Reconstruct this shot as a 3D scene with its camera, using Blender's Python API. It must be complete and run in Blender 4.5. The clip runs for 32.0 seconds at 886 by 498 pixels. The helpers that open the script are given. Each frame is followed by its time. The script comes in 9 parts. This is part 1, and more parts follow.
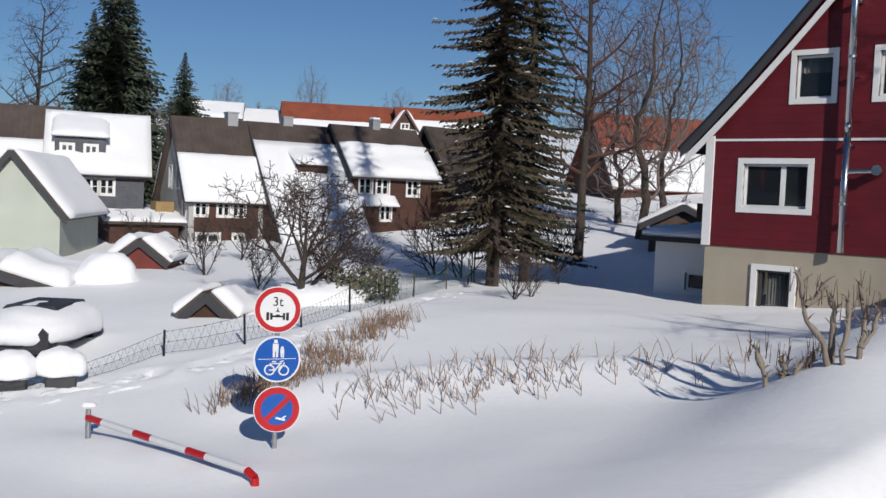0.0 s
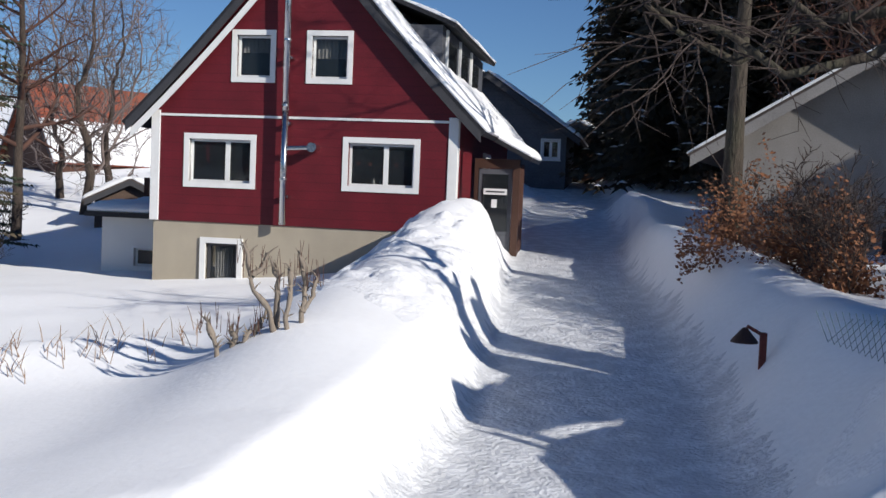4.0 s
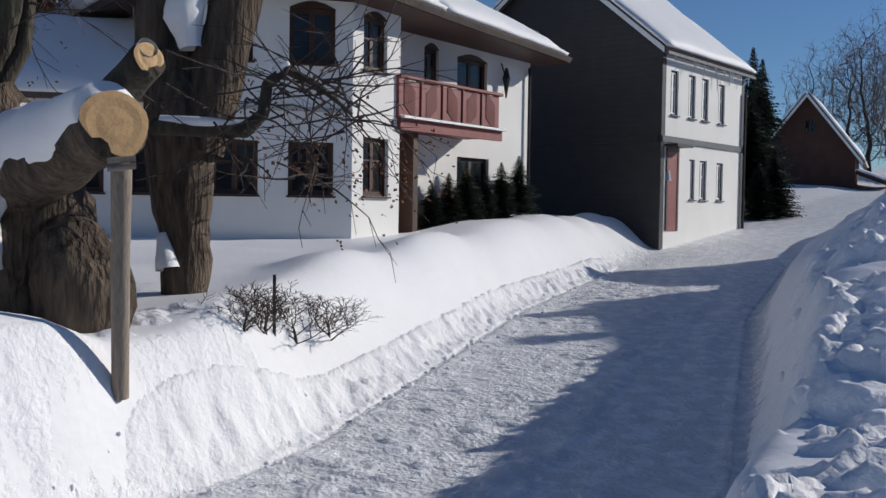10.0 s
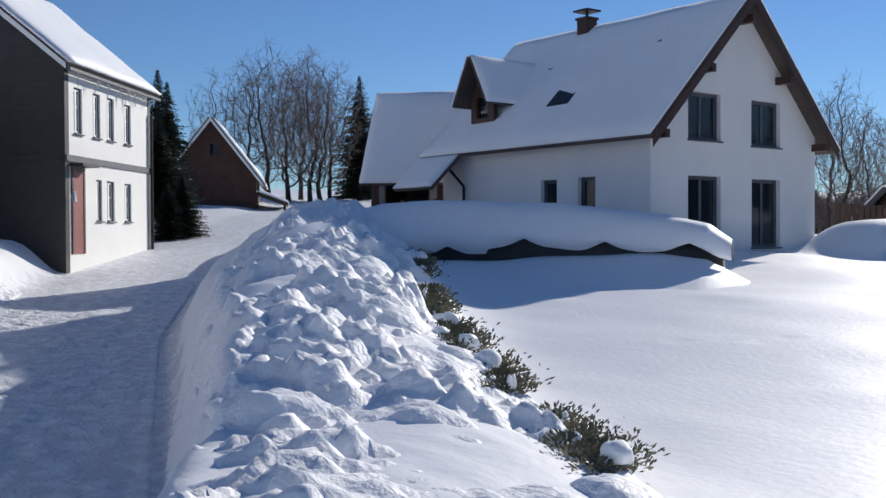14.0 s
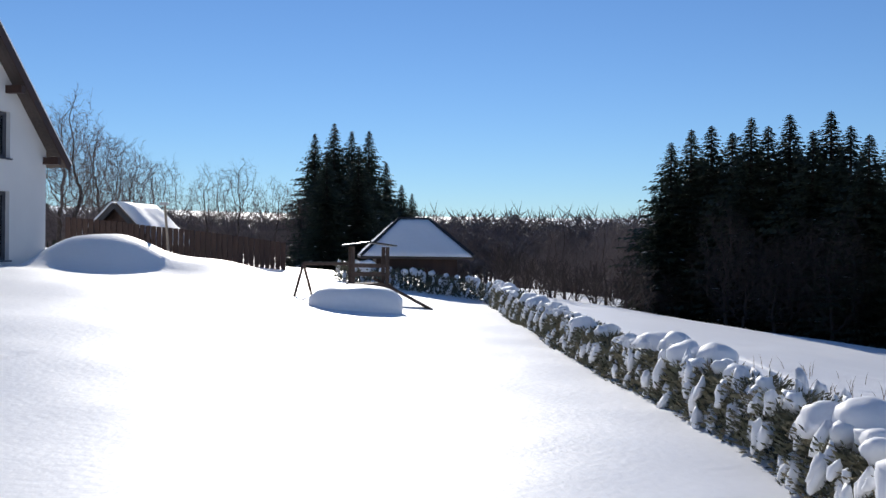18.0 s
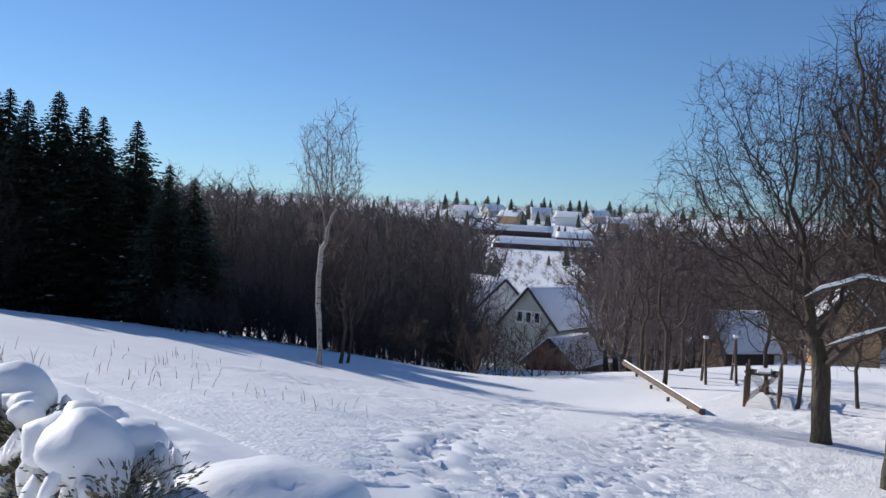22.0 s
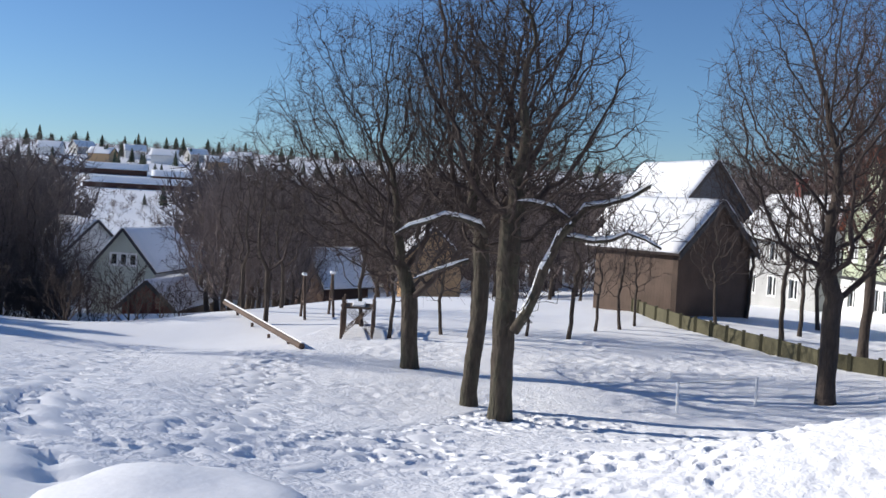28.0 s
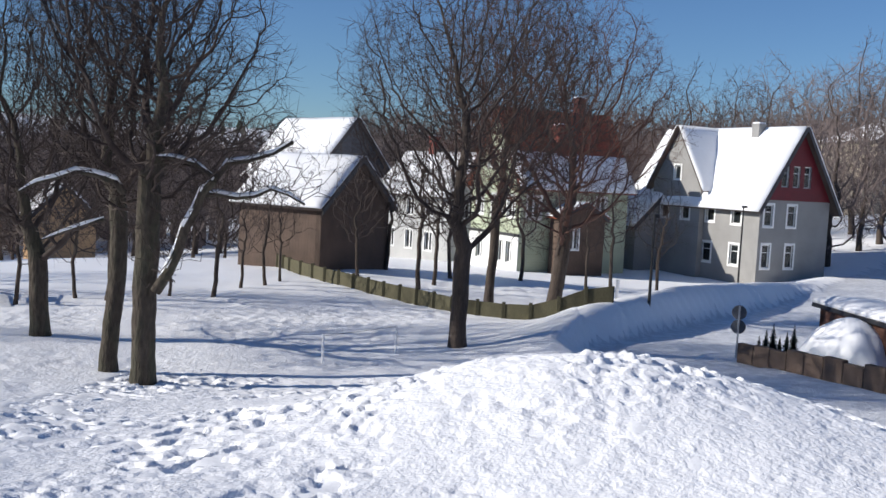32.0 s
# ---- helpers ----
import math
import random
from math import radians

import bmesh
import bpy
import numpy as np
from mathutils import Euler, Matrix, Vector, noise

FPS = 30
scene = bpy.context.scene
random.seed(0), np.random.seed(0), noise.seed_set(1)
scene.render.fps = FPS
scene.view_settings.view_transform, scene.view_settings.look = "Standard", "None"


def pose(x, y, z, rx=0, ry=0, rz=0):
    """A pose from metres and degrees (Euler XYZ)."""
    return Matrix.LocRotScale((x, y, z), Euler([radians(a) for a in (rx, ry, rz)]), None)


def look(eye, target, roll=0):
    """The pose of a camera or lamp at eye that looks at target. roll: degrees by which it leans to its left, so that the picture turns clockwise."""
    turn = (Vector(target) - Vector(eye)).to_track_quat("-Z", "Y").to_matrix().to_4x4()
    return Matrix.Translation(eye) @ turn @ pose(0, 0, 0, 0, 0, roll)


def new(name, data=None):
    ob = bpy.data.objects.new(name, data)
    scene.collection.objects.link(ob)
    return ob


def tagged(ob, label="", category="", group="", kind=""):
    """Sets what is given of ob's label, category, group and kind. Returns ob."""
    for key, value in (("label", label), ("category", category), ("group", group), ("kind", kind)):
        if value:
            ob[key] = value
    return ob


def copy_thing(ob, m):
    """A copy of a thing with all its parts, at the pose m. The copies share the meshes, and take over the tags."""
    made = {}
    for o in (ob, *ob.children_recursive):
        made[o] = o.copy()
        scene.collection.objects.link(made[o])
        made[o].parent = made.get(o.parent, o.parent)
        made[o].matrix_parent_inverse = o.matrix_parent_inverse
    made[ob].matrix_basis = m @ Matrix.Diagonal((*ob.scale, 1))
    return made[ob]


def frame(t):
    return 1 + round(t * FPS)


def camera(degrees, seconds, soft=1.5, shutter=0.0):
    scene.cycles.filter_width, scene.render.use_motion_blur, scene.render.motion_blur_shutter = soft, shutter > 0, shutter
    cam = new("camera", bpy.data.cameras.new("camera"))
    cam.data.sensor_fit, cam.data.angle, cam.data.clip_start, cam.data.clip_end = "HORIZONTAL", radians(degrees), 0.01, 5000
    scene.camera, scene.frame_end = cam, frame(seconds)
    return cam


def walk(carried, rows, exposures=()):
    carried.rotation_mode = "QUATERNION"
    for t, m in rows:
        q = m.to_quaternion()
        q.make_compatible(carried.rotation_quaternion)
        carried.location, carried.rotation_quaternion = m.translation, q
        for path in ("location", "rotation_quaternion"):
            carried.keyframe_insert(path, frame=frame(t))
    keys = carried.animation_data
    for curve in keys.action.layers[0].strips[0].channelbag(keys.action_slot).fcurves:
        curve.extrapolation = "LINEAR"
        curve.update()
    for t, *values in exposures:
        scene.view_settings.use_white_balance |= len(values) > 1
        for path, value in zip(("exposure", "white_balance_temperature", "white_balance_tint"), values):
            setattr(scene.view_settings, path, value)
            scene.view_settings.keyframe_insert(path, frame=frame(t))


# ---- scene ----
cam = camera(48.09, 32.0)
EYE = (0.0, 0.0, 3.0)
PATH = [
    (0.0, -9.34, -2.99, -2.45),
    (0.5, -12.69, -2.72, -2.61),
    (1.0, -17.53, -2.92, -2.72),
    (1.5, -23.42, -2.81, -2.70),
    (2.0, -28.24, -2.19, -2.46),
    (2.5, -30.74, -1.59, -1.73),
    (3.0, -34.44, -1.34, -0.60),
    (3.5, -37.11, -2.44, -1.69),
    (5.5, -54.27, -2.98, -1.22),
    (6.0, -59.25, -2.53, -1.08),
    (6.5, -64.18, -2.70, -1.76),
    (7.0, -67.98, -1.54, -2.18),
    (7.5, -73.18, 1.33, -2.27),
    (8.0, -79.98, 0.98, -1.98),
    (8.5, -86.56, -2.23, -1.75),
    (9.0, -92.10, -1.93, -1.49),
    (9.5, -96.92, -1.44, -1.06),
    (10.0, -102.88, -2.34, -0.82),
    (10.5, -109.86, -3.41, -0.80),
    (11.0, -114.32, -2.13, -0.73),
    (11.5, -118.57, 0.94, 1.68),
    (12.0, -123.05, 1.35, -0.13),
    (12.5, -125.32, 0.87, 0.55),
    (13.0, -128.36, -0.54, 0.18),
    (13.5, -129.12, -0.51, 0.58),
    (14.0, -135.97, -0.97, 0.24),
    (14.5, -141.03, -0.99, 0.41),
    (15.0, -146.72, 0.23, -0.55),
    (15.5, -156.02, 0.63, -0.07),
    (17.5, -174.25, -0.37, -1.34),
    (18.0, -178.32, -0.03, -0.64),
    (18.5, -184.95, -1.14, -0.15),
    (19.0, -187.87, -1.61, -0.71),
    (19.5, -192.68, -1.98, -2.04),
    (20.0, -199.09, -1.59, -1.87),
    (20.5, -207.60, -1.74, -1.92),
    (21.0, -212.71, -0.77, -1.94),
    (21.5, -219.80, -0.35, -2.29),
    (22.0, -224.45, -0.50, -3.02),
    (22.5, -227.22, -0.91, -2.02),
    (23.0, -230.21, -0.90, -0.94),
    (23.5, -233.21, -1.03, -1.56),
    (24.0, -233.87, -0.84, -3.32),
    (24.5, -234.37, -0.06, -2.94),
    (25.0, -236.38, -0.51, -2.07),
    (25.5, -238.10, -1.98, -2.70),
    (26.0, -241.67, -2.75, -1.98),
    (26.5, -247.61, -2.97, -2.78),
    (28.5, -247.21, -2.77, -3.03),
    (29.0, -253.52, -3.92, -2.98),
    (29.5, -260.32, -3.59, -2.18),
    (30.0, -264.12, -2.94, -2.34),
    (30.5, -268.05, -3.42, -2.29),
    (31.0, -270.10, -4.03, -2.36),
    (31.5, -268.45, -3.85, -2.26),
    (32.0, -267.63, -4.25, -3.13),
]
walk(cam, [(t, pose(*EYE, 90 + pitch, roll, yaw)) for t, yaw, pitch, roll in PATH],
     exposures=[(0.0, -0.56), (1.5, -0.50), (3.0, -0.36), (6.0, 0.30), (7.5, 0.24), (9.0, -0.2), (11.0, -0.46), (12.2, -0.18), (13.5, 0.0), (15.5, 0.22), (18.0, 0.12), (20.0, 0.06), (22.0, 0.34), (26.0, 0.42), (29.0, 0.26), (32.0, 0.2)])
# ---- light: a clear winter sky and one low sun in the south ----
SUN_AZ, SUN_EL = 171.7, 23.5
world = bpy.data.worlds.new("winter_sky")
scene.world = world
world.use_nodes = True
wn = world.node_tree.nodes
sky = wn.new("ShaderNodeTexSky")
sky.sky_type = "NISHITA"
sky.sun_disc = False
sky.sun_elevation = radians(SUN_EL)
sky.sun_rotation = radians(SUN_AZ)
sky.altitude = 600
sky.air_density = 1.0
sky.dust_density = 0.0
sky.ozone_density = 1.0
wn["Background"].inputs[1].default_value = 0.068
tint = wn.new("ShaderNodeMix")
tint.data_type, tint.blend_type = "RGBA", "MULTIPLY"
tint.inputs[0].default_value = 1.0
tint.inputs[7].default_value = (0.60, 0.86, 1.26, 1)
world.node_tree.links.new(sky.outputs[0], tint.inputs[6])
world.node_tree.links.new(tint.outputs[2], wn["Background"].inputs[0])
sun_data = bpy.data.lights.new("sun", "SUN")
sun_data.energy, sun_data.angle, sun_data.color = 4.8, radians(0.55), (1.0, 0.95, 0.88)
sun = new("sun", sun_data)
sa, se = radians(SUN_AZ), radians(SUN_EL)
SUN_DIR = Vector((math.sin(sa) * math.cos(se), math.cos(sa) * math.cos(se), math.sin(se)))
sun.matrix_basis = look(SUN_DIR * 200, (0, 0, 0))


# ---- materials ----
def mat(name, base, rough=0.7, metal=0.0, var=0.15, scale=3.0, bump=0.2, fine=40.0, dist=0.02, spec=0.4, stretch=(1, 1, 1), second=None, mix_lo=0.45, mix_hi=0.6, rand=0.0):
    """A surface with broad stains, fine grain and relief. second: a colour that shows in patches."""
    m = bpy.data.materials.new(name)
    m.use_nodes = True
    nt = m.node_tree
    b = nt.nodes["Principled BSDF"]
    b.inputs["Roughness"].default_value, b.inputs["Metallic"].default_value = rough, metal
    b.inputs["Specular IOR Level"].default_value = spec
    tc = nt.nodes.new("ShaderNodeTexCoord")
    mp = nt.nodes.new("ShaderNodeMapping")
    mp.inputs["Scale"].default_value = stretch
    nt.links.new(tc.outputs["Object"], mp.inputs[0])
    n1, n2 = nt.nodes.new("ShaderNodeTexNoise"), nt.nodes.new("ShaderNodeTexNoise")
    for n, s in ((n1, scale), (n2, fine)):
        n.inputs["Scale"].default_value, n.inputs["Detail"].default_value = s, 5
        nt.links.new(mp.outputs[0], n.inputs["Vector"])
    add = nt.nodes.new("ShaderNodeMath")
    add.operation = "ADD"
    nt.links.new(n1.outputs[0], add.inputs[0])
    nt.links.new(n2.outputs[0], add.inputs[1])
    rm = nt.nodes.new("ShaderNodeMapRange")
    rm.inputs[1].default_value, rm.inputs[2].default_value = 0.7, 1.3
    rm.inputs[3].default_value, rm.inputs[4].default_value = 1 - var, 1 + var
    nt.links.new(add.outputs[0], rm.inputs[0])
    value = rm.outputs[0]
    if rand:
        oi = nt.nodes.new("ShaderNodeObjectInfo")
        rr = nt.nodes.new("ShaderNodeMapRange")
        rr.inputs[3].default_value, rr.inputs[4].default_value = 1 - rand, 1 + rand
        nt.links.new(oi.outputs["Random"], rr.inputs[0])
        mm = nt.nodes.new("ShaderNodeMath")
        mm.operation = "MULTIPLY"
        nt.links.new(value, mm.inputs[0])
        nt.links.new(rr.outputs[0], mm.inputs[1])
        value = mm.outputs[0]
    mul = nt.nodes.new("ShaderNodeMix")
    mul.data_type, mul.blend_type = "RGBA", "MULTIPLY"
    mul.inputs[0].default_value = 1
    if second:
        ramp = nt.nodes.new("ShaderNodeMapRange")
        ramp.inputs[1].default_value, ramp.inputs[2].default_value = mix_lo, mix_hi
        nt.links.new(n1.outputs[0], ramp.inputs[0])
        two = nt.nodes.new("ShaderNodeMix")
        two.data_type = "RGBA"
        two.inputs[6].default_value, two.inputs[7].default_value = (*base, 1), (*second, 1)
        nt.links.new(ramp.outputs[0], two.inputs[0])
        nt.links.new(two.outputs[2], mul.inputs[6])
    else:
        mul.inputs[6].default_value = (*base, 1)
    nt.links.new(value, mul.inputs[7])
    nt.links.new(mul.outputs[2], b.inputs["Base Color"])
    if bump:
        bp = nt.nodes.new("ShaderNodeBump")
        bp.inputs["Strength"].default_value, bp.inputs["Distance"].default_value = bump, dist
        nt.links.new(add.outputs[0], bp.inputs["Height"])
        nt.links.new(bp.outputs[0], b.inputs["Normal"])
    return m


def banded(m, step, depth, axis="Z", scale_mix=0.25):
    """Gives a material the relief and the dark joints of boards or courses, step metres apart."""
    nt = m.node_tree
    b = nt.nodes["Principled BSDF"]
    tc = nt.nodes.new("ShaderNodeTexCoord")
    sp = nt.nodes.new("ShaderNodeSeparateXYZ")
    nt.links.new(tc.outputs["Object"], sp.inputs[0])
    d = nt.nodes.new("ShaderNodeMath")
    d.operation = "DIVIDE"
    d.inputs[1].default_value = step
    nt.links.new(sp.outputs[axis], d.inputs[0])
    fr = nt.nodes.new("ShaderNodeMath")
    fr.operation = "FRACT"
    nt.links.new(d.outputs[0], fr.inputs[0])
    cr = nt.nodes.new("ShaderNodeValToRGB")
    cr.color_ramp.elements[0].position, cr.color_ramp.elements[1].position = 0.0, 0.14
    cr.color_ramp.elements[0].color = (1 - scale_mix, 1 - scale_mix, 1 - scale_mix, 1)
    nt.links.new(fr.outputs[0], cr.inputs[0])
    old = b.inputs["Base Color"].links[0].from_socket
    mul = nt.nodes.new("ShaderNodeMix")
    mul.data_type, mul.blend_type = "RGBA", "MULTIPLY"
    mul.inputs[0].default_value = 1
    nt.links.new(old, mul.inputs[6])
    nt.links.new(cr.outputs[0], mul.inputs[7])
    nt.links.new(mul.outputs[2], b.inputs["Base Color"])
    bp = nt.nodes.new("ShaderNodeBump")
    bp.inputs["Strength"].default_value, bp.inputs["Distance"].default_value = 0.6, depth
    nt.links.new(fr.outputs[0], bp.inputs["Height"])
    if b.inputs["Normal"].links:
        nt.links.new(b.inputs["Normal"].links[0].from_socket, bp.inputs["Normal"])
    nt.links.new(bp.outputs[0], b.inputs["Normal"])
    return m


SNOW = mat("snow", (0.91, 0.915, 0.925), 0.55, var=0.02, scale=1.2, bump=0.25, fine=9, dist=0.03, spec=0.25)
SNOW_ROOF = mat("roof_snow", (0.89, 0.895, 0.905), 0.6, var=0.02, scale=0.8, bump=0.3, fine=5, dist=0.04, spec=0.25)
TRODDEN = mat("trodden_snow", (0.90, 0.905, 0.92), 0.6, var=0.03, scale=3.5, bump=0.5, fine=13, dist=0.06, spec=0.25)
for _m in (SNOW, SNOW_ROOF, TRODDEN):
    _m.node_tree.nodes["Principled BSDF"].inputs["Diffuse Roughness"].default_value = 0.3
ROAD_SNOW = mat("packed_road_snow", (0.70, 0.715, 0.74), 0.5, var=0.06, scale=3.0, bump=0.9, fine=14, dist=0.05, second=(0.82, 0.835, 0.86))
RED_WOOD = banded(mat("red_shingle", (0.125, 0.008, 0.015), 0.6, var=0.25, scale=1.5, fine=30), 0.22, 0.02)
WHITE_PAINT = mat("white_paint", (0.80, 0.80, 0.78), 0.45, var=0.05, scale=4, bump=0.05)
BEIGE_PLASTER = mat("beige_plaster", (0.40, 0.35, 0.27), 0.85, var=0.12, scale=1.2, fine=60)
WHITE_PLASTER = mat("white_plaster", (0.78, 0.77, 0.74), 0.85, var=0.05, scale=0.8, fine=50)
GREY_PLASTER = mat("grey_plaster", (0.42, 0.42, 0.41), 0.85, var=0.15, scale=0.7, fine=50)
GREEN_PLASTER = mat("pale_green_plaster", (0.50, 0.53, 0.46), 0.85, var=0.1, scale=0.7, fine=50)
HOUSE_GREY = mat("grey_house_plaster", (0.27, 0.265, 0.255), 0.85, var=0.18, scale=0.7, fine=50)
PALE_GREEN = banded(mat("pale_green_boards", (0.42, 0.46, 0.33), 0.85, var=0.2, scale=0.7, fine=40), 0.16, 0.012)
WALL_STONE = mat("brown_wall_stone", (0.13, 0.092, 0.07), 0.9, var=0.35, scale=3, bump=0.6)
# base darkened: shade of the garage's overhang and trees is put into the colour
CONCRETE = mat("weathered_concrete", (0.27, 0.255, 0.24), 0.9, var=0.22, scale=1.0, fine=40)
SLATE = banded(mat("black_slate", (0.022, 0.022, 0.025), 0.5, var=0.3, scale=2, fine=12), 0.2, 0.015)
GREY_SLATE = banded(mat("grey_slate", (0.09, 0.095, 0.11), 0.55, var=0.25, scale=2, fine=12), 0.2, 0.015)
BROWN_WOOD = banded(mat("brown_boards", (0.075, 0.033, 0.022), 0.7, var=0.3, scale=1.5, fine=25), 0.2, 0.02)
BARN_WOOD = banded(mat("barn_boards", (0.095, 0.064, 0.048), 0.85, var=0.35, scale=1.0, fine=20), 0.18, 0.02, "X")
RED_BOARD = mat("dull_red_boards", (0.16, 0.035, 0.025), 0.7, var=0.25, scale=2)
ROOF_TILE = banded(mat("dark_roof_tiles", (0.085, 0.065, 0.055), 0.7, var=0.3, scale=1.2, fine=15), 0.3, 0.03, "Y")
RED_TILE = banded(mat("red_roof_tiles", (0.28, 0.075, 0.04), 0.75, var=0.25, scale=0.8, fine=12), 0.3, 0.03, "Y")
DARK_TRIM = mat("dark_trim_boards", (0.05, 0.05, 0.055), 0.6, var=0.2)
DARK_WOOD = mat("dark_stained_wood", (0.06, 0.028, 0.018), 0.55, var=0.25, stretch=(1, 1, 0.2))
BALCONY_RED = mat("red_stained_wood", (0.22, 0.05, 0.045), 0.5, var=0.2)
STEEL = mat("polished_steel", (0.62, 0.62, 0.63), 0.22, 1.0, var=0.05, bump=0.02)
IRON = mat("dark_iron", (0.03, 0.03, 0.032), 0.5, 0.5, var=0.2)
GALV = mat("galvanised_steel", (0.45, 0.46, 0.47), 0.45, 0.8, var=0.1)
GREEN_POST = mat("green_plastic_coat", (0.02, 0.06, 0.045), 0.5, var=0.2)
SIGN_RED = mat("sign_red", (0.50, 0.015, 0.02), 0.35, var=0.06, bump=0)
SIGN_BLUE = mat("sign_blue", (0.01, 0.10, 0.42), 0.35, var=0.06, bump=0)
SIGN_WHITE = mat("sign_white", (0.80, 0.80, 0.80), 0.35, var=0.04, bump=0)
SIGN_BLACK = mat("sign_black", (0.02, 0.02, 0.02), 0.4, var=0.1, bump=0)
BARK = mat("grey_brown_bark", (0.066, 0.050, 0.040), 0.9, var=0.4, scale=4, bump=0.9, fine=22, dist=0.05, stretch=(1, 1, 0.25))
BARK_OLD = mat("furrowed_old_bark", (0.085, 0.062, 0.045), 0.95, var=0.5, scale=3, bump=1.0, fine=12, dist=0.12, stretch=(1, 1, 0.22), second=(0.105, 0.078, 0.055))
BARK_MOSS = mat("mossy_bark", (0.070, 0.056, 0.043), 0.95, var=0.45, scale=3, bump=1.0, fine=14, dist=0.07, stretch=(1, 1, 0.3), second=(0.050, 0.046, 0.032))
TWIG = mat("twig_bark", (0.056, 0.040, 0.034), 0.85, var=0.25, bump=0)
# lighter than TWIG: distance haze and sky light are put into this colour
TWIG_HAZE = mat("hazed_grey_brown_twigs", (0.15, 0.118, 0.108), 0.85, var=0.3, scale=0.5, bump=0, rand=0.4)
TWIG_RED = mat("reddish_twigs", (0.095, 0.048, 0.036), 0.85, var=0.25, bump=0)
LEAF_TWIG = mat("russet_beech_twigs", (0.16, 0.072, 0.045), 0.85, var=0.3, bump=0)
BIRCH = mat("birch_bark", (0.30, 0.28, 0.26), 0.8, var=0.2, scale=5, second=(0.05, 0.045, 0.04), mix_lo=0.56, mix_hi=0.62, stretch=(1, 1, 3))
NEEDLE = mat("spruce_needles", (0.060, 0.074, 0.048), 0.75, var=0.4, scale=1.5, bump=0, rand=0.2)
NEEDLE_DRY = mat("brown_spruce_twigs", (0.085, 0.068, 0.045), 0.85, var=0.4, scale=1.5, bump=0)
HEDGE_LEAF = mat("thuja_leaf", (0.135, 0.14, 0.095), 0.75, var=0.45, scale=4, bump=0, second=(0.17, 0.15, 0.10))
DRY_LEAF = mat("dry_beech_leaf", (0.20, 0.085, 0.040), 0.8, var=0.4, scale=3, bump=0)
GRASS_DRY = mat("dry_grass", (0.22, 0.14, 0.09), 0.85, var=0.35, scale=5, bump=0)
CUT_WOOD = mat("fresh_cut_wood", (0.52, 0.33, 0.16), 0.75, var=0.15, scale=9, bump=0.2)
POST_WOOD = mat("weathered_post_wood", (0.24, 0.20, 0.16), 0.85, var=0.25, scale=4, stretch=(1, 1, 0.15), bump=0.5)
FENCE_WOOD = mat("mossy_fence_wood", (0.085, 0.078, 0.045), 0.9, var=0.3, scale=2, stretch=(1, 1, 0.3))
YELLOW_WOOD = mat("yellow_pine", (0.32, 0.21, 0.09), 0.7, var=0.2)
TARP = mat("black_tarpaulin", (0.02, 0.022, 0.022), 0.45, var=0.2, scale=3)
ORANGE_WALL = mat("ochre_plaster", (0.55, 0.36, 0.20), 0.85, var=0.1)
CURTAIN = mat("net_curtain", (0.70, 0.70, 0.68), 0.9, var=0.08, scale=8)


def glass_mat():
    m = bpy.data.materials.new("window_glass")
    m.use_nodes = True
    b = m.node_tree.nodes["Principled BSDF"]
    b.inputs["Base Color"].default_value = (0.02, 0.025, 0.03, 1)
    b.inputs["Roughness"].default_value = 0.04
    b.inputs["Specular IOR Level"].default_value = 0.6
    b.inputs["Alpha"].default_value = 0.55
    return m


GLASS = glass_mat()


# ---- building helpers ----
def mesh_of(bm, name):
    me = bpy.data.meshes.new(name)
    bm.normal_update()
    bm.to_mesh(me)
    bm.free()
    return me


def part(name, bm, material, parent, label="", m=None, smooth=False):
    """Links a bmesh or mesh as one mesh object under a thing or a part."""
    me = bm if isinstance(bm, bpy.types.Mesh) else mesh_of(bm, name)
    if material and not me.materials:
        me.materials.append(material)
    if smooth:
        me.polygons.foreach_set("use_smooth", [True] * len(me.polygons))
    ob = new(name, me)
    ob.parent = parent
    if m is not None:
        ob.matrix_basis = m
    if label:
        ob["label"] = label
    return ob


def thing(name, m, label, category, group="", kind=""):
    ob = new(name)
    ob.matrix_basis = m
    return tagged(ob, label, category, group, kind)


def box(bm, x0, y0, z0, x1, y1, z1, bevel=0.0):
    r = bmesh.ops.create_cube(bm, size=1.0, matrix=Matrix.LocRotScale(((x0 + x1) / 2, (y0 + y1) / 2, (z0 + z1) / 2), None, (abs(x1 - x0), abs(y1 - y0), abs(z1 - z0))))
    if bevel:
        es = list({e for v in r["verts"] for e in v.link_edges})
        bmesh.ops.bevel(bm, geom=es, offset=bevel, segments=1, affect="EDGES")
    return bm


def boxes(*rows, bevel=0.0):
    bm = bmesh.new()
    for r in rows:
        box(bm, *r, bevel=bevel)
    return bm


def rod(bm, a, b, r0, r1=None, sides=8):
    """A tapered round bar from a to b."""
    a, b = Vector(a), Vector(b)
    d = b - a
    m = Matrix.Translation((a + b) / 2) @ d.to_track_quat("Z", "Y").to_matrix().to_4x4()
    bmesh.ops.create_cone(bm, cap_ends=True, segments=sides, radius1=r0, radius2=r0 if r1 is None else r1, depth=d.length, matrix=m)
    return bm


def rods(*rows, sides=8):
    bm = bmesh.new()
    for r in rows:
        rod(bm, *r, sides=sides)
    return bm


def mesh_from(verts, faces, name):
    me = bpy.data.meshes.new(name)
    me.from_pydata(verts, [], faces)
    return me


def polar(az, r):
    """Plan position at a compass bearing and distance from the viewpoint."""
    return r * math.sin(radians(az)), r * math.cos(radians(az))


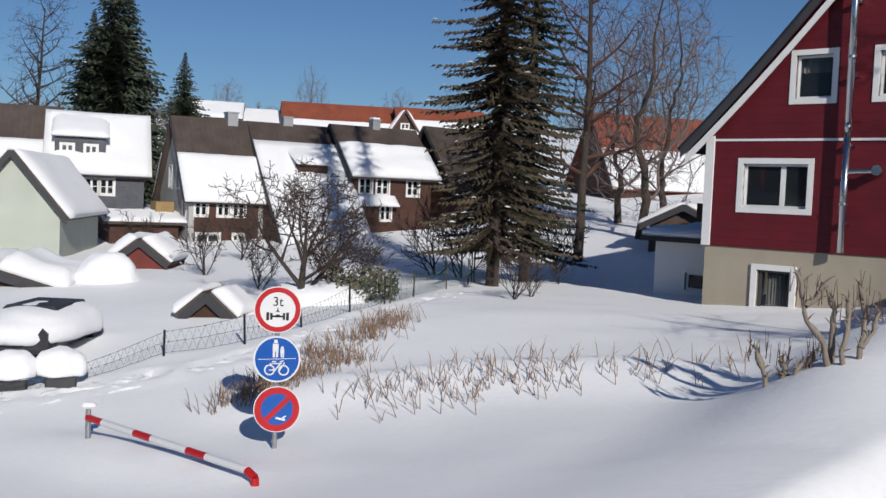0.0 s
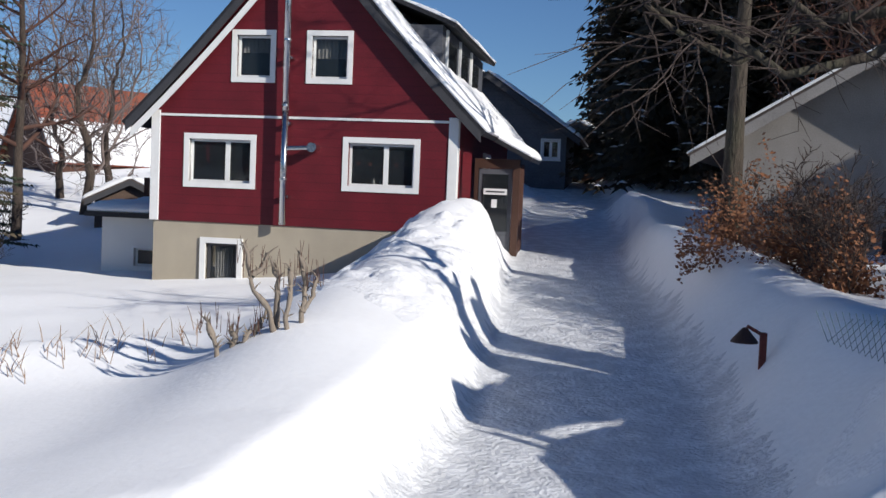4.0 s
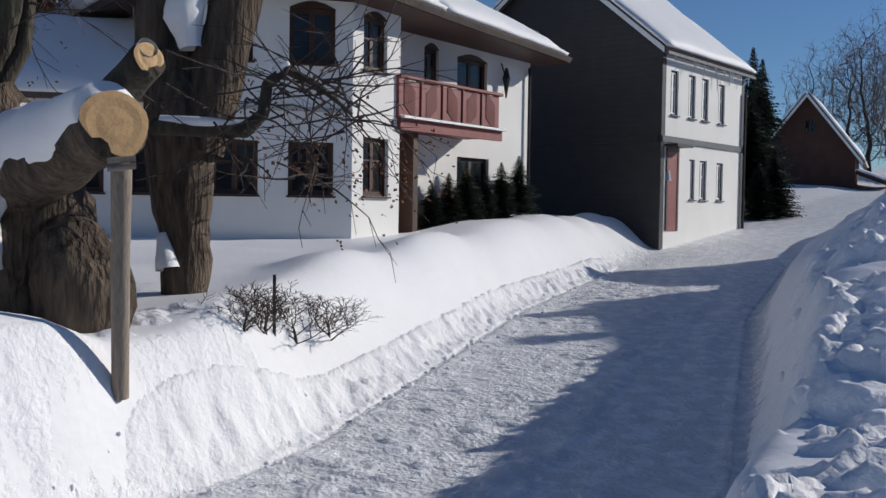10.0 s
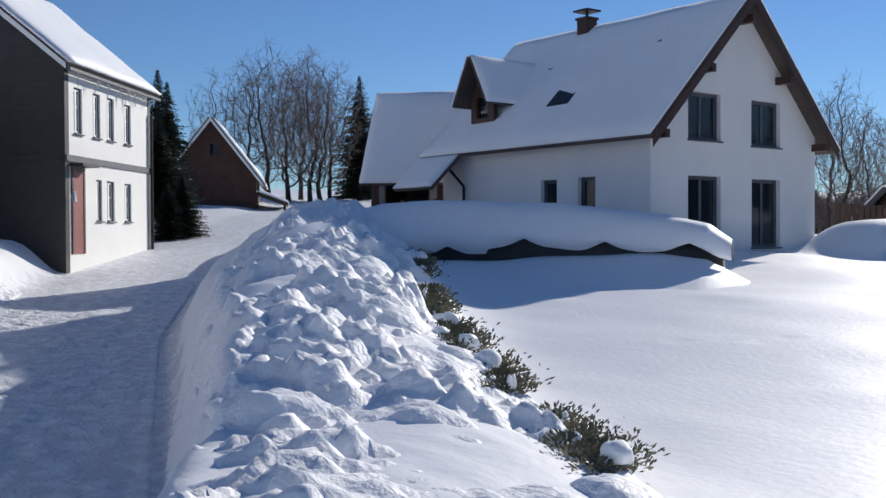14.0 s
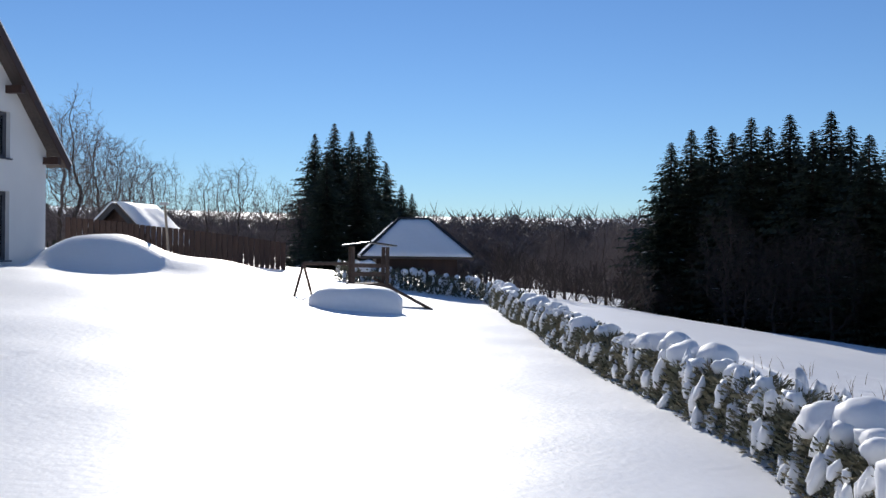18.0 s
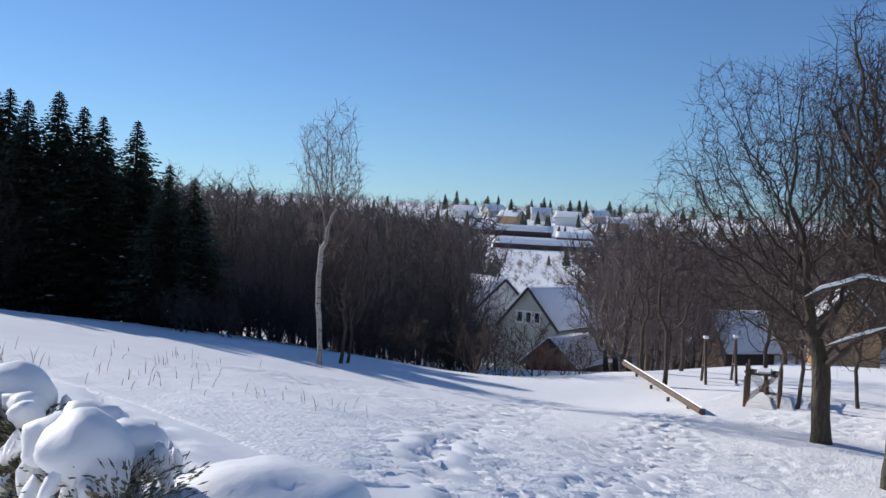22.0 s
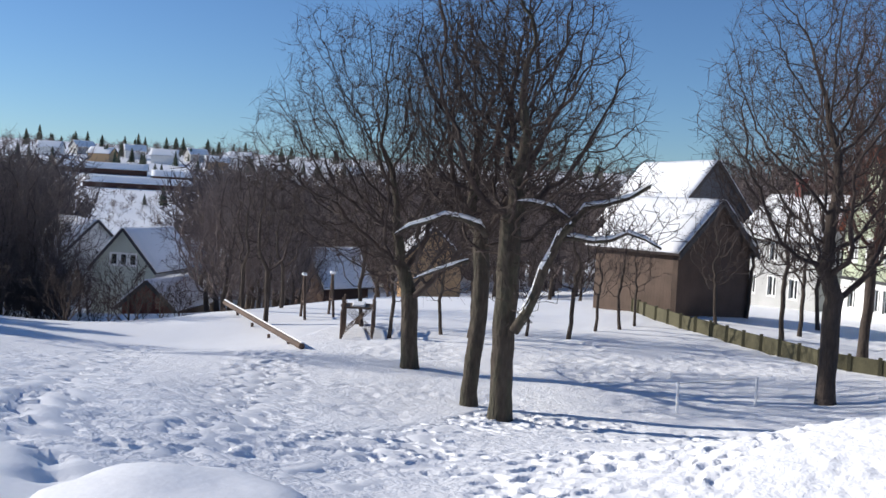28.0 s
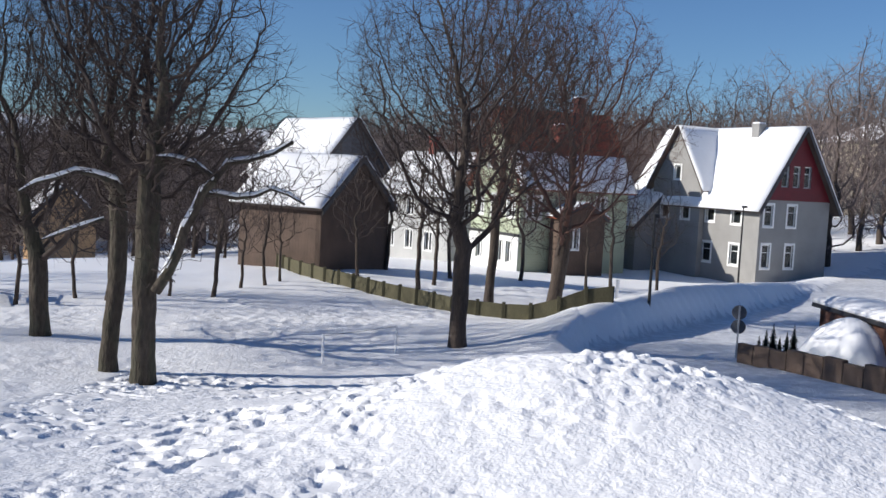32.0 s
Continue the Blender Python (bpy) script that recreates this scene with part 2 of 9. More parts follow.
# ---- the ground: one sheet of snow with street, drive and banks ----
def lattice(ix, iy, seed):
    h = (ix * 374761393 + iy * 668265263 + seed * 974711) & 0x7FFFFFFF
    h = ((h ^ (h >> 13)) * 1274126177) & 0x7FFFFFFF
    h = h ^ (h >> 16)
    return (h & 0xFFFF) / 65535.0


def vnoise(x, y, seed=0):
    """Smooth value noise in 0..1 on arrays."""
    x0, y0 = np.floor(x).astype(np.int64), np.floor(y).astype(np.int64)
    fx, fy = x - x0, y - y0
    fx, fy = fx * fx * (3 - 2 * fx), fy * fy * (3 - 2 * fy)
    a, b = lattice(x0, y0, seed), lattice(x0 + 1, y0, seed)
    c, d = lattice(x0, y0 + 1, seed), lattice(x0 + 1, y0 + 1, seed)
    return (a + (b - a) * fx) * (1 - fy) + (c + (d - c) * fx) * fy


def fbm(x, y, seed=0, octaves=4):
    total, amp, norm = 0, 1.0, 0
    for k in range(octaves):
        total = total + amp * vnoise(x * 2**k, y * 2**k, seed + k)
        norm += amp
        amp *= 0.5
    return total / norm


def sstep(a, b, v):
    t = np.clip((v - a) / (b - a), 0, 1)
    return t * t * (3 - 2 * t)


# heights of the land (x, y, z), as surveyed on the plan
NEAR_LAND = [
    (0, 0, 1.3), (0, 13, -0.35), (4.6, 21.5, 0.45), (10.8, 24.2, 0.5), (16, 18.5, 1.2), (-8, 33, 0.0), (-9, 54, -0.2),
    (16, 42, 0.5), (21.5, 12, 2.0), (12.4, 2, 1.7), (9.6, 0.9, 1.45), (23, -3, 2.2), (33, -13.5, 2.6), (29, 36, 3.6), (15.5, -25, 2.3), (4, -8, 1.0), (5, -20, 1.5),
    (2, -35, 1.3), (2, -50, 1.4), (-4, -8, 0.8), (-7.2, -8.6, 0.3), (-12.5, -5.6, -1.0), (-12.4, -9.5, -0.6), (-11, 0, -0.45), (-11.2, 4.3, -0.25), (-15, 1.8, 0.34), (-18, -0.8, -0.75), (-15.6, 5.45, -0.29), (-18.3, 4.95, -0.65), (-13.8, 5.8, -0.22)]
FIELD_LAND = [
    (-17, -63, -1.9), (-31, -49, -3.0), (-34, -36.5, -3.3), (-39, -34, -4.2), (-30, -23, -2.8), (-28.5, -16.7, -2.2),
    (-22, -9, -2.15), (-29, -0.5, -2.15), (-44, -7.5, -1.6), (-38, 4, -2.0), (-60, 16, -2.6), (-22, 3.2, -1.6), (-20, 14, -1.6), (-10, 14, -0.8), (-34, 16, -1.9),
    (-70, -60, -9.0), (-37, -25.8, -2.5), (-52, -26, -2.9), (-60, -95, -7.0), (-10, -90, -1.0)]
FAR_LAND = [
    (48, -36, 3.8), (75, -58, 6.5), (46, 44, 4.8), (0, 130, 8), (60, 120, 9), (-50, 110, 3), (0, 400, 32), (300, 300, 34),
    (400, -100, 30), (300, -300, 5), (0, -400, -11), (-300, -300, -24), (-700, -640, 30), (-1100, -1000, 52), (-400, 0, -12), (-1000, -150, 30),
    (-98, 40, 1.6), (-300, 250, 8), (-600, 500, 28), (-200, -600, 0)]
STREET = [(-120, 62, 0.0), (-80, 38, -1.2), (-62, 26, -1.8), (-45, 16, -2.2), (-35, 9.4, -2.15), (-29, 5.7, -2.05), (-23, 7.9, -1.75), (-14, 9.4, -0.9), (-5, 7.4, -0.35), (1, 4.2, -0.1), (10.5, -3.2, 0.15), (20.1, -8.9, 0.75),
          (29.1, -15.5, 1.35), (36, -21.6, 2.3), (48.2, -35.7, 3.9), (80, -66, 6.6)]
DRIVE = [(0.5, 2.5, -0.1), (7.5, 6.6, -0.05), (12.7, 11.3, 0.55), (19.3, 17.4, 1.45), (26, 23.6, 2.3), (33, 30.2, 3.5), (44, 40.7, 4.6)]


def spread(d):
    return np.sqrt(d * d + 16.0)


LAND = np.array(NEAR_LAND + FIELD_LAND + FAR_LAND, float)
_d = np.hypot(LAND[:, None, 0] - LAND[None, :, 0], LAND[:, None, 1] - LAND[None, :, 1])
LAND_W = np.linalg.solve(spread(_d) - 0.0 * np.eye(len(LAND)), LAND[:, 2])


def land(x, y):
    z = np.zeros_like(x)
    for (kx, ky, _), w in zip(LAND, LAND_W):
        z += w * spread(np.hypot(x - kx, y - ky))
    return z


def along(x, y, line):
    """Distance to a line in plan, height along it, distance run and side (left positive)."""
    best = np.full(x.shape, 1e9)
    zz, run, side = np.zeros_like(x), np.zeros_like(x), np.zeros_like(x)
    s0 = 0.0
    for (ax, ay, az), (bx, by, bz) in zip(line, line[1:]):
        dx, dy = bx - ax, by - ay
        length = math.hypot(dx, dy)
        t = np.clip(((x - ax) * dx + (y - ay) * dy) / length**2, 0, 1)
        d = np.hypot(x - ax - t * dx, y - ay - t * dy)
        k = d < best
        best = np.where(k, d, best)
        zz = np.where(k, az + t * (bz - az), zz)
        run = np.where(k, s0 + t * length, run)
        side = np.where(k, np.sign(dx * (y - ay) - dy * (x - ax)), side)
        s0 += length
    return best, zz, run, side


STREET_HALF, DRIVE_HALF = 2.6, 1.45


def ridge(x, y, line, width, power=2.0):
    """1 on a line in plan, falling to 0 at the width, and its height along the line."""
    d, h, _, _ = along(x, y, line)
    return h * np.exp(-((d / width) ** power))


# heaps and banks: lines (x, y, height above the land)
BANK_DRIVE = [(4.6, 8.4, 0.25), (6.6, 10.3, 0.7), (9.2, 12.4, 0.95), (11.3, 14.0, 1.15), (13.6, 15.9, 1.7), (15.4, 17.3, 1.75), (17.0, 18.8, 1.1), (19, 21.2, 0.4)]
BANK_DRIVE_R = [(9.8, 5.2, 0.35), (10.8, 6.6, 0.7), (12.5, 8.2, 0.8), (16.5, 11.6, 0.85), (21, 16.5, 0.7), (28, 23, 0.6)]
HEAP_CORNER = [(9.2, 3.3, 0.66), (9.4, 2.7, 0.62), (9.75, 2.2, 0.56), (10.0, 1.6, 0.42), (10.3, 1.0, 0.12), (10.9, 0.2, 0.0)]
RIDGE_STREET = [(1.5, -1.0, 0.2), (5.4, -4.4, 0.45), (9.5, -7.6, 0.75), (14, -11.5, 1.1), (20, -16.2, 1.5), (25, -20.5, 1.3), (32, -25, 0.8)]
BANK_NORTH = [(12.5, -0.6, 0.2), (18, -4.6, 0.35), (23, -7.6, 0.35), (28, -10.8, 0.12), (31, -13, 0.0)]


BANK_GRASS = [(-1.2, 15.2, 0.0), (1.0, 15.6, 0.30), (3.0, 15.4, 0.38), (5.2, 14.4, 0.34), (7.4, 13.0, 0.2), (9.0, 12.4, 0.0)]
BANK_CROSS = [(-24, 2.4, 0.2), (-28, 2.2, 0.5), (-33, 4.0, 1.1), (-39, 8.0, 1.2), (-50, 15, 0.9), (-60, 21, 0.5)]


# rounded snow over shrubs and drifts: (x, y, half length, half width, height, heading)
MOUNDS = [(25.6, -6.9, 2.6, 1.2, 0.40, -42), (29.2, -9.5, 2.0, 1.0, 0.36, -42), (31.6, -11.5, 1.1, 0.8, 0.30, -42), (33.3, -13.0, 0.8, 0.7, 0.3, -42), (34.7, -14.4, 0.7, 0.6, 0.26, -42), (42.5, -24.0, 3.2, 1.3, 1.0, -44),
          (12.6, -33.2, 2.0, 1.7, 1.15, -15), (9.8, -34.6, 3.6, 1.9, 0.62, -22), (20.5, -4.6, 1.6, 0.9, 0.22, -35), (16.6, -1.8, 1.2, 0.8, 0.18, -35), (-1.7, 12.55, 1.9, 0.75, 0.22, -49)]


def ground_parts(x, y):
    z = land(x, y)
    for mx, my, wx, wy, h, turn in MOUNDS:
        c, s_ = math.cos(radians(turn)), math.sin(radians(turn))
        a, b = ((x - mx) * c + (y - my) * s_) / wx, ((y - my) * c - (x - mx) * s_) / wy
        z = z + h * np.exp(-((a * a + b * b) ** 1.4))
    z = z + ridge(x, y, BANK_DRIVE, 1.5) + ridge(x, y, BANK_DRIVE_R, 1.4) + ridge(x, y, HEAP_CORNER, 1.15)
    z = z + ridge(x, y, RIDGE_STREET, 1.85, 2.8) + ridge(x, y, BANK_NORTH, 1.6) + ridge(x, y, BANK_CROSS, 1.8) + ridge(x, y, BANK_GRASS, 0.9)
    near = 1 - sstep(30, 90, np.hypot(x, y))
    z = z + near * (0.22 * (fbm(x * 0.28, y * 0.28, 3, 3) - 0.5))
    ds, zs, rs, ss = along(x, y, STREET)
    dd, zd, rd, sd = along(x, y, DRIVE)
    wob = 0.35 * (vnoise(x * 0.6, y * 0.6, 21) - 0.5) + 0.06 * (vnoise(x * 2.1, y * 2.1, 22) - 0.5)
    wob_d = 0.4 * (vnoise(x * 0.5, y * 0.5, 23) - 0.5)
    wide = 0.75 + 0.8 * sstep(11, 14, x) * (ss > 0)
    ks = 1 - sstep(STREET_HALF - 0.1, STREET_HALF + wide, ds + wob * (x < 7))
    kd = 1 - sstep(DRIVE_HALF - 0.1, DRIVE_HALF + 0.75 + 1.5 * (sd < 0) * sstep(5.5, 8.0, x) * (1 - sstep(15, 19, x)), dd + wob_d)
    z = z * (1 - kd) + zd * kd
    z = z * (1 - ks) + zs * ks
    return z, ks, kd, ds, dd, rs, ss, rd, sd


def ground_z(x, y):
    return float(ground_parts(np.array([float(x)]), np.array([float(y)]))[0][0])


def on_ground(x, y, rz=0, dz=0.0):
    return pose(x, y, ground_z(x, y) + dz, 0, 0, rz)


N = 820
u = np.linspace(-1, 1, N)
span = math.asinh(1500 / 6.5)
axis = 6.5 * np.sinh(u * span)
GX, GY = np.meshgrid(axis, axis)
gx, gy = GX.ravel(), GY.ravel()
gz, ks, kd, ds, dd, rs, ss, rd, sd = ground_parts(gx, gy)
rr = np.hypot(gx, gy)
near = 1 - sstep(18, 45, rr)
# lumps thrown up by the plough on the heaps beside the street
throw = near * np.clip(ridge(gx, gy, RIDGE_STREET, 1.9), 0, 1) * (1 - ks)
lump = np.abs(fbm(gx * 2.2, gy * 2.2, 31, 4) - 0.5)
gz = gz + throw * (0.3 * (0.16 - lump)) + throw * 0.35 * (fbm(gx * 0.9, gy * 0.9, 33, 3) - 0.5)
edge = near * np.exp(-(((ds - STREET_HALF - 0.25) / 0.45) ** 2))
gz = gz + edge * 0.06 * (fbm(gx * 1.2, gy * 1.2, 41, 2) - 0.4)
packed = np.maximum(ks, kd)
gz = gz + near * packed * 0.02 * (fbm(gx * 1.5, gy * 1.5, 51, 2) - 0.5)
# trodden snow on the slope to the field
trod = sstep(-9, -12, gx) * sstep(-16, -8, gy) * (1 - sstep(60, 90, rr)) * (1 - packed) * (1 - sstep(9, 14, gy))
patch = 0.35 + 0.65 * sstep(0.42, 0.6, vnoise(gx * 0.16, gy * 0.16, 71))
gz = gz + trod * patch * 0.22 * np.minimum(0, fbm(gx * 2.3, gy * 2.3, 61, 2) - 0.5)


def prints(line, step, width, depth, seed):
    """Dents of footprints along a line in plan."""
    global gz
    prng = random.Random(seed)
    for (ax, ay), (bx, by) in zip(line, line[1:]):
        n = max(2, int(math.hypot(bx - ax, by - ay) / step))
        for k in range(n):
            t = (k + prng.uniform(-0.2, 0.2)) / n
            px = ax + t * (bx - ax) + prng.uniform(-0.18, 0.18)
            py = ay + t * (by - ay) + prng.uniform(-0.18, 0.18)
            i0, i1 = np.searchsorted(axis, (px - 1.2, px + 1.2))
            j0, j1 = np.searchsorted(axis, (py - 1.2, py + 1.2))
            sub = np.ix_(range(j0, j1), range(i0, i1))
            X, Y = GX[sub], GY[sub]
            d2 = ((X - px) ** 2 + (Y - py) ** 2) / width**2
            dent = depth * (0.35 * np.exp(-d2 / 5.0) - 1.2 * np.exp(-d2)) * prng.uniform(0.6, 1.2)
            G = gz.reshape(N, N)
            G[sub] += dent
            gz = G.ravel()


prints([(-5.2, -9.0), (-6.5, -13.5), (-9.5, -19.0), (-14.0, -25.0)], 0.55, 0.17, 0.16, 1)
prints([(-7.5, -7.0), (-9.5, -9.8), (-15.0, -14.0), (-22.0, -19.5), (-27.0, -22.0)], 0.4, 0.2, 0.15, 2)
prints([(-8.6, -6.6), (-12.0, -9.0), (-17.5, -11.5), (-24.0, -15.0)], 0.35, 0.2, 0.15, 3)
prints([(-6.6, -5.2), (-10.5, -6.0), (-16.0, -7.5), (-20.0, -8.5)], 0.28, 0.22, 0.14, 4)
prints([(-9.6, -9.6), (-13.0, -13.5), (-18.5, -17.0)], 0.4, 0.18, 0.13, 5)
prints([(-4.5, 16.5), (-1.8, 17.8), (0.2, 19.0), (2.9, 23.7), (5.5, 28.0)], 0.4, 0.2, 0.16, 6)
prints([(-10.5, 3.0), (-13.0, 3.4), (-16.0, 4.4), (-20.0, 5.6)], 0.35, 0.2, 0.16, 7)
prints([(-10.0, 1.5), (-13.4, 1.9), (-18.0, 3.2)], 0.4, 0.2, 0.15, 8)
prints([(-9.0, -2.5), (-13.3, -4.0), (-17.0, -6.4), (-20.5, -7.0)], 0.6, 0.2, 0.14, 9)
prints([(8.0, -12.5), (6.5, -15.0)], 0.5, 0.12, 0.06, 10)
verts = np.stack([gx, gy, gz], -1)
i = np.arange(N * N).reshape(N, N)
quads = np.stack([i[:-1, :-1], i[:-1, 1:], i[1:, 1:], i[1:, :-1]], -1).reshape(-1, 4)
gm = bpy.data.meshes.new("ground")
gm.vertices.add(len(verts))
gm.vertices.foreach_set("co", verts.ravel())
gm.loops.add(quads.size)
gm.loops.foreach_set("vertex_index", quads.ravel().astype(np.int32))
gm.polygons.add(len(quads))
gm.polygons.foreach_set("loop_start", np.arange(0, quads.size, 4, dtype=np.int32))
gm.materials.append(SNOW)
gm.materials.append(ROAD_SNOW)
face_pack = packed[quads].mean(1)
gm.polygons.foreach_set("material_index", (face_pack > 0.8).astype(np.int32))
gm.polygons.foreach_set("use_smooth", np.ones(len(quads), bool))
gm.update()
gm.validate()
ground = tagged(new("ground", gm), "deep white snow over lawns, slopes and a ploughed street", "snow ground", kind="structure")


# ---- finely broken snow: heaps thrown up by the plough, trodden ground ----
def heaped(x, y, cell, seed, sink=0.35):
    """Heights of round lumps packed at random, one to a cell, 0..1."""
    ix, iy = np.floor(x / cell).astype(np.int64), np.floor(y / cell).astype(np.int64)
    best = np.zeros_like(x)
    for di in (-1, 0, 1):
        for dj in (-1, 0, 1):
            cx, cy = ix + di, iy + dj
            px, py = (cx + lattice(cx, cy, seed)) * cell, (cy + lattice(cx, cy, seed + 1)) * cell
            size = cell * (0.35 + 0.6 * lattice(cx, cy, seed + 2))
            turn = 6.28 * lattice(cx, cy, seed + 3)
            dx, dy = x - px, y - py
            a, b = dx * np.cos(turn) + dy * np.sin(turn), dy * np.cos(turn) - dx * np.sin(turn)
            d2 = (a * a + 2.0 * b * b) / size**2
            best = np.maximum(best, size / cell * np.sqrt(np.clip(1 - d2, 0, 1)) - sink * lattice(cx, cy, seed + 4))
    return best


def broken_sheet(name, label, x0, x1, y0, y1, step, inside, relief):
    """A fine sheet of snow over part of the ground; inside gives 1 within it and 0 at its rim."""
    nx, ny = int((x1 - x0) / step), int((y1 - y0) / step)
    X, Y = np.meshgrid(np.linspace(x0, x1, nx), np.linspace(y0, y1, ny))
    x, y = X.ravel(), Y.ravel()
    m = inside(x, y)
    z = ground_parts(x, y)[0] - 0.16 + 0.20 * sstep(0.0, 0.35, m) + relief(x, y, m)
    idx = np.arange(nx * ny).reshape(ny, nx)
    q = np.stack([idx[:-1, :-1], idx[:-1, 1:], idx[1:, 1:], idx[1:, :-1]], -1).reshape(-1, 4)
    q = q[m[q].max(1) > 0.01]
    used = np.unique(q)
    back = np.zeros(nx * ny, np.int64)
    back[used] = np.arange(len(used))
    me = bpy.data.meshes.new(name)
    me.from_pydata(np.stack([x, y, z], -1)[used].tolist(), [], back[q].tolist())
    me.polygons.foreach_set("use_smooth", np.ones(len(me.polygons), bool))
    me.materials.append(TRODDEN)
    return tagged(new(name, me), label, "snow", kind="stuff")


def ridge_inside(x, y):
    d, h, _, _ = along(x, y, RIDGE_STREET)
    ends = sstep(2.2, 3.4, x) * (1 - sstep(29, 32, x))
    ks_ = 1 - sstep(STREET_HALF - 0.25, STREET_HALF + 0.25, along(x, y, STREET)[0])
    return np.clip((1 - sstep(1.7, 2.4, d)) * ends * (1 - ks_), 0, 1)


def ridge_relief(x, y, m):
    xs, ys = x + 0.25 * (fbm(x * 1.7, y * 1.7, 151, 2) - 0.5), y + 0.25 * (fbm(x * 1.7 + 9, y * 1.7, 153, 2) - 0.5)
    rough = sstep(0.34, 0.58, fbm(x * 0.8, y * 0.8, 141, 3))
    big = heaped(xs, ys, 0.7, 101, 0.7) * 0.24 * (0.2 + 0.8 * sstep(0.45, 0.6, fbm(x * 0.6 + 3, y * 0.6, 143, 2)))
    small = heaped(xs, ys, 0.3, 111, 0.6) * 0.17 + heaped(xs, ys, 0.15, 121, 0.5) * 0.10 + heaped(x, y, 0.085, 125, 0.4) * 0.045
    return m * (big + small * (0.25 + 0.95 * rough) + 0.22 * (fbm(x * 0.9, y * 0.9, 145, 3) - 0.5) + 0.03 * (fbm(x * 9, y * 9, 131, 2) - 0.5) - 0.06)


broken_sheet("ploughed_snow_ridge", "ridge of broken snow thrown up by the plough", 1.8, 32.5, -26.5, -0.8, 0.055, ridge_inside, ridge_relief)


def mound_inside(x, y):
    d, _, _, _ = along(x, y, STREET)
    e = np.minimum(np.minimum(sstep(-25, -23.5, x), 1 - sstep(-9.5, -8.0, x)), np.minimum(sstep(-9, -8, y), 1 - sstep(7.5, 8.5, y)))
    return e * sstep(STREET_HALF + 0.3, STREET_HALF + 1.0, d)


def mound_relief(x, y, m):
    heap = np.exp(-(((x + 15.5) / 3.0) ** 2 + ((y - 1.6) / 2.3) ** 2))
    pits = heaped(x + 0.1 * fbm(x * 3, y * 3, 7, 2), y, 0.27, 201, 0.45)
    worn = 0.08 + 0.92 * sstep(0.40, 0.50, fbm(x * 0.33, y * 0.33, 77, 4))
    worn = np.maximum(worn, 0.7 * heap) * (0.25 + 0.75 * sstep(0.40, 0.52, fbm(x * 0.9 + 5, y * 0.9, 79, 3)))
    return m * ((0.25 + 0.75 * heap) * (heaped(x, y, 0.13, 211, 0.4) * 0.10 + heaped(x, y, 0.3, 215, 0.5) * 0.11) * (0.3 + 0.7 * worn) - worn * pits * 0.21 + 0.02 * (fbm(x * 7, y * 7, 221, 2) - 0.5))


broken_sheet("trodden_snow_mound", "trodden mound of snow with footprints and lumps", -25.5, -7.5, -9.5, 9.0, 0.05, mound_inside, mound_relief)


def slope_inside(x, y):
    e = np.minimum(np.minimum(sstep(-37, -34, x), 1 - sstep(-24.2, -23.4, x)), np.minimum(sstep(-20, -17, y), 1 - sstep(2, 4, y)))
    f = np.minimum(np.minimum(sstep(-30, -27, x), 1 - sstep(-8, -6, x)), np.minimum(sstep(-27, -24, y), 1 - sstep(-9.0, -8.0, y)))
    return np.maximum(e, f)


def slope_relief(x, y, m):
    d = np.minimum(along(x, y, [(-7.5, -7.5, 0), (-14, -13.5, 0), (-22, -19.5, 0), (-30, -24, 0)])[0], along(x, y, [(-8.6, -6.0, 0), (-17.5, -11.5, 0), (-27, -17, 0)])[0])
    worn = 0.05 + np.exp(-((d / 1.0) ** 2)) + 0.35 * sstep(0.5, 0.6, fbm(x * 0.3, y * 0.3, 78, 3)) * sstep(-10, -15, x)
    return m * (-np.clip(worn, 0, 1) * heaped(x, y, 0.28, 301, 0.45) * 0.17 + 0.02 * (fbm(x * 5, y * 5, 321, 2) - 0.5))


broken_sheet("trodden_field_snow", "snow of the field with trodden paths", -37.5, -5.5, -28.0, 4.5, 0.10, slope_inside, slope_relief)


def edge_inside(x, y):
    d, _, _, side = along(x, y, STREET)
    return np.exp(-(((d - 2.75) / 0.42) ** 2)) * (side > 0) * sstep(8.5, 11.0, x) * (1 - sstep(28, 31, x))


def edge_relief(x, y, m):
    return m * (heaped(x, y, 0.34, 401, 0.5) * 0.16 + heaped(x, y, 0.15, 411, 0.4) * 0.08) - 0.02


broken_sheet("street_edge_snow", "broken edge of ploughed snow along the street", 4.5, 31.5, -15.5, 4.5, 0.055, lambda x, y: np.clip(edge_inside(x, y) * 1.7 - 0.7, 0, 1), edge_relief)


# loose snow with the marks of tyres on the street
def track_inside(x, y):
    d, _, _, _ = along(x, y, STREET)
    dd_, _, _, _ = along(x, y, DRIVE)
    return (1 - sstep(2.1, 2.5, d)) * sstep(3.5, 5.0, x) * (1 - sstep(26, 29, x))


def track_relief(x, y, m):
    d, _, run, side = along(x, y, STREET)
    off = d * np.sign(side)
    rut = sum(np.exp(-(((off - c) / 0.16) ** 2)) for c in (-1.5, -0.75, 0.35, 1.1, 1.75))
    rough = heaped(x, y, 0.16, 501, 0.4) * 0.05 + heaped(x, y, 0.4, 511, 0.5) * 0.05 + 0.02 * np.sin(run * 28.0) * rut
    return m * (rough * (0.5 + 0.7 * fbm(x * 0.7, y * 0.7, 521, 2)) - 0.025 * rut - 0.045)


road_loose = broken_sheet("street_snow", "packed street snow with tyre marks", 3.0, 29.5, -18.0, 3.5, 0.06, track_inside, track_relief)
road_loose.data.materials[0] = ROAD_SNOW


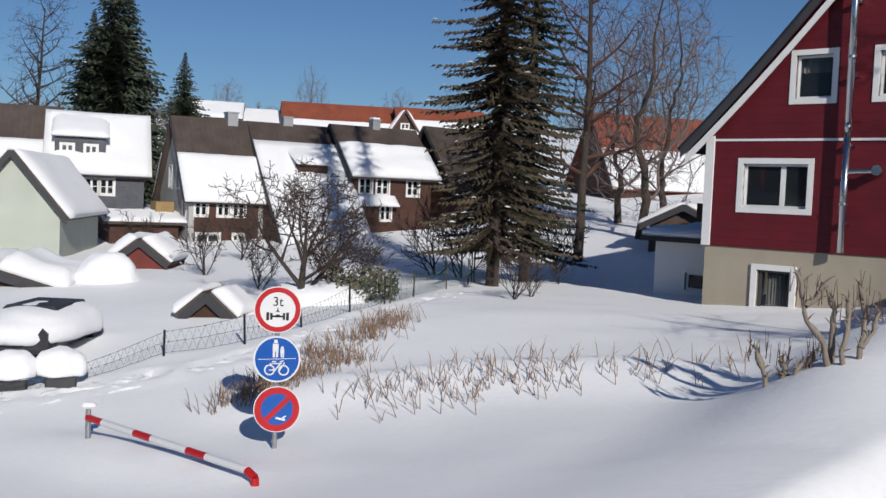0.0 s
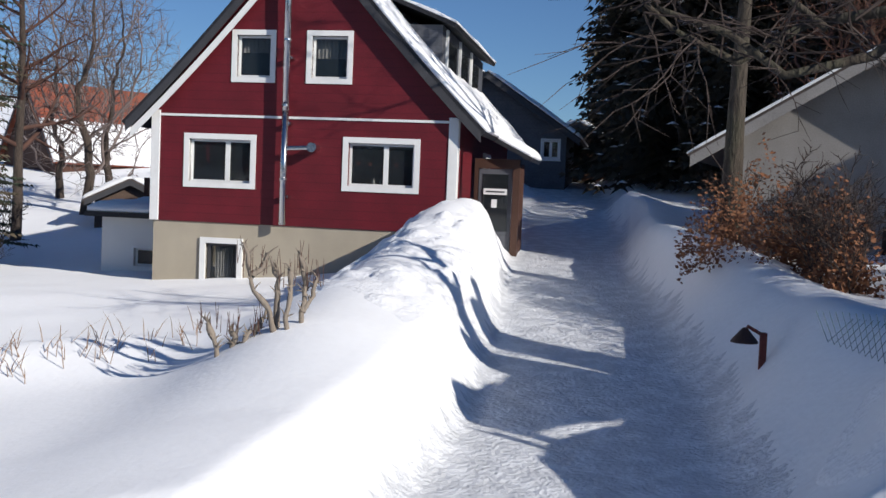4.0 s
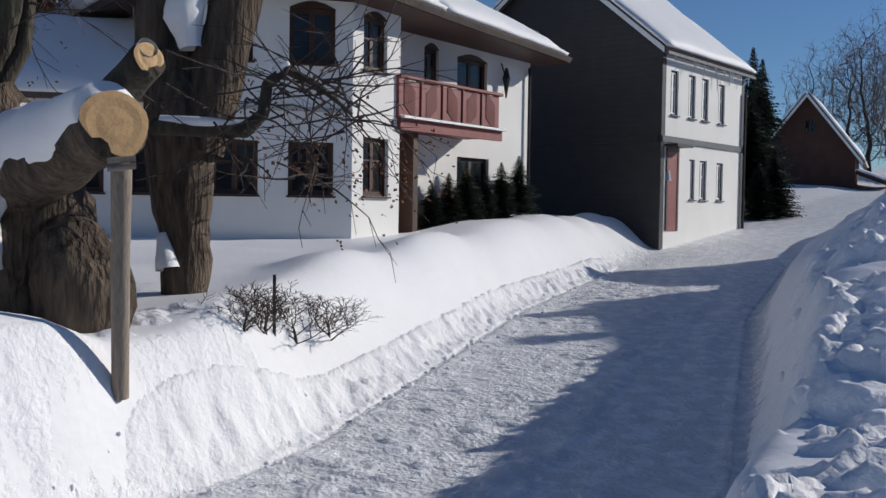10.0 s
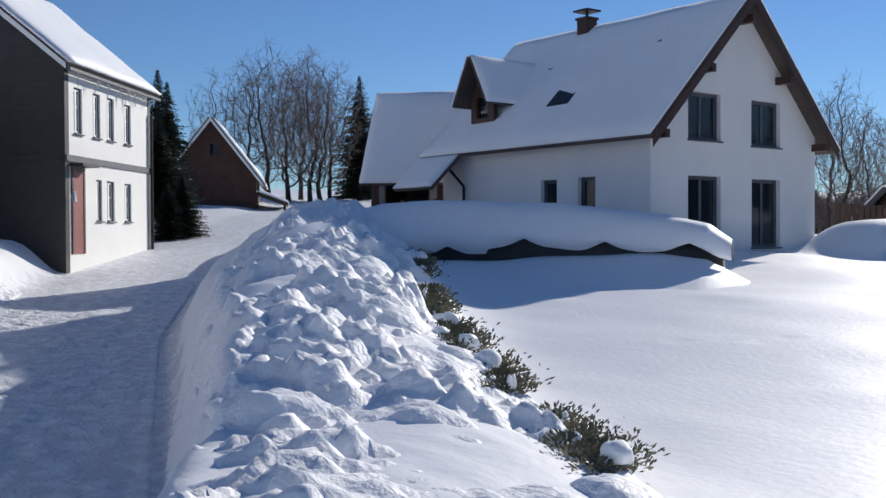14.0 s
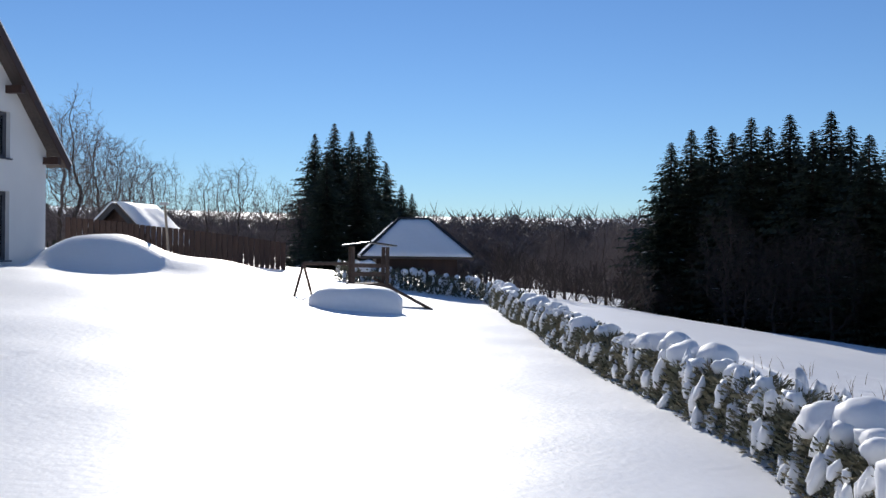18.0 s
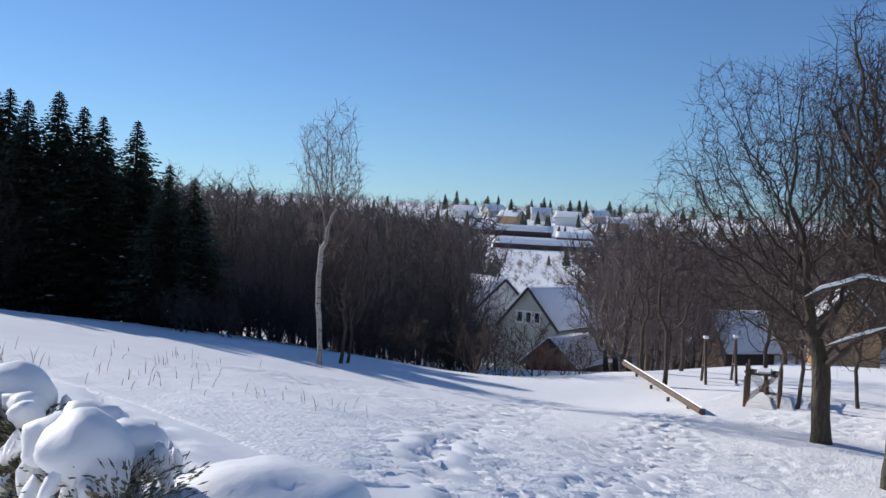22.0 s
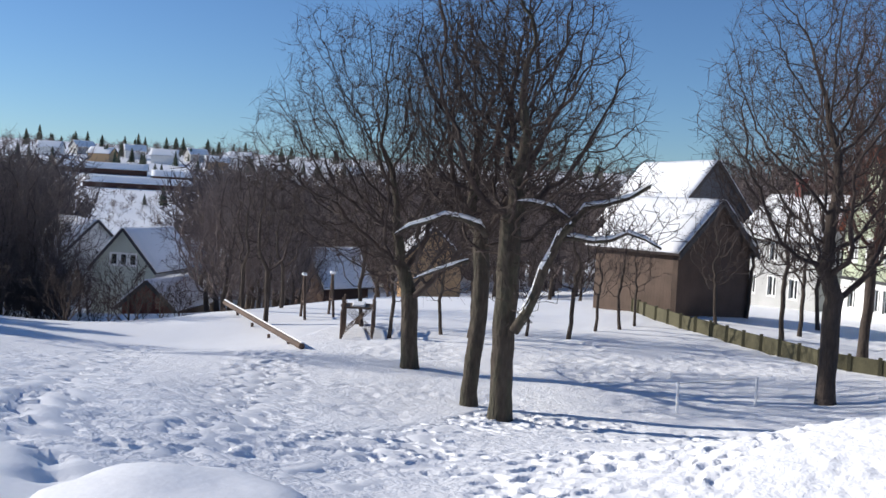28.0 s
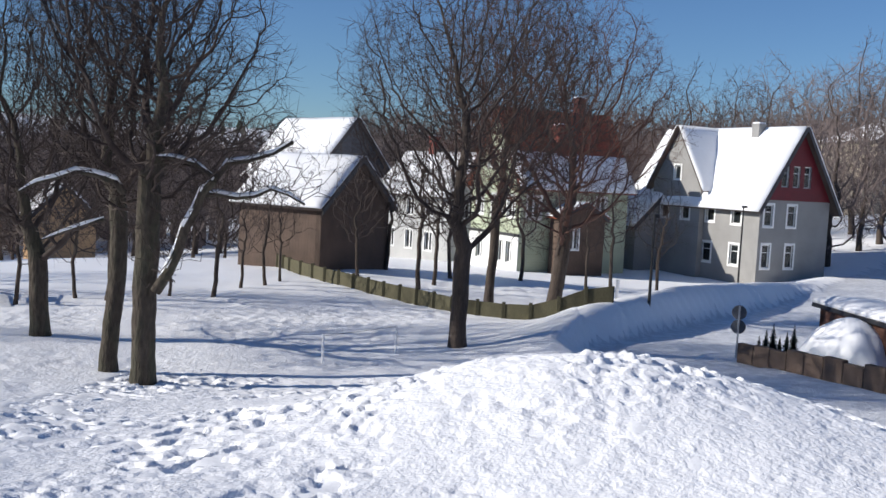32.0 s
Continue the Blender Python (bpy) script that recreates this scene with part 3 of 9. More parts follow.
def corner_inside(x, y):
    d, _, _, _ = along(x, y, HEAP_CORNER)
    return (1 - sstep(0.9, 1.7, d)) * sstep(STREET_HALF - 0.2, STREET_HALF + 0.4, along(x, y, STREET)[0])


def corner_relief(x, y, m):
    worn = sstep(0.42, 0.62, fbm(x * 0.9, y * 0.9, 611, 3))
    return m * (worn * (heaped(x, y, 0.42, 601, 0.5) * 0.13 + heaped(x, y, 0.2, 605, 0.4) * 0.05) - 0.05 + 0.05 * (fbm(x * 2, y * 2, 621, 3) - 0.5))


broken_sheet("corner_snow_mound", "shovelled heap of snow at the corner of the drive", 6.8, 13.0, -2.2, 5.0, 0.045, corner_inside, corner_relief)


def bank_inside(x, y):
    d, h, _, _ = along(x, y, BANK_DRIVE)
    dd_ = along(x, y, DRIVE)[0]
    return (1 - sstep(1.2, 2.1, d)) * sstep(7.0, 10.0, x) * sstep(DRIVE_HALF + 0.25, DRIVE_HALF + 0.7, dd_)


def bank_relief(x, y, m):
    worn = sstep(0.36, 0.6, fbm(x * 0.7, y * 0.7, 711, 3))
    return m * (worn * (heaped(x, y, 0.5, 701, 0.5) * 0.20 + heaped(x, y, 0.22, 705, 0.4) * 0.08) - 0.05 + 0.12 * (fbm(x * 1.6, y * 1.6, 721, 3) - 0.5))


broken_sheet("drive_bank_snow", "shovelled bank of snow along the drive", 4.5, 19.5, 7.5, 21.5, 0.065, bank_inside, bank_relief)


TRAIL = [(-4.6, 15.6, 0), (-3.2, 16.9, 0), (-1.8, 17.8, 0), (0.2, 19.2, 0), (1.6, 21.4, 0), (2.9, 23.7, 0), (5.5, 28.0, 0)]


def trail_inside(x, y):
    return 1 - sstep(0.25, 0.6, along(x, y, TRAIL)[0] + 0.25 * (fbm(x * 2, y * 2, 731, 2) - 0.5))


def trail_relief(x, y, m):
    return m * (-0.03 - heaped(x, y, 0.36, 733, 0.3) * 0.22 + heaped(x, y, 0.2, 737, 0.5) * 0.06)


broken_sheet("trodden_trail", "trodden trail through the deep snow", -5.5, 6.2, 15.0, 28.8, 0.07, trail_inside, trail_relief)


# ---- houses ----
def wall_bm(w, h, holes, thick=0.3, gable=None):
    """A wall in its own plane: x along it, z up, y inwards. holes: (x, z, w, h). gable: (eave_left, eave_right, ridge_x, ridge_z)."""
    top = gable[3] if gable else h
    xs = sorted({0, w, *[v for x, z, a, b in holes for v in (x, x + a)]})
    zs = sorted({0, top, *[v for x, z, a, b in holes for v in (z, z + b)]})
    bm = bmesh.new()
    grid = {}
    for a in xs:
        for b in zs:
            grid[a, b] = bm.verts.new((a, 0, b))
    for x0, x1 in zip(xs, xs[1:]):
        for z0, z1 in zip(zs, zs[1:]):
            cx, cz = (x0 + x1) / 2, (z0 + z1) / 2
            if any(x < cx < x + a and z < cz < z + b for x, z, a, b in holes):
                continue
            bm.faces.new((grid[x0, z0], grid[x1, z0], grid[x1, z1], grid[x0, z1]))
    if gable:
        el, er, rx, rz = gable
        for (ax, az), (bx, bz) in (((0, el), (rx, rz)), ((rx, rz), (w, er))):
            n = Vector((-(bz - az), 0, bx - ax)).normalized()
            bmesh.ops.bisect_plane(bm, geom=bm.verts[:] + bm.edges[:] + bm.faces[:], plane_co=(ax, 0, az), plane_no=n, clear_outer=True)
    loose = [v for v in bm.verts if not v.link_faces]
    bmesh.ops.delete(bm, geom=loose, context="VERTS")
    r = bmesh.ops.extrude_face_region(bm, geom=bm.faces[:])
    bmesh.ops.translate(bm, verts=[v for v in r["geom"] if isinstance(v, bmesh.types.BMVert)], vec=(0, thick, 0))
    bmesh.ops.recalc_face_normals(bm, faces=bm.faces[:])
    return bm


def window(house, m, x, z, w, h, frame_mat=WHITE_PAINT, sash_mat=None, trim=0.0, mullions=(0.5,), bars=(), proud=0.03, deep=0.12, sill=True, curtain=None, glass=GLASS, name="window"):
    """A window in a wall's plane: casing, sash with mullions and cross bars, a pane to each light."""
    bm = bmesh.new()
    t = max(trim, 0.05)
    y0 = -proud if trim else deep - 0.06
    o = t if trim else 0.0
    i = 0.0 if trim else t
    for r in ((x - o, y0, z - o, x + i, deep, z + h + o), (x + w - i, y0, z - o, x + w + o, deep, z + h + o),
              (x + i, y0, z + h - i, x + w - i, deep, z + h + o), (x + i, y0, z - o, x + w - i, deep, z + i)):
        box(bm, *r)
    win = part(name, bm, frame_mat, house, m=m)
    s = 0.06
    bm = bmesh.new()
    x0, x1, z0, z1 = x + i, x + w - i, z + i, z + h - i
    cuts = [x0] + [x0 + f * (x1 - x0) for f in mullions] + [x1]
    for a, b in zip(cuts, cuts[1:]):
        for r in ((a, deep - 0.03, z0, a + s, deep + 0.03, z1), (b - s, deep - 0.03, z0, b, deep + 0.03, z1),
                  (a + s, deep - 0.03, z0, b - s, deep + 0.03, z0 + s), (a + s, deep - 0.03, z1 - s, b - s, deep + 0.03, z1)):
            box(bm, *r)
        for f in bars:
            zz = z0 + f * (z1 - z0)
            box(bm, a + s, deep - 0.02, zz - 0.02, b - s, deep + 0.02, zz + 0.02)
    part("sash", bm, sash_mat or frame_mat, win)
    for a, b in zip(cuts, cuts[1:]):
        pane = part("pane", boxes((a + s, deep - 0.004, z0 + s, b - s, deep + 0.004, z1 - s)), glass, win)
        pane.visible_shadow = False
    if sill:
        part("sill", boxes((x - o - 0.04, -proud - 0.06, z - o - 0.05, x + w + o + 0.04, 0.02, z - o - 0.004), bevel=0.01), frame_mat, win)
    if curtain:
        bm = bmesh.new()
        n = 24
        rows = []
        for zz in (z0 + curtain * (z1 - z0), z1):
            rows.append([bm.verts.new((x0 + (x1 - x0) * k / n, deep + 0.16 + 0.03 * math.sin(k * 2.4), zz)) for k in range(n + 1)])
        for k in range(n):
            bm.faces.new((rows[0][k], rows[0][k + 1], rows[1][k + 1], rows[1][k]))
        part("curtain", bm, CURTAIN, win)
    return win


def slab(house, name, pts, thick, material, label="", lift=0.0, bend=0.0, rough=0.0, seed=0, smooth=True, cuts=(14, 14)):
    """A roof plane or a layer of snow on it: four corners (eave a, eave b, ridge b, ridge a), thickened upwards."""
    a, b, c, d = [Vector(p) for p in pts]
    n = (b - a).cross(d - a).normalized()
    if n.z < 0:
        n = -n
    nu, nv = cuts
    bm = bmesh.new()
    top, bot = [], []
    rng = random.Random(seed)
    for j in range(nv + 1):
        v = j / nv
        for k in range(nu + 1):
            u = k / nu
            p = (a.lerp(b, u)).lerp(d.lerp(c, u), v)
            p = p + Vector((0, 0, bend * (1 - v) ** 2.5)) if bend else p
            edge = min(u, 1 - u, v, 1 - v) * 10
            t = thick
            if rough:
                t = thick * (0.35 + 0.65 * min(1, edge)) * (1 + rough * (noise.noise(p * 0.9 + Vector((seed, 0, 0)))))
                t += rough * 0.05 * noise.noise(p * 3.1)
            bot.append(bm.verts.new(p + n * lift))
            top.append(bm.verts.new(p + n * (lift + max(t, 0.02))))
    w = nu + 1
    for j in range(nv):
        for k in range(nu):
            q = (j * w + k, j * w + k + 1, (j + 1) * w + k + 1, (j + 1) * w + k)
            bm.faces.new([top[i] for i in q])
            bm.faces.new([bot[i] for i in reversed(q)])
    for line in ([(j * w) for j in range(nv + 1)], [(j * w + nu) for j in range(nv + 1)], list(range(w)), [nv * w + k for k in range(w)]):
        for i0, i1 in zip(line, line[1:]):
            bm.faces.new((bot[i0], bot[i1], top[i1], top[i0]))
    bmesh.ops.recalc_face_normals(bm, faces=bm.faces[:])
    return part(name, bm, material, house, label, smooth=smooth and rough > 0)


def chimney(house, x, y, z0, z1, w=0.5, d=0.5, material=None, snow=True):
    c = part("chimney", boxes((x - w / 2, y - d / 2, z0, x + w / 2, y + d / 2, z1), (x - w / 2 - 0.05, y - d / 2 - 0.05, z1, x + w / 2 + 0.05, y + d / 2 + 0.05, z1 + 0.08)), material or GREY_SLATE, house)
    if snow:
        part("snow_cap", boxes((x - w / 2, y - d / 2, z1 + 0.084, x + w / 2, y + d / 2, z1 + 0.2), bevel=0.04), SNOW_ROOF, c)
    return c


def wall_frames(w, d):
    """The four walls' own planes: front (y=0), right, back, left; each with x along it seen from outside."""
    return {"front": pose(0, 0, 0), "right": pose(w, 0, 0, 0, 0, 90), "back": pose(w, d, 0, 0, 0, 180), "left": pose(0, d, 0, 0, 0, -90)}


def gable_house(name, m, label, w, d, eave, ridge, walls=WHITE_PLASTER, gables=None, roof=ROOF_TILE, snow=0.3, over=0.4, holes=None, win=None, ridge_x=None, base=-1.0, snow_cover=(0.0, 1.0), snow_sides="lr", group="", trim_mat=DARK_TRIM, rake_over=None, bend=0.0, wall_lift=0.0, skip=(), barge=0.26, eave_r=None):
    """A house with its gable on the front and the ridge running back. holes: {wall: [(x, z, w, h)]}; every hole gets a window."""
    h = thing(name, m, label, "house", group)
    holes = holes or {}
    win = win or {}
    rx = w / 2 if ridge_x is None else ridge_x
    fr = wall_frames(w, d)
    fr = {k: v @ Matrix.Translation((0, 0, base)) for k, v in fr.items()}
    sh = lambda hs: [(x, z - base, a, b) for x, z, a, b in hs]
    t = 0.3
    er = eave if eave_r is None else eave_r
    gb = (eave - base + wall_lift, er - base + wall_lift, rx, ridge - base)
    part("wall", wall_bm(w, ridge - base, sh(holes.get("front", [])), t, gb), gables or walls, h, m=fr["front"])
    part("wall", wall_bm(w, ridge - base, sh(holes.get("back", [])), t, (gb[1], gb[0], w - rx, gb[3])), gables or walls, h, m=fr["back"])
    for side in ("right", "left"):
        hs = [(x - t - 0.002, z - base, a, b) for x, z, a, b in holes.get(side, [])]
        part("wall", wall_bm(d - 2 * t - 0.004, (er if side == "right" else eave) - base - 0.01 + wall_lift, hs, t), walls, h, m=fr[side] @ Matrix.Translation((t + 0.002, 0, 0)))
    ro = over if rake_over is None else rake_over
    for s in (0, 1):
        run = (rx if s == 0 else w - rx)
        k = (ridge - (er if s else eave)) / run
        xe = -over if s == 0 else w + over
        ze = (er if s else eave) - over * k
        pts = [(xe, -ro, ze), (xe, d + ro, ze), (rx, d + ro, ridge), (rx, -ro, ridge)]
        slab(h, "roof", pts, 0.14, roof, lift=0.01, cuts=(2, 2) if not bend else (2, 14), bend=bend)
        if snow and "lr"[s] in snow_sides:
            lo, hi = snow_cover
            P = [Vector(p) for p in pts]
            q = [P[0].lerp(P[3], lo), P[1].lerp(P[2], lo), P[1].lerp(P[2], hi), P[0].lerp(P[3], hi)]
            slab(h, "roof_snow", q, snow, SNOW_ROOF, lift=0.155, rough=0.35, seed=hash_int(name) + s, bend=bend)
        for y in (-ro - 0.03, d + ro + 0.003):
            bm = bmesh.new()
            n = 10 if bend else 1
            line = [Vector((xe + (rx - xe) * k / n, y, ze + (ridge - ze) * k / n + bend * (1 - k / n) ** 2.5)) for k in range(n + 1)]
            lo_v = [bm.verts.new(p - Vector((0, 0, barge - 0.1))) for p in line]
            hi_v = [bm.verts.new(p + Vector((0, 0, 0.1))) for p in line]
            fs = [bm.faces.new((lo_v[k], lo_v[k + 1], hi_v[k + 1], hi_v[k])) for k in range(n)]
            r = bmesh.ops.extrude_face_region(bm, geom=fs)
            bmesh.ops.translate(bm, verts=[v for v in r["geom"] if isinstance(v, bmesh.types.BMVert)], vec=(0, 0.027, 0))
            bmesh.ops.recalc_face_normals(bm, faces=bm.faces[:])
            part("barge_board", bm, trim_mat, h)
    for side, hs in holes.items():
        kw = dict(win.get("all", {}))
        kw.update(win.get(side, {}))
        for x, z, a, b in hs:
            if (side, x, z) in skip:
                continue
            window(h, fr[side] @ Matrix.Translation((0, 0, -base)), x, z, a, b, **kw)
    return h


def hash_int(s):
    return sum(ord(c) * (k + 1) for k, c in enumerate(s)) % 97


def house_pose(x, y, z, heading):
    """Front wall's left corner (seen from outside) at x, y; heading: compass bearing of the front wall from its left to its right end."""
    return pose(x, y, z, 0, 0, 90 - heading)




# ---- the red shingled house beside the drive ----
RW, RD = 7.86, 10.0
red = gable_house("red_house", house_pose(10.82, 24.19, 0, 141.0), "dark red shingled house with white casings and snow on its roof", RW, RD, 4.75, 9.45,
                  walls=RED_WOOD, roof=SLATE, snow=0.22, over=0.62, base=2.06, rake_over=0.28, bend=0.42, wall_lift=0.2, snow_sides="r",
                  holes={"front": [(2.2, 5.73, 0.89, 1.04), (4.15, 5.73, 0.92, 1.04), (1.0, 3.08, 1.64, 1.08), (5.17, 3.13, 1.66, 1.05)],
                         "right": [(4.5, 3.0, 1.2, 1.1)]},
                  win={"all": dict(trim=0.14, deep=0.14)}, skip=[("front", 2.2, 5.73), ("front", 4.15, 5.73), ("front", 1.0, 3.08), ("front", 5.17, 3.13)], trim_mat=DARK_TRIM)
W0 = pose(0, 0, 0)
window(red, W0, 2.2, 5.73, 0.89, 1.04, trim=0.13, deep=0.14, mullions=(), curtain=0.62, sill=False)
window(red, W0, 4.15, 5.73, 0.92, 1.04, trim=0.13, deep=0.14, mullions=(), curtain=0.5, sill=False)
window(red, W0, 1.0, 3.08, 1.64, 1.08, trim=0.14, deep=0.14, mullions=(0.6,), sill=False)
w4 = window(red, W0, 5.17, 3.13, 1.66, 1.05, trim=0.14, deep=0.14, mullions=(0.56,), sill=False, curtain=0.88)
for fx in (0.12, 0.3, 0.47, 0.7, 0.86):
    part("window_star", rods(((5.17 + 1.66 * fx, 0.2, 3.62 + 0.06 * (fx * 10 % 2)), (5.17 + 1.66 * fx, 0.215, 3.62 + 0.06 * (fx * 10 % 2)), 0.05), sides=5), RED_TILE, w4, "small red paper star")
for fx in (0.36, 0.47):
    part("candle_figure", rods(((5.17 + 1.66 * fx, 0.24, 3.1), (5.17 + 1.66 * fx, 0.24, 3.32), 0.045, 0.03)), CURTAIN, w4, "small white ornament")
# plinth of beige plaster with the cellar door
plinth = part("plinth", wall_bm(RW - 0.1, 2.66, [(1.45, 0.3, 0.86, 1.95)], 0.3), BEIGE_PLASTER, red, "beige plastered cellar wall", m=pose(0.05, 0.04, -0.6))
for side, length in (("right", RD), ("left", RD), ("back", RW - 0.1)):
    part("plinth", wall_bm(length - 0.7, 2.66, [], 0.3), BEIGE_PLASTER, red, m=wall_frames(RW, RD)[side] @ Matrix.Translation((0.35, 0.04, -0.6)))
cd = part("cellar_door", boxes((1.36, -0.03, -0.3, 1.50, 0.12, 1.68), (2.36, -0.03, -0.3, 2.50, 0.12, 1.68), (1.50, -0.03, 1.54, 2.36, 0.12, 1.68)), WHITE_PAINT, red, "white-framed glazed cellar door")
part("sash", boxes((1.52, 0.1, -0.3, 1.6, 0.16, 1.53), (2.26, 0.1, -0.3, 2.34, 0.16, 1.53), (1.6, 0.1, 1.47, 2.26, 0.16, 1.53)), DARK_TRIM, cd)
part("pane", boxes((1.6, 0.12, -0.3, 2.26, 0.13, 1.47)), GLASS, cd).visible_shadow = False
bm = bmesh.new()
rows = [[bm.verts.new((1.68 + 0.5 * k / 20, 0.24 + 0.025 * math.sin(k * 1.9), zz)) for k in range(21)] for zz in (-0.2, 1.5)]
for k in range(20):
    bm.faces.new((rows[0][k], rows[0][k + 1], rows[1][k + 1], rows[1][k]))
part("curtain", bm, CURTAIN, cd)
# corner boards, string board, cream inner barge board
for x0 in (-0.04, RW - 0.2):
    part("corner_board", boxes((x0, -0.035, 2.06, x0 + 0.24, 0.2, 4.86), bevel=0.01), WHITE_PAINT, red)
part("string_board", boxes((0.2, -0.03, 4.72, RW - 0.2, -0.002, 4.78)), WHITE_PAINT, red)
bm = bmesh.new()
line = [Vector((-0.5 + (RW / 2 + 0.5) * k / 10, -0.26, 4.09 + (9.28 - 4.09) * k / 10 + 0.40 * (1 - k / 10) ** 2.5)) for k in range(11)]
lo_v = [bm.verts.new(p - Vector((0, 0, 0.36))) for p in line]
hi_v = [bm.verts.new(p - Vector((0, 0, 0.14))) for p in line]
fs = [bm.faces.new((lo_v[k], lo_v[k + 1], hi_v[k + 1], hi_v[k])) for k in range(10)]
r = bmesh.ops.extrude_face_region(bm, geom=fs)
bmesh.ops.translate(bm, verts=[v for v in r["geom"] if isinstance(v, bmesh.types.BMVert)], vec=(0, 0.03, 0))
bmesh.ops.recalc_face_normals(bm, faces=bm.faces[:])
part("verge_board", bm, WHITE_PAINT, red, "cream verge board")
# steel flue on brackets
flue = part("flue", rods(((3.62, -0.3, 2.1), (3.62, -0.3, 4.9), 0.085), ((3.62, -0.3, 4.9), (3.62, -0.36, 10.6), 0.085), sides=14), STEEL, red, "shining steel flue pipe", smooth=True)
part("flue_branch", rods(((3.62, -0.3, 3.98), (4.35, -0.3, 4.02), 0.06), sides=10), STEEL, flue)
part("flue_cap", rods(((4.35, -0.42, 4.02), (4.35, -0.0, 4.02), 0.12, 0.09), sides=14), STEEL, flue)
for z in (2.8, 4.6, 6.2, 7.9):
    part("bracket", boxes((3.52, -0.22, z - 0.03, 3.72, 0.0, z + 0.03)), STEEL, flue)
    part("joint_ring", rods(((3.62, -0.31, z + 0.4), (3.62, -0.31, z + 0.45), 0.095), sides=14), STEEL, flue)
chimney(red, RW / 2 + 0.9, 4.2, 7.6, 10.4, 0.6, 0.6, SLATE)
# long shed dormers on both roof slopes
for s, y0, y1, zr in ((1, 1.5, 8.6, 8.35), (0, 2.6, 6.4, 8.0)):
    xin, xout = (RW / 2 + 0.8, RW - 0.75) if s else (RW / 2 - 0.8, 0.75)
    zl = 7.35 if s else 7.1
    dm = part("dormer", boxes((min(xin, xout), y0, 5.0, max(xin, xout), y1, zl - 0.02)), GREY_SLATE, red, "slate-clad dormer")
    xo = xout + (0.35 if s else -0.35)
    slab(dm, "dormer_roof", [(xo, y0 - 0.2, zl - 0.1), (xo, y1 + 0.2, zl - 0.1), (xin, y1 + 0.2, zr), (xin, y0 - 0.2, zr)], 0.1, SLATE, cuts=(2, 2))
    if s:
        slab(dm, "dormer_snow", [(xo, y0 - 0.2, zl - 0.1), (xo, y1 + 0.2, zl - 0.1), (xin, y1 + 0.2, zr), (xin, y0 - 0.2, zr)], 0.16, SNOW_ROOF, lift=0.105, rough=0.4, seed=8)
        for k in range(3):
            part("dormer_post", boxes((xout - 0.02, y0 + 0.5 + 2 * k, 5.4, xout + 0.06, y0 + 0.66 + 2 * k, zl - 0.06)), WHITE_PAINT, dm)
            part("dormer_window", boxes((xout + 0.004, y0 + 0.75 + 2 * k, 5.7, xout + 0.03, y0 + 2.1 + 2 * k, zl - 0.3)), GLASS, dm)
# entrance porch on the side towards the drive
pz = 1.0
porch = part("porch", boxes((RW + 0.1, 2.35, pz, RW + 0.2, 2.45, 4.0), (RW + 1.12, 2.3, pz, RW + 1.3, 2.5, 4.0), (RW + 0.2, 2.35, 3.75, RW + 1.12, 2.45, 4.0)), DARK_WOOD, red, "brown timber entrance porch")
part("side_panel", boxes((RW + 1.2, 2.5, pz, RW + 1.28, 3.6, 3.9)), BROWN_WOOD, porch)
dr = part("door", boxes((RW + 0.22, 2.38, pz, RW + 1.1, 2.43, 3.74)), GREY_SLATE, porch, "grey glazed entrance door")
part("pane", boxes((RW + 0.32, 2.365, 2.1, RW + 1.0, 2.376, 3.6)), GLASS, dr)
part("notice_board", boxes((RW + 0.36, 2.33, 3.06, RW + 0.98, 2.362, 3.22)), SIGN_WHITE, dr, "white nameplate with grey bars")
part("writing_bar", boxes((RW + 0.42, 2.325, 3.12, RW + 0.92, 2.329, 3.16)), DARK_TRIM, dr)
part("number_plate", boxes((RW + 0.58, 2.33, 2.72, RW + 0.72, 2.362, 2.94)), SIGN_WHITE, dr)
slab(porch, "porch_roof", [(RW + 1.6, 2.0, 3.95), (RW + 1.6, 4.4, 3.95), (RW - 0.0, 4.4, 4.75), (RW - 0.0, 2.0, 4.75)], 0.1, SLATE, cuts=(2, 2))
slab(porch, "porch_snow", [(RW + 1.6, 2.0, 3.95), (RW + 1.6, 4.4, 3.95), (RW - 0.0, 4.4, 4.75), (RW - 0.0, 2.0, 4.75)], 0.2, SNOW_ROOF, lift=0.105, rough=0.4, seed=4)
# low annexe on the garden side
annex = part("annexe", wall_bm(2.6, 2.6, [(1.0, 1.25, 0.9, 0.5)], 0.25), WHITE_PLASTER, red, "low plastered annexe", m=pose(-2.6, 2.2, -0.6))
part("annexe_side", wall_bm(3.0, 2.6, [], 0.25), WHITE_PLASTER, annex, m=pose(0.0, 3.26, 0, 0, 0, -90))
window(annex, pose(0, 0, 0), 1.0, 1.25, 0.9, 0.5, trim=0.06, mullions=(), sill=False)
part("annexe_roof", boxes((-0.35, -0.35, 2.6, 2.6, 3.3, 2.74)), SLATE, annex)
slab(annex, "annexe_snow", [(-0.3, -0.3, 2.745), (2.58, -0.3, 2.745), (2.58, 3.2, 2.745), (-0.3, 3.2, 2.745)], 0.35, SNOW_ROOF, rough=0.35, seed=6)
part("fence_board", boxes(*[(-0.3 + 0.24 * k, 3.0, 2.8, -0.1 + 0.24 * k, 3.06, 3.75) for k in range(12)]), BROWN_WOOD, annex)["kind"] = "stuff"
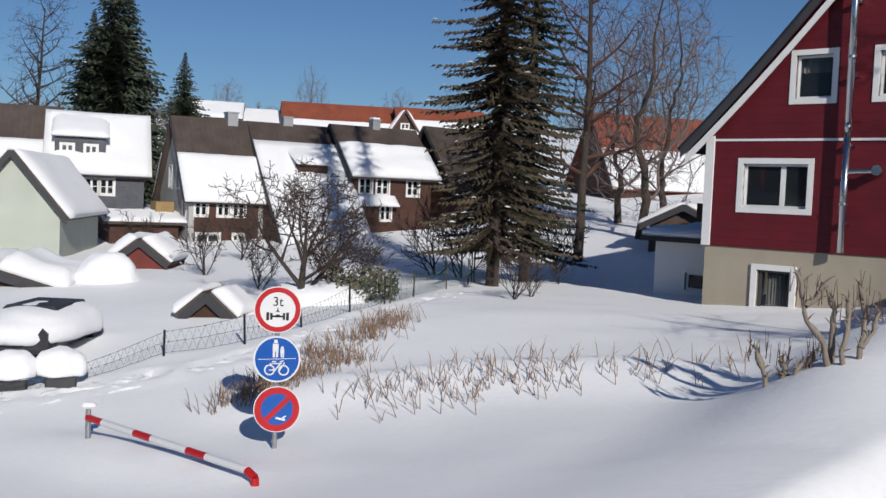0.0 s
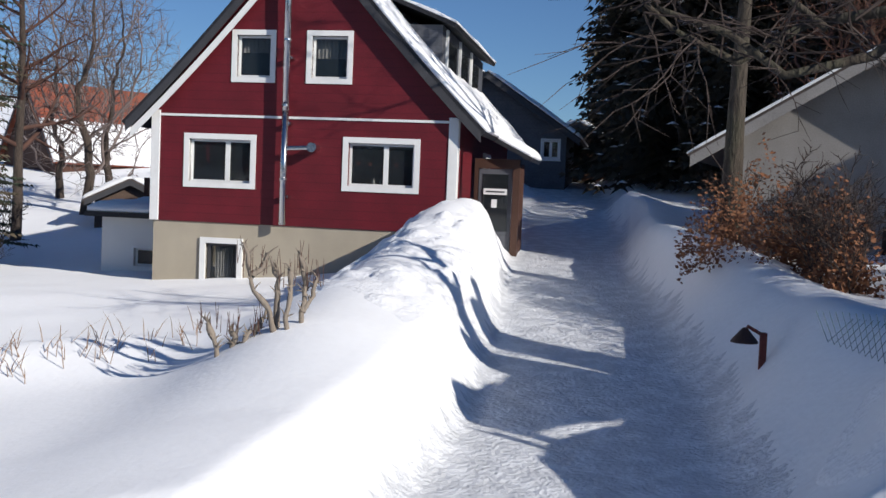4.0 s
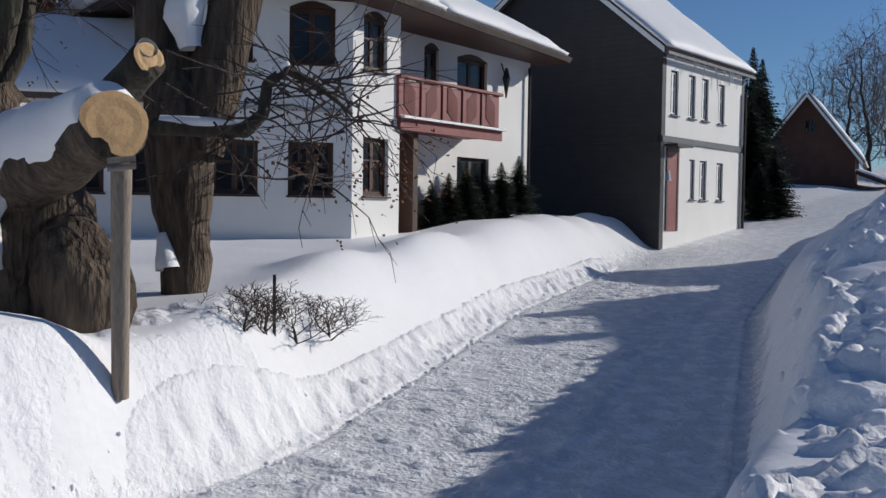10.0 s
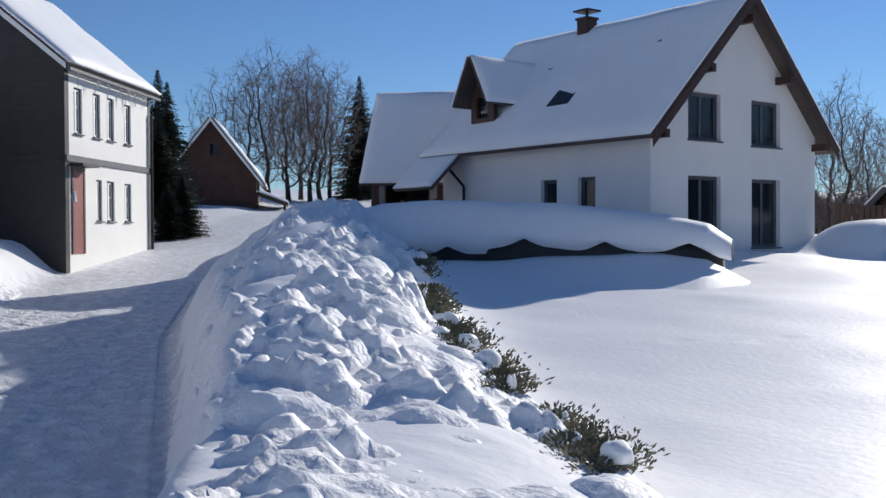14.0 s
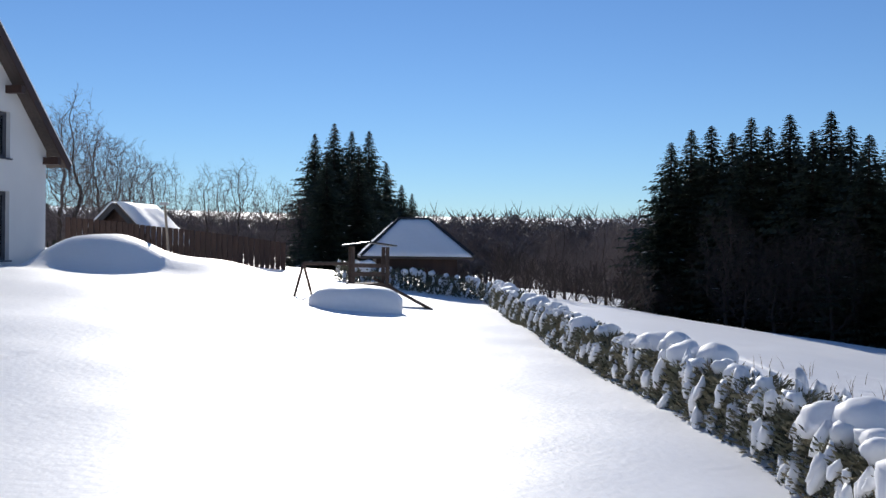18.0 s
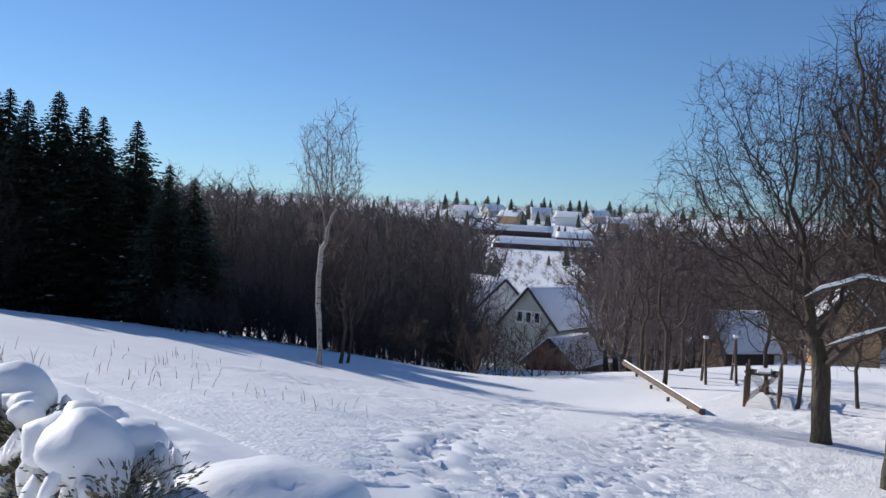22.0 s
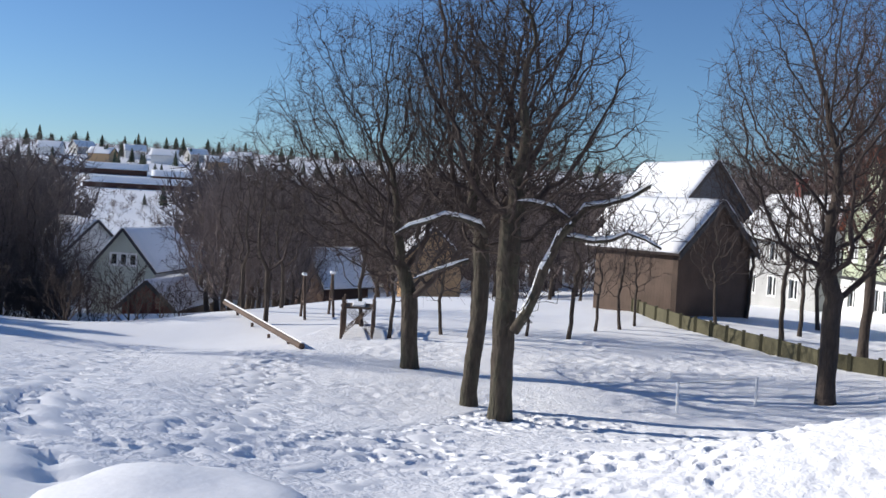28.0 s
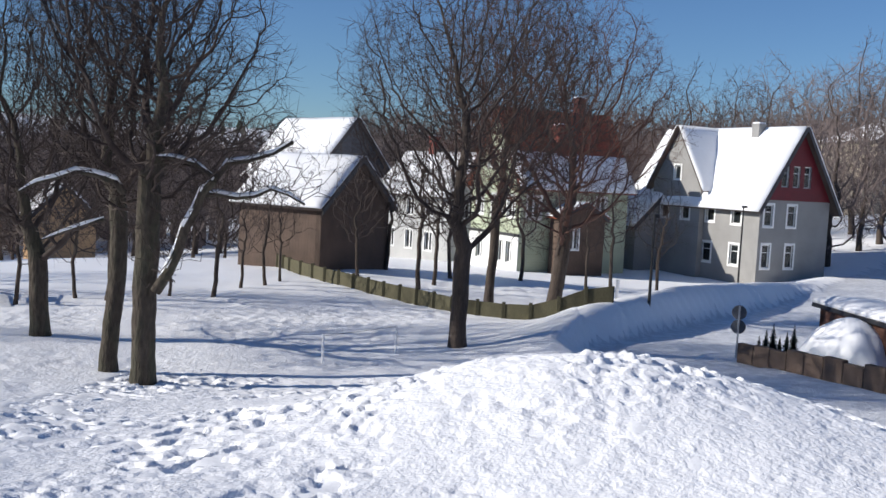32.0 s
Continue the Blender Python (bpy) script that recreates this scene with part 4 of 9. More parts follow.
# dark house further up the drive
lane_house = gable_house("lane_house", house_pose(28.0, 35.7, 3.2, 141.0), "dark slate-clad house with snow on its low roof", 7.3, 9.0, 2.75, 5.2, walls=GREY_SLATE, gables=GREY_SLATE, roof=SLATE, snow=0.2, over=0.6, base=-0.5,
                         holes={"front": [(6.25, 1.62, 0.72, 0.78)]}, win={"all": dict(trim=0.08)})
lane_shed = gable_house("lane_shed", house_pose(36.0, 35.5, 3.4, 141.0), "low dark shed with snow on its roof", 4.5, 6.0, 2.2, 3.4, walls=DARK_WOOD, snow=0.25, base=-0.5)

# ---- concrete garage ----
garage = gable_house("concrete_garage", house_pose(20.15, 13.44, 1.2, 154.0), "weathered concrete garage with thin snow on its gable roof", 5.35, 8.0, 3.3, 5.35, eave_r=4.18, walls=CONCRETE, gables=CONCRETE, over=0.75, base=-0.8, snow=0.16, trim_mat=CONCRETE, rake_over=0.7, ridge_x=3.4,
                     holes={"front": [(3.4, 0.6, 1.3, 0.9)]}, win={"all": dict(frame_mat=DARK_WOOD, mullions=(0.5,))})

# ---- white villa with a polygonal corner and a balcony ----
def hip_roof(house, eaves, peaks, links, roof, snow, thick=0.16):
    """A roof from an eave line and ridge points: links gives for each eave edge the ridge points above its two ends."""
    n = len(eaves)
    for k in range(n):
        a, b = Vector(eaves[k]), Vector(eaves[(k + 1) % n])
        c, d = Vector(peaks[links[k][1]]), Vector(peaks[links[k][0]])
        slab(house, "roof", [a, b, c, d], thick, roof, cuts=(3, 3))
        if snow:
            slab(house, "roof_snow", [a.lerp(d, 0.02), b.lerp(c, 0.02), c, d], snow, SNOW_ROOF, lift=thick + 0.005, rough=0.4, seed=30 + k)


villa = thing("white_villa", pose(0, 0, 0), "white plastered house with brown arched windows and a red balcony", "house")
VB, VE = 1.0, 7.75
BROWN_FRAME = dict(frame_mat=DARK_WOOD, mullions=(0.5,), bars=(0.62,), deep=0.16)


def villa_wall(a, b, holes, arch=True, base=VB, top=VE, material=WHITE_PLASTER, kw=BROWN_FRAME):
    a, b = Vector((*a, 0)), Vector((*b, 0))
    d = b - a
    m = Matrix.Translation(a) @ Matrix.Rotation(math.atan2(d.y, d.x), 4, "Z")
    part("wall", wall_bm(d.length, top - base, [(x, z - base, w, h) for x, z, w, h in holes], 0.3), material, villa, m=m @ Matrix.Translation((0, 0, base)))
    for x, z, w, h in holes:
        win = window(villa, m, x, z, w, h, **kw)
        if arch and z > 5:
            bm = bmesh.new()
            pts = [(x + w * k / 10, z + h - 0.004 + 0.16 * math.sin(math.pi * k / 10)) for k in range(11)]
            f = bm.faces.new([bm.verts.new((px, -0.012, pz)) for px, pz in pts])
            r = bmesh.ops.extrude_face_region(bm, geom=[f])
            bmesh.ops.translate(bm, verts=[v for v in r["geom"] if isinstance(v, bmesh.types.BMVert)], vec=(0, 0.14, 0))
            part("arch", bm, DARK_WOOD, win)
    return m


VP = [(22.68, 0.6), (22.8, -3.05), (24.15, -4.4), (25.3, -3.9), (30.6, -9.8), (37.2, -3.9), (31.0, 4.2)]
villa_wall(VP[0], VP[1], [(0.5, 3.25, 1.02, 1.22), (2.19, 3.25, 1.04, 1.22), (2.2, 6.24, 1.05, 1.25), (0.4, 6.24, 1.0, 1.25)])
villa_wall(VP[1], VP[2], [(0.42, 3.27, 1.02, 1.38), (0.4, 6.22, 0.95, 1.24)])
villa_wall(VP[2], VP[3], [], arch=False)
villa_wall(VP[3], VP[4], [(3.85, 2.6, 1.7, 1.9), (2.2, 6.1, 0.7, 1.3), (3.8, 5.25, 1.6, 2.1)])
villa_wall(VP[4], VP[5], [], arch=False)
villa_wall(VP[5], VP[6], [], arch=False)
villa_wall(VP[6], VP[0], [], arch=False)
part("string_course", boxes((0, -0.05, 0, 3.64, 0.0, 0.1)), GREY_PLASTER, villa, m=Matrix.Translation((22.68, 0.6, 5.15)) @ Matrix.Rotation(math.atan2(-3.65, 0.12), 4, "Z"))
villa_wall((22.9, 4.0), (22.95, 0.62), [(0.7, 3.25, 0.9, 1.1), (2.1, 3.25, 0.9, 1.1)], arch=False, top=5.35)
villa_wall((30.0, 4.0), (22.9, 4.0), [], arch=False, top=5.35)
slab(villa, "wing_roof", [(22.4, 4.5, 5.2), (22.4, 0.7, 5.2), (26.5, 0.7, 7.4), (26.5, 4.5, 7.4)], 0.14, ROOF_TILE, cuts=(2, 2))
slab(villa, "wing_snow", [(22.4, 4.5, 5.2), (22.4, 0.7, 5.2), (26.5, 0.7, 7.4), (26.5, 4.5, 7.4)], 0.3, SNOW_ROOF, lift=0.145, rough=0.35, seed=33)
VEAVE = [(21.9, 1.3, 7.7), (22.0, -3.6, 7.7), (24.3, -5.6, 7.7), (30.2, -11.0, 7.7), (38.4, -3.7, 7.7), (31.5, 5.2, 7.7)]
VPEAK = [(27.2, -0.4, 11.2), (32.2, -3.2, 11.6)]
hip_roof(villa, VEAVE, VPEAK, [(0, 0), (0, 0), (0, 1), (1, 1), (1, 0), (0, 0)], ROOF_TILE, 0.28)
part("soffit", mesh_from([(x, y, 7.68) for x, y, z in VEAVE], [tuple(range(len(VEAVE) - 1, -1, -1))], "soffit"), DARK_WOOD, villa)
# snow guard rails along the eave
mC = Matrix.Translation((25.3, -3.9, 0)) @ Matrix.Rotation(math.atan2(-5.9, 5.3), 4, "Z")
balcony = part("balcony", boxes((-0.5, -1.25, 5.0, 4.15, -0.004, 5.16), (-0.5, -1.3, 4.92, 4.2, -1.2, 5.2)), BALCONY_RED, villa, "red-stained timber balcony", m=mC)
part("gutter_edge", boxes((-0.5, -1.42, 5.2, 4.25, -1.2, 5.26)), GALV, balcony)
for k in range(5):
    x0 = -0.5 + 0.93 * k
    part("baluster_panel", boxes((x0, -1.24, 5.3, x0 + 0.85, -1.2, 6.15)), BALCONY_RED, balcony)
    for j in range(9):
        u = -1 if k % 2 else 1
        q = boxes((-0.3, -0.022, -0.018, 0.3, 0.0, 0.018))
        bmesh.ops.rotate(q, verts=q.verts[:], matrix=Matrix.Rotation(radians(38 * u * (1 if j % 1 == 0 else -1)), 3, "Y"))
        bmesh.ops.translate(q, verts=q.verts[:], vec=(x0 + 0.43, -1.242, 5.38 + 0.085 * j))
        part("slat", q, BALCONY_RED, balcony)
    part("balcony_post", boxes((x0 - 0.06, -1.28, 5.17, x0 + 0.02, -1.18, 6.24), bevel=0.01), BALCONY_RED, balcony)
part("handrail", boxes((-0.55, -1.32, 6.18, 4.22, -1.16, 6.26), bevel=0.015), BALCONY_RED, balcony)
part("side_rail", boxes((4.1, -1.2, 5.2, 4.16, -0.01, 6.2)), BALCONY_RED, balcony)
part("porch_wall", boxes((0.3, -1.1, 1.0, 0.5, -0.01, 4.9)), DARK_WOOD, balcony)
part("entrance_door", boxes((0.5, -0.05, 1.9, 0.56, 0.02, 4.2), (0.56, -0.04, 1.9, 1.3, 0.0, 4.2)), YELLOW_WOOD, villa, "yellow-brown timber entrance door", m=mC)
part("downpipe", rods(((7.7, -0.12, 1.2), (7.7, -0.12, 7.5), 0.05)), IRON, villa, m=mC)
part("wall_lamp", rods(((6.16, -0.2, 6.95), (6.16, -0.2, 7.3), 0.13, 0.04), ((6.16, -0.2, 6.95), (6.16, -0.02, 7.45), 0.02), ((6.16, -0.2, 6.4), (6.16, -0.2, 6.95), 0.02, 0.11)), IRON, villa, "black iron wall lantern", m=mC)
for f, lift in ((0.13, 0.42), (0.30, 0.42)):
    a = Vector((24.3, -5.6, 7.7)).lerp(Vector((27.2, -0.4, 11.2)), f) + Vector((0, 0, lift))
    b = Vector((30.2, -11.0, 7.7)).lerp(Vector((32.2, -3.2, 11.6)), f) + Vector((0, 0, lift))
    part("snow_guard", rods((a, b, 0.06), sides=6), IRON, villa)

# ---- house with a black slate gable and a white front ----
black = gable_house("slate_house", house_pose(40.1, -9.3, 1.5, 231.0), "house with a black slate gable and a white plastered front", 9.6, 7.6, 7.32, 11.05, ridge_x=5.0, walls=WHITE_PLASTER, gables=SLATE, over=0.22, base=-0.5, snow=0.22, rake_over=0.35, trim_mat=WHITE_PAINT, barge=0.2,
                    holes={"right": [(0.68, 4.98, 0.64, 1.6), (2.18, 4.98, 0.62, 1.6), (3.37, 4.98, 0.63, 1.6), (4.94, 4.98, 0.65, 1.55), (2.4, 1.96, 0.5, 1.5), (3.33, 1.96, 0.66, 1.5), (4.93, 1.96, 0.65, 1.48)]},
                    win={"all": dict(frame_mat=GREY_SLATE, sash_mat=WHITE_PAINT, mullions=(0.5,), bars=(0.6,))})
mB = wall_frames(9.6, 7.6)["right"]
part("string_course", boxes((0.02, -0.06, 3.98, 7.58, -0.004, 4.2)), GREY_SLATE, black, m=mB)
part("string_course", boxes((0.1, -0.06, 3.98, 9.5, -0.004, 4.2)), SLATE, black)
bdoor = part("front_door", boxes((0.42, -0.05, 0.8, 0.52, 0.02, 3.8), (1.3, -0.05, 0.8, 1.42, 0.02, 3.8), (0.52, -0.05, 3.65, 1.3, 0.02, 3.8)), DARK_WOOD, black, "brown front door with a lamp beside it", m=mB)
part("door_leaf", boxes((0.52, -0.03, 0.8, 1.3, 0.0, 3.65)), BALCONY_RED, bdoor)
part("canopy", boxes((0.3, -0.5, 3.82, 1.6, -0.004, 3.92)), SLATE, bdoor)
part("wall_lamp", rods(((0.2, -0.2, 2.6), (0.2, -0.2, 2.95), 0.12, 0.06)), GALV, black, m=mB)
part("downpipe", rods(((7.45, -0.12, -0.2), (7.45, -0.12, 6.4), 0.06)), IRON, black, m=mB)
part("gutter", boxes((-0.3, -0.36, 7.0, 7.9, -0.22, 7.11)), GREY_SLATE, black, m=mB)
rng = random.Random(3)
for k in range(16):
    x0, ln = 0.3 + 7.0 * rng.random(), rng.uniform(0.15, 0.65)
    part("icicle", rods(((x0, -0.3, 7.04 - ln), (x0, -0.3, 7.02), 0.004, 0.035), sides=5), WHITE_PAINT, black, "clear hanging icicle" if k == 0 else "", m=mB)

# ---- white house beyond the lawn ----
white = gable_house("white_house", house_pose(15.45, -24.5, 0, 188.0), "white plastered house with dark window frames and an even snow roof", 8.4, 9.6, 6.12, 10.2, over=0.55, base=1.2, snow=0.14, rake_over=0.55, trim_mat=DARK_WOOD, barge=0.34,
                    holes={"front": [(1.69, 5.73, 1.56, 1.43), (4.82, 5.68, 1.56, 1.45), (1.69, 2.5, 1.56, 2.16), (4.84, 2.48, 1.54, 2.16)],
                           "left": [(5.1, 3.45, 0.72, 1.2), (6.75, 3.45, 0.72, 1.22)]},
                    win={"all": dict(frame_mat=GREY_SLATE, mullions=(0.5,), deep=0.2), "left": dict(mullions=(), deep=0.2)})
chimney(white, 3.9, 6.2, 9.2, 10.55, 0.5, 0.5, DARK_WOOD, False)
part("chimney_cap", boxes((3.55, 5.85, 10.84, 4.25, 6.55, 10.9), (3.7, 6.0, 10.64, 3.76, 6.06, 10.84), (4.04, 6.34, 10.64, 4.1, 6.4, 10.84)), IRON, white)
for x0, z0 in ((0.1, 5.55), (2.2, 7.6), (6.2, 7.6), (8.3, 5.55), (4.2, 9.3)):
    part("purlin", boxes((x0 - 0.1, -0.55, z0 + 0.1, x0 + 0.1, 0.0, z0 + 0.34)), DARK_WOOD, white)
# cross gable on the street side
slope = (10.2 - 6.12) / 4.2
cg = part("cross_gable", wall_bm(1.2, 2.2, [(0.3, 0.15, 0.6, 0.75)], 0.2, (0.7, 0.7, 0.6, 2.1)), DARK_WOOD, white, "narrow timbered dormer", m=wall_frames(8.4, 9.6)["left"] @ Matrix.Translation((1.3, 0.25, 6.8)))
part("pane", boxes((0.32, 0.1, 0.17, 0.88, 0.11, 0.88)), GLASS, cg)
for s in (0, 1):
    xs = -0.25 if s == 0 else 1.45
    slab(cg, "roof", [(xs, -0.6, 0.55), (xs, 1.6, 0.55), (0.6, 3.2, 2.2), (0.6, -0.6, 2.2)], 0.1, ROOF_TILE, cuts=(2, 2))
    slab(cg, "roof_snow", [(xs, -0.6, 0.55), (xs, 1.6, 0.55), (0.6, 3.2, 2.2), (0.6, -0.6, 2.2)], 0.14, SNOW_ROOF, lift=0.105, rough=0.2, seed=51 + s)
# roof windows, snow catcher, bare patches
for y0, x0, w0, h0 in ((4.4, 1.0, 1.0, 0.5), (1.6, 2.9, 1.2, 0.5), (3.4, 2.9, 0.5, 0.25), (6.4, 2.2, 1.6, 0.12)):
    z0 = 6.12 + x0 * slope
    ob = part("roof_window", boxes((-w0 / 2, -h0, 0, w0 / 2, h0, 0.06), bevel=0.01), SLATE, white, m=Matrix.Translation((x0, y0, z0 + 0.32)) @ Matrix.Rotation(-math.atan(slope), 4, "Y") @ Matrix.Rotation(radians(90), 4, "Z"))
part("downpipe", rods(((-0.1, 8.3, 1.3), (-0.1, 8.3, 4.6), 0.05), ((-0.1, 8.3, 4.6), (-0.35, 8.9, 5.3), 0.05)), IRON, white)
slab(white, "porch_roof", [(-1.7, 8.0, 4.45), (-1.7, 10.2, 4.45), (-0.5, 10.2, 5.55), (-0.5, 8.0, 5.55)], 0.12, ROOF_TILE, cuts=(2, 2))
slab(white, "porch_snow", [(-1.7, 8.0, 4.45), (-1.7, 10.2, 4.45), (-0.5, 10.2, 5.55), (-0.5, 8.0, 5.55)], 0.15, SNOW_ROOF, lift=0.125, rough=0.3, seed=57)
for y0 in (8.2, 9.3, 10.2):
    part("porch_post", boxes((-1.4, y0 - 0.08, 1.2, -1.24, y0 + 0.08, 4.15)), DARK_WOOD, white)
carport = gable_house("carport_wing", house_pose(25.5, -26.5, 0, 145.0), "timber carport wing with an even snow roof", 5.4, 2.8, 5.15, 8.45, walls=CONCRETE, gables=DARK_WOOD, snow=0.14, over=0.35, base=1.5, trim_mat=DARK_WOOD,
                      holes={"left": [(0.5, 1.8, 1.7, 3.0)]}, win={"all": dict(frame_mat=DARK_WOOD, sill=False)}, skip=[("left", 0.5, 1.8)])
# dark shingled house at the bend of the street
lane = gable_house("lane_house", house_pose(*polar(120.4, 72.0), 3.4, 217.0), "dark shingled house with a steep gable and snow-edged roof", 6.2, 9.0, 3.6, 7.6, walls=BROWN_WOOD, gables=BROWN_WOOD, roof=ROOF_TILE, snow=0.22, over=0.5, base=-1.5, rake_over=0.5, trim_mat=WHITE_PAINT,
                   holes={"front": [(2.9, 5.0, 0.8, 1.0)]}, win={"all": dict(frame_mat=DARK_WOOD, deep=0.1, sill=False)})
slab(lane, "porch_roof", [(6.25, -0.6, 2.4), (6.25, 6.0, 2.4), (8.4, 6.0, 1.6), (8.4, -0.6, 1.6)], 0.12, ROOF_TILE, cuts=(2, 2))
slab(lane, "porch_snow", [(6.25, -0.6, 2.4), (6.25, 6.0, 2.4), (8.4, 6.0, 1.6), (8.4, -0.6, 1.6)], 0.2, SNOW_ROOF, lift=0.125, rough=0.3, seed=58)
for y0 in (-0.4, 5.8):
    part("porch_post", boxes((8.1, y0 - 0.08, -1.5, 8.26, y0 + 0.08, 1.62)), DARK_WOOD, lane)

# ---- houses of the village below the red house ----
CASING = dict(trim=0.1, proud=0.03, deep=0.1, mullions=(0.5,), bars=(0.5,), sill=False)
pale = gable_house("pale_house", house_pose(-12.95, 44.0, 0, 90.0), "pale grey-green gable house with snow on its roof", 3.85, 9.0, 1.75, 4.1, walls=GREEN_PLASTER, gables=GREEN_PLASTER, base=-2.0, snow=0.3, over=0.35)
tiled = gable_house("tiled_house", house_pose(-21.0, 64.5, 0, 172.0), "house with dark bare tiles above a band of roof snow", 6.4, 7.4, 2.4, 7.3, walls=GREY_SLATE, base=-2.0, snow=0.3, snow_cover=(0.0, 0.62))
slate_village = gable_house("slate_cottage", house_pose(-13.6, 63.8, 0, 170.0), "grey slate house with white casement windows under roof snow", 6.0, 5.0, 3.7, 6.9, walls=GREY_SLATE, gables=GREY_SLATE, base=-2.0, snow=0.35,
                            holes={"right": [(1.0, 2.35, 0.72, 0.85), (1.82, 2.35, 0.72, 0.85), (2.64, 2.35, 0.72, 0.85)]}, win={"all": CASING})
sd = part("dormer", boxes((3.3, 0.2, 4.0, 5.75, 2.9, 5.45)), GREY_SLATE, slate_village, "slate dormer with two white windows")
for x0 in (0.35, 1.6):
    window(sd, pose(5.76, 0.2, 4.2, 0, 0, 90), x0, 0.0, 0.62, 0.85, **{**CASING, "deep": 0.03})
slab(sd, "dormer_snow", [(6.05, 0.0, 5.5), (6.05, 3.1, 5.5), (3.0, 3.1, 6.8), (3.0, 0.0, 6.8)], 0.3, SNOW_ROOF, rough=0.3, seed=3)
brown = gable_house("brown_house", house_pose(-6.97, 61.0, 0, 160.0), "brown timber house with a grey gable and white windows", 6.4, 4.2, 2.55, 6.85, walls=BROWN_WOOD, gables=GREY_PLASTER, base=-2.0, snow=0.3, snow_cover=(0.0, 0.55), over=0.35,
                    holes={"right": [(0.35, 1.45, 0.65, 0.95), (1.6, 1.45, 0.65, 0.95), (2.45, 1.45, 0.65, 0.95), (0.45, -0.5, 1.25, 0.95), (2.5, -0.5, 0.6, 0.95)],
                           "front": [(2.0, 2.9, 0.6, 1.2), (3.7, 2.9, 0.6, 1.2), (5.2, 0.9, 0.6, 1.3)]}, win={"all": CASING})
lean_to = gable_house("lean_to_house", house_pose(-9.9, 57.5, 0, 160.0), "low brown lean-to with a snowy flat roof", 3.4, 3.6, 0.95, 1.35, walls=BROWN_WOOD, gables=BROWN_WOOD, base=-2.0, snow=0.2, holes={"right": [(2.1, -0.6, 0.7, 0.9)]}, win={"all": CASING})
part("crate", boxes((1.2, 2.6, 1.3, 2.4, 3.6, 2.1), bevel=0.02), YELLOW_WOOD, lean_to, "ochre timber shelter on the flat roof")
catslide = gable_house("catslide_house", house_pose(-3.05, 62.4, 0, 160.0), "house whose snow-covered roof slopes almost to the ground", 10.4, 5.2, -0.6, 6.85, ridge_x=3.2, walls=BROWN_WOOD, roof=ROOF_TILE, base=-2.0, snow=0.35, snow_cover=(0.0, 0.84), over=0.1)
cs = part("dormer", boxes((5.0, 1.9, 3.0, 6.6, 3.7, 4.55)), BROWN_WOOD, catslide, "small dark wooden dormer")
slab(cs, "dormer_snow", [(7.0, 1.7, 4.5), (7.0, 3.9, 4.5), (4.2, 3.9, 5.6), (4.2, 1.7, 5.6)], 0.25, SNOW_ROOF, rough=0.3, seed=13)
part("roof_hatch", boxes((3.9, 0.4, 5.0, 4.9, 1.2, 5.5)), SLATE, catslide)
chimney(catslide, 3.2, -1.0, 5.6, 7.3, 0.75, 0.6, GALV, False)
chimney(catslide, 3.2, 2.4, 5.6, 7.3, 0.5, 0.6, GALV, False)
end_house = gable_house("timber_end_house", house_pose(2.1, 63.5, 0, 160.0), "brown timber house with a white window band under roof snow", 6.4, 5.0, 4.2, 7.0, walls=BROWN_WOOD, gables=BROWN_WOOD, base=-2.0, snow=0.4, snow_cover=(0.0, 0.62), over=0.4,
                        holes={"right": [(0.3, 3.0, 0.75, 0.9), (1.4, 3.0, 0.75, 0.9), (1.7, 1.5, 0.65, 1.0), (3.4, 3.0, 0.75, 0.9)]}, win={"all": CASING})
slab(end_house, "ledge_snow", [(7.1, -0.1, 2.3), (7.1, 2.6, 2.3), (6.35, 2.6, 2.9), (6.35, -0.1, 2.9)], 0.2, SNOW_ROOF, rough=0.3, seed=14)
chimney(end_house, 3.2, 2.6, 6.2, 7.5, 0.6, 0.5, GALV, True)
shed = gable_house("red_shed", house_pose(-5.62, 36.0, 0.0, 96.0), "small dark red garden shed under a cap of snow", 1.75, 2.6, 0.3, 0.98, walls=RED_BOARD, gables=RED_BOARD, base=-1.2, snow=0.34, over=0.14)
part("door_strip", boxes((0.98, -0.02, -1.1, 1.04, -0.002, 0.1)), DARK_WOOD, shed)
gable_house("snowed_hutch", house_pose(-2.0, 23.2, ground_z(-1.5, 23.5) + 0.2, 105.0), "small dark hutch under a thick snow roof", 1.0, 1.2, -0.15, 0.28, walls=DARK_WOOD, snow=0.22, base=-0.5, over=0.14)
low_shed = gable_house("low_shed", house_pose(-9.6, 30.0, -1.0, 92.0), "low shed under a thick layer of snow", 3.4, 3.0, 0.8, 1.3, walls=DARK_WOOD, snow=0.5, base=-0.4, over=0.25)
# red-roofed houses up the far slope
gable_house("red_roofed_house", house_pose(0.2, 118.0, 0, 178.0), "long house with red roof tiles and a band of snow", 8.0, 11.6, 9.6, 12.9, walls=BROWN_WOOD, gables=WHITE_PLASTER, roof=RED_TILE, snow=0.3, snow_cover=(0.0, 0.42), base=4.0, over=0.5)
gable_house("red_gabled_house", house_pose(12.6, 116.0, 0, 176.0), "house with red roof tiles and a small timber gable", 8.0, 9.5, 9.4, 12.8, walls=BROWN_WOOD, roof=RED_TILE, snow=0.3, snow_cover=(0.0, 0.6), base=4.0, over=0.5)
gable_house("small_gable_house", house_pose(11.6, 108.5, 0, 92.0), "narrow gable with a white window between red roofs", 3.4, 6.0, 9.6, 12.2, walls=BROWN_WOOD, roof=RED_TILE, snow=0.25, base=4.0, over=0.4, holes={"front": [(1.3, 9.6, 0.8, 1.2)]}, win={"all": CASING})
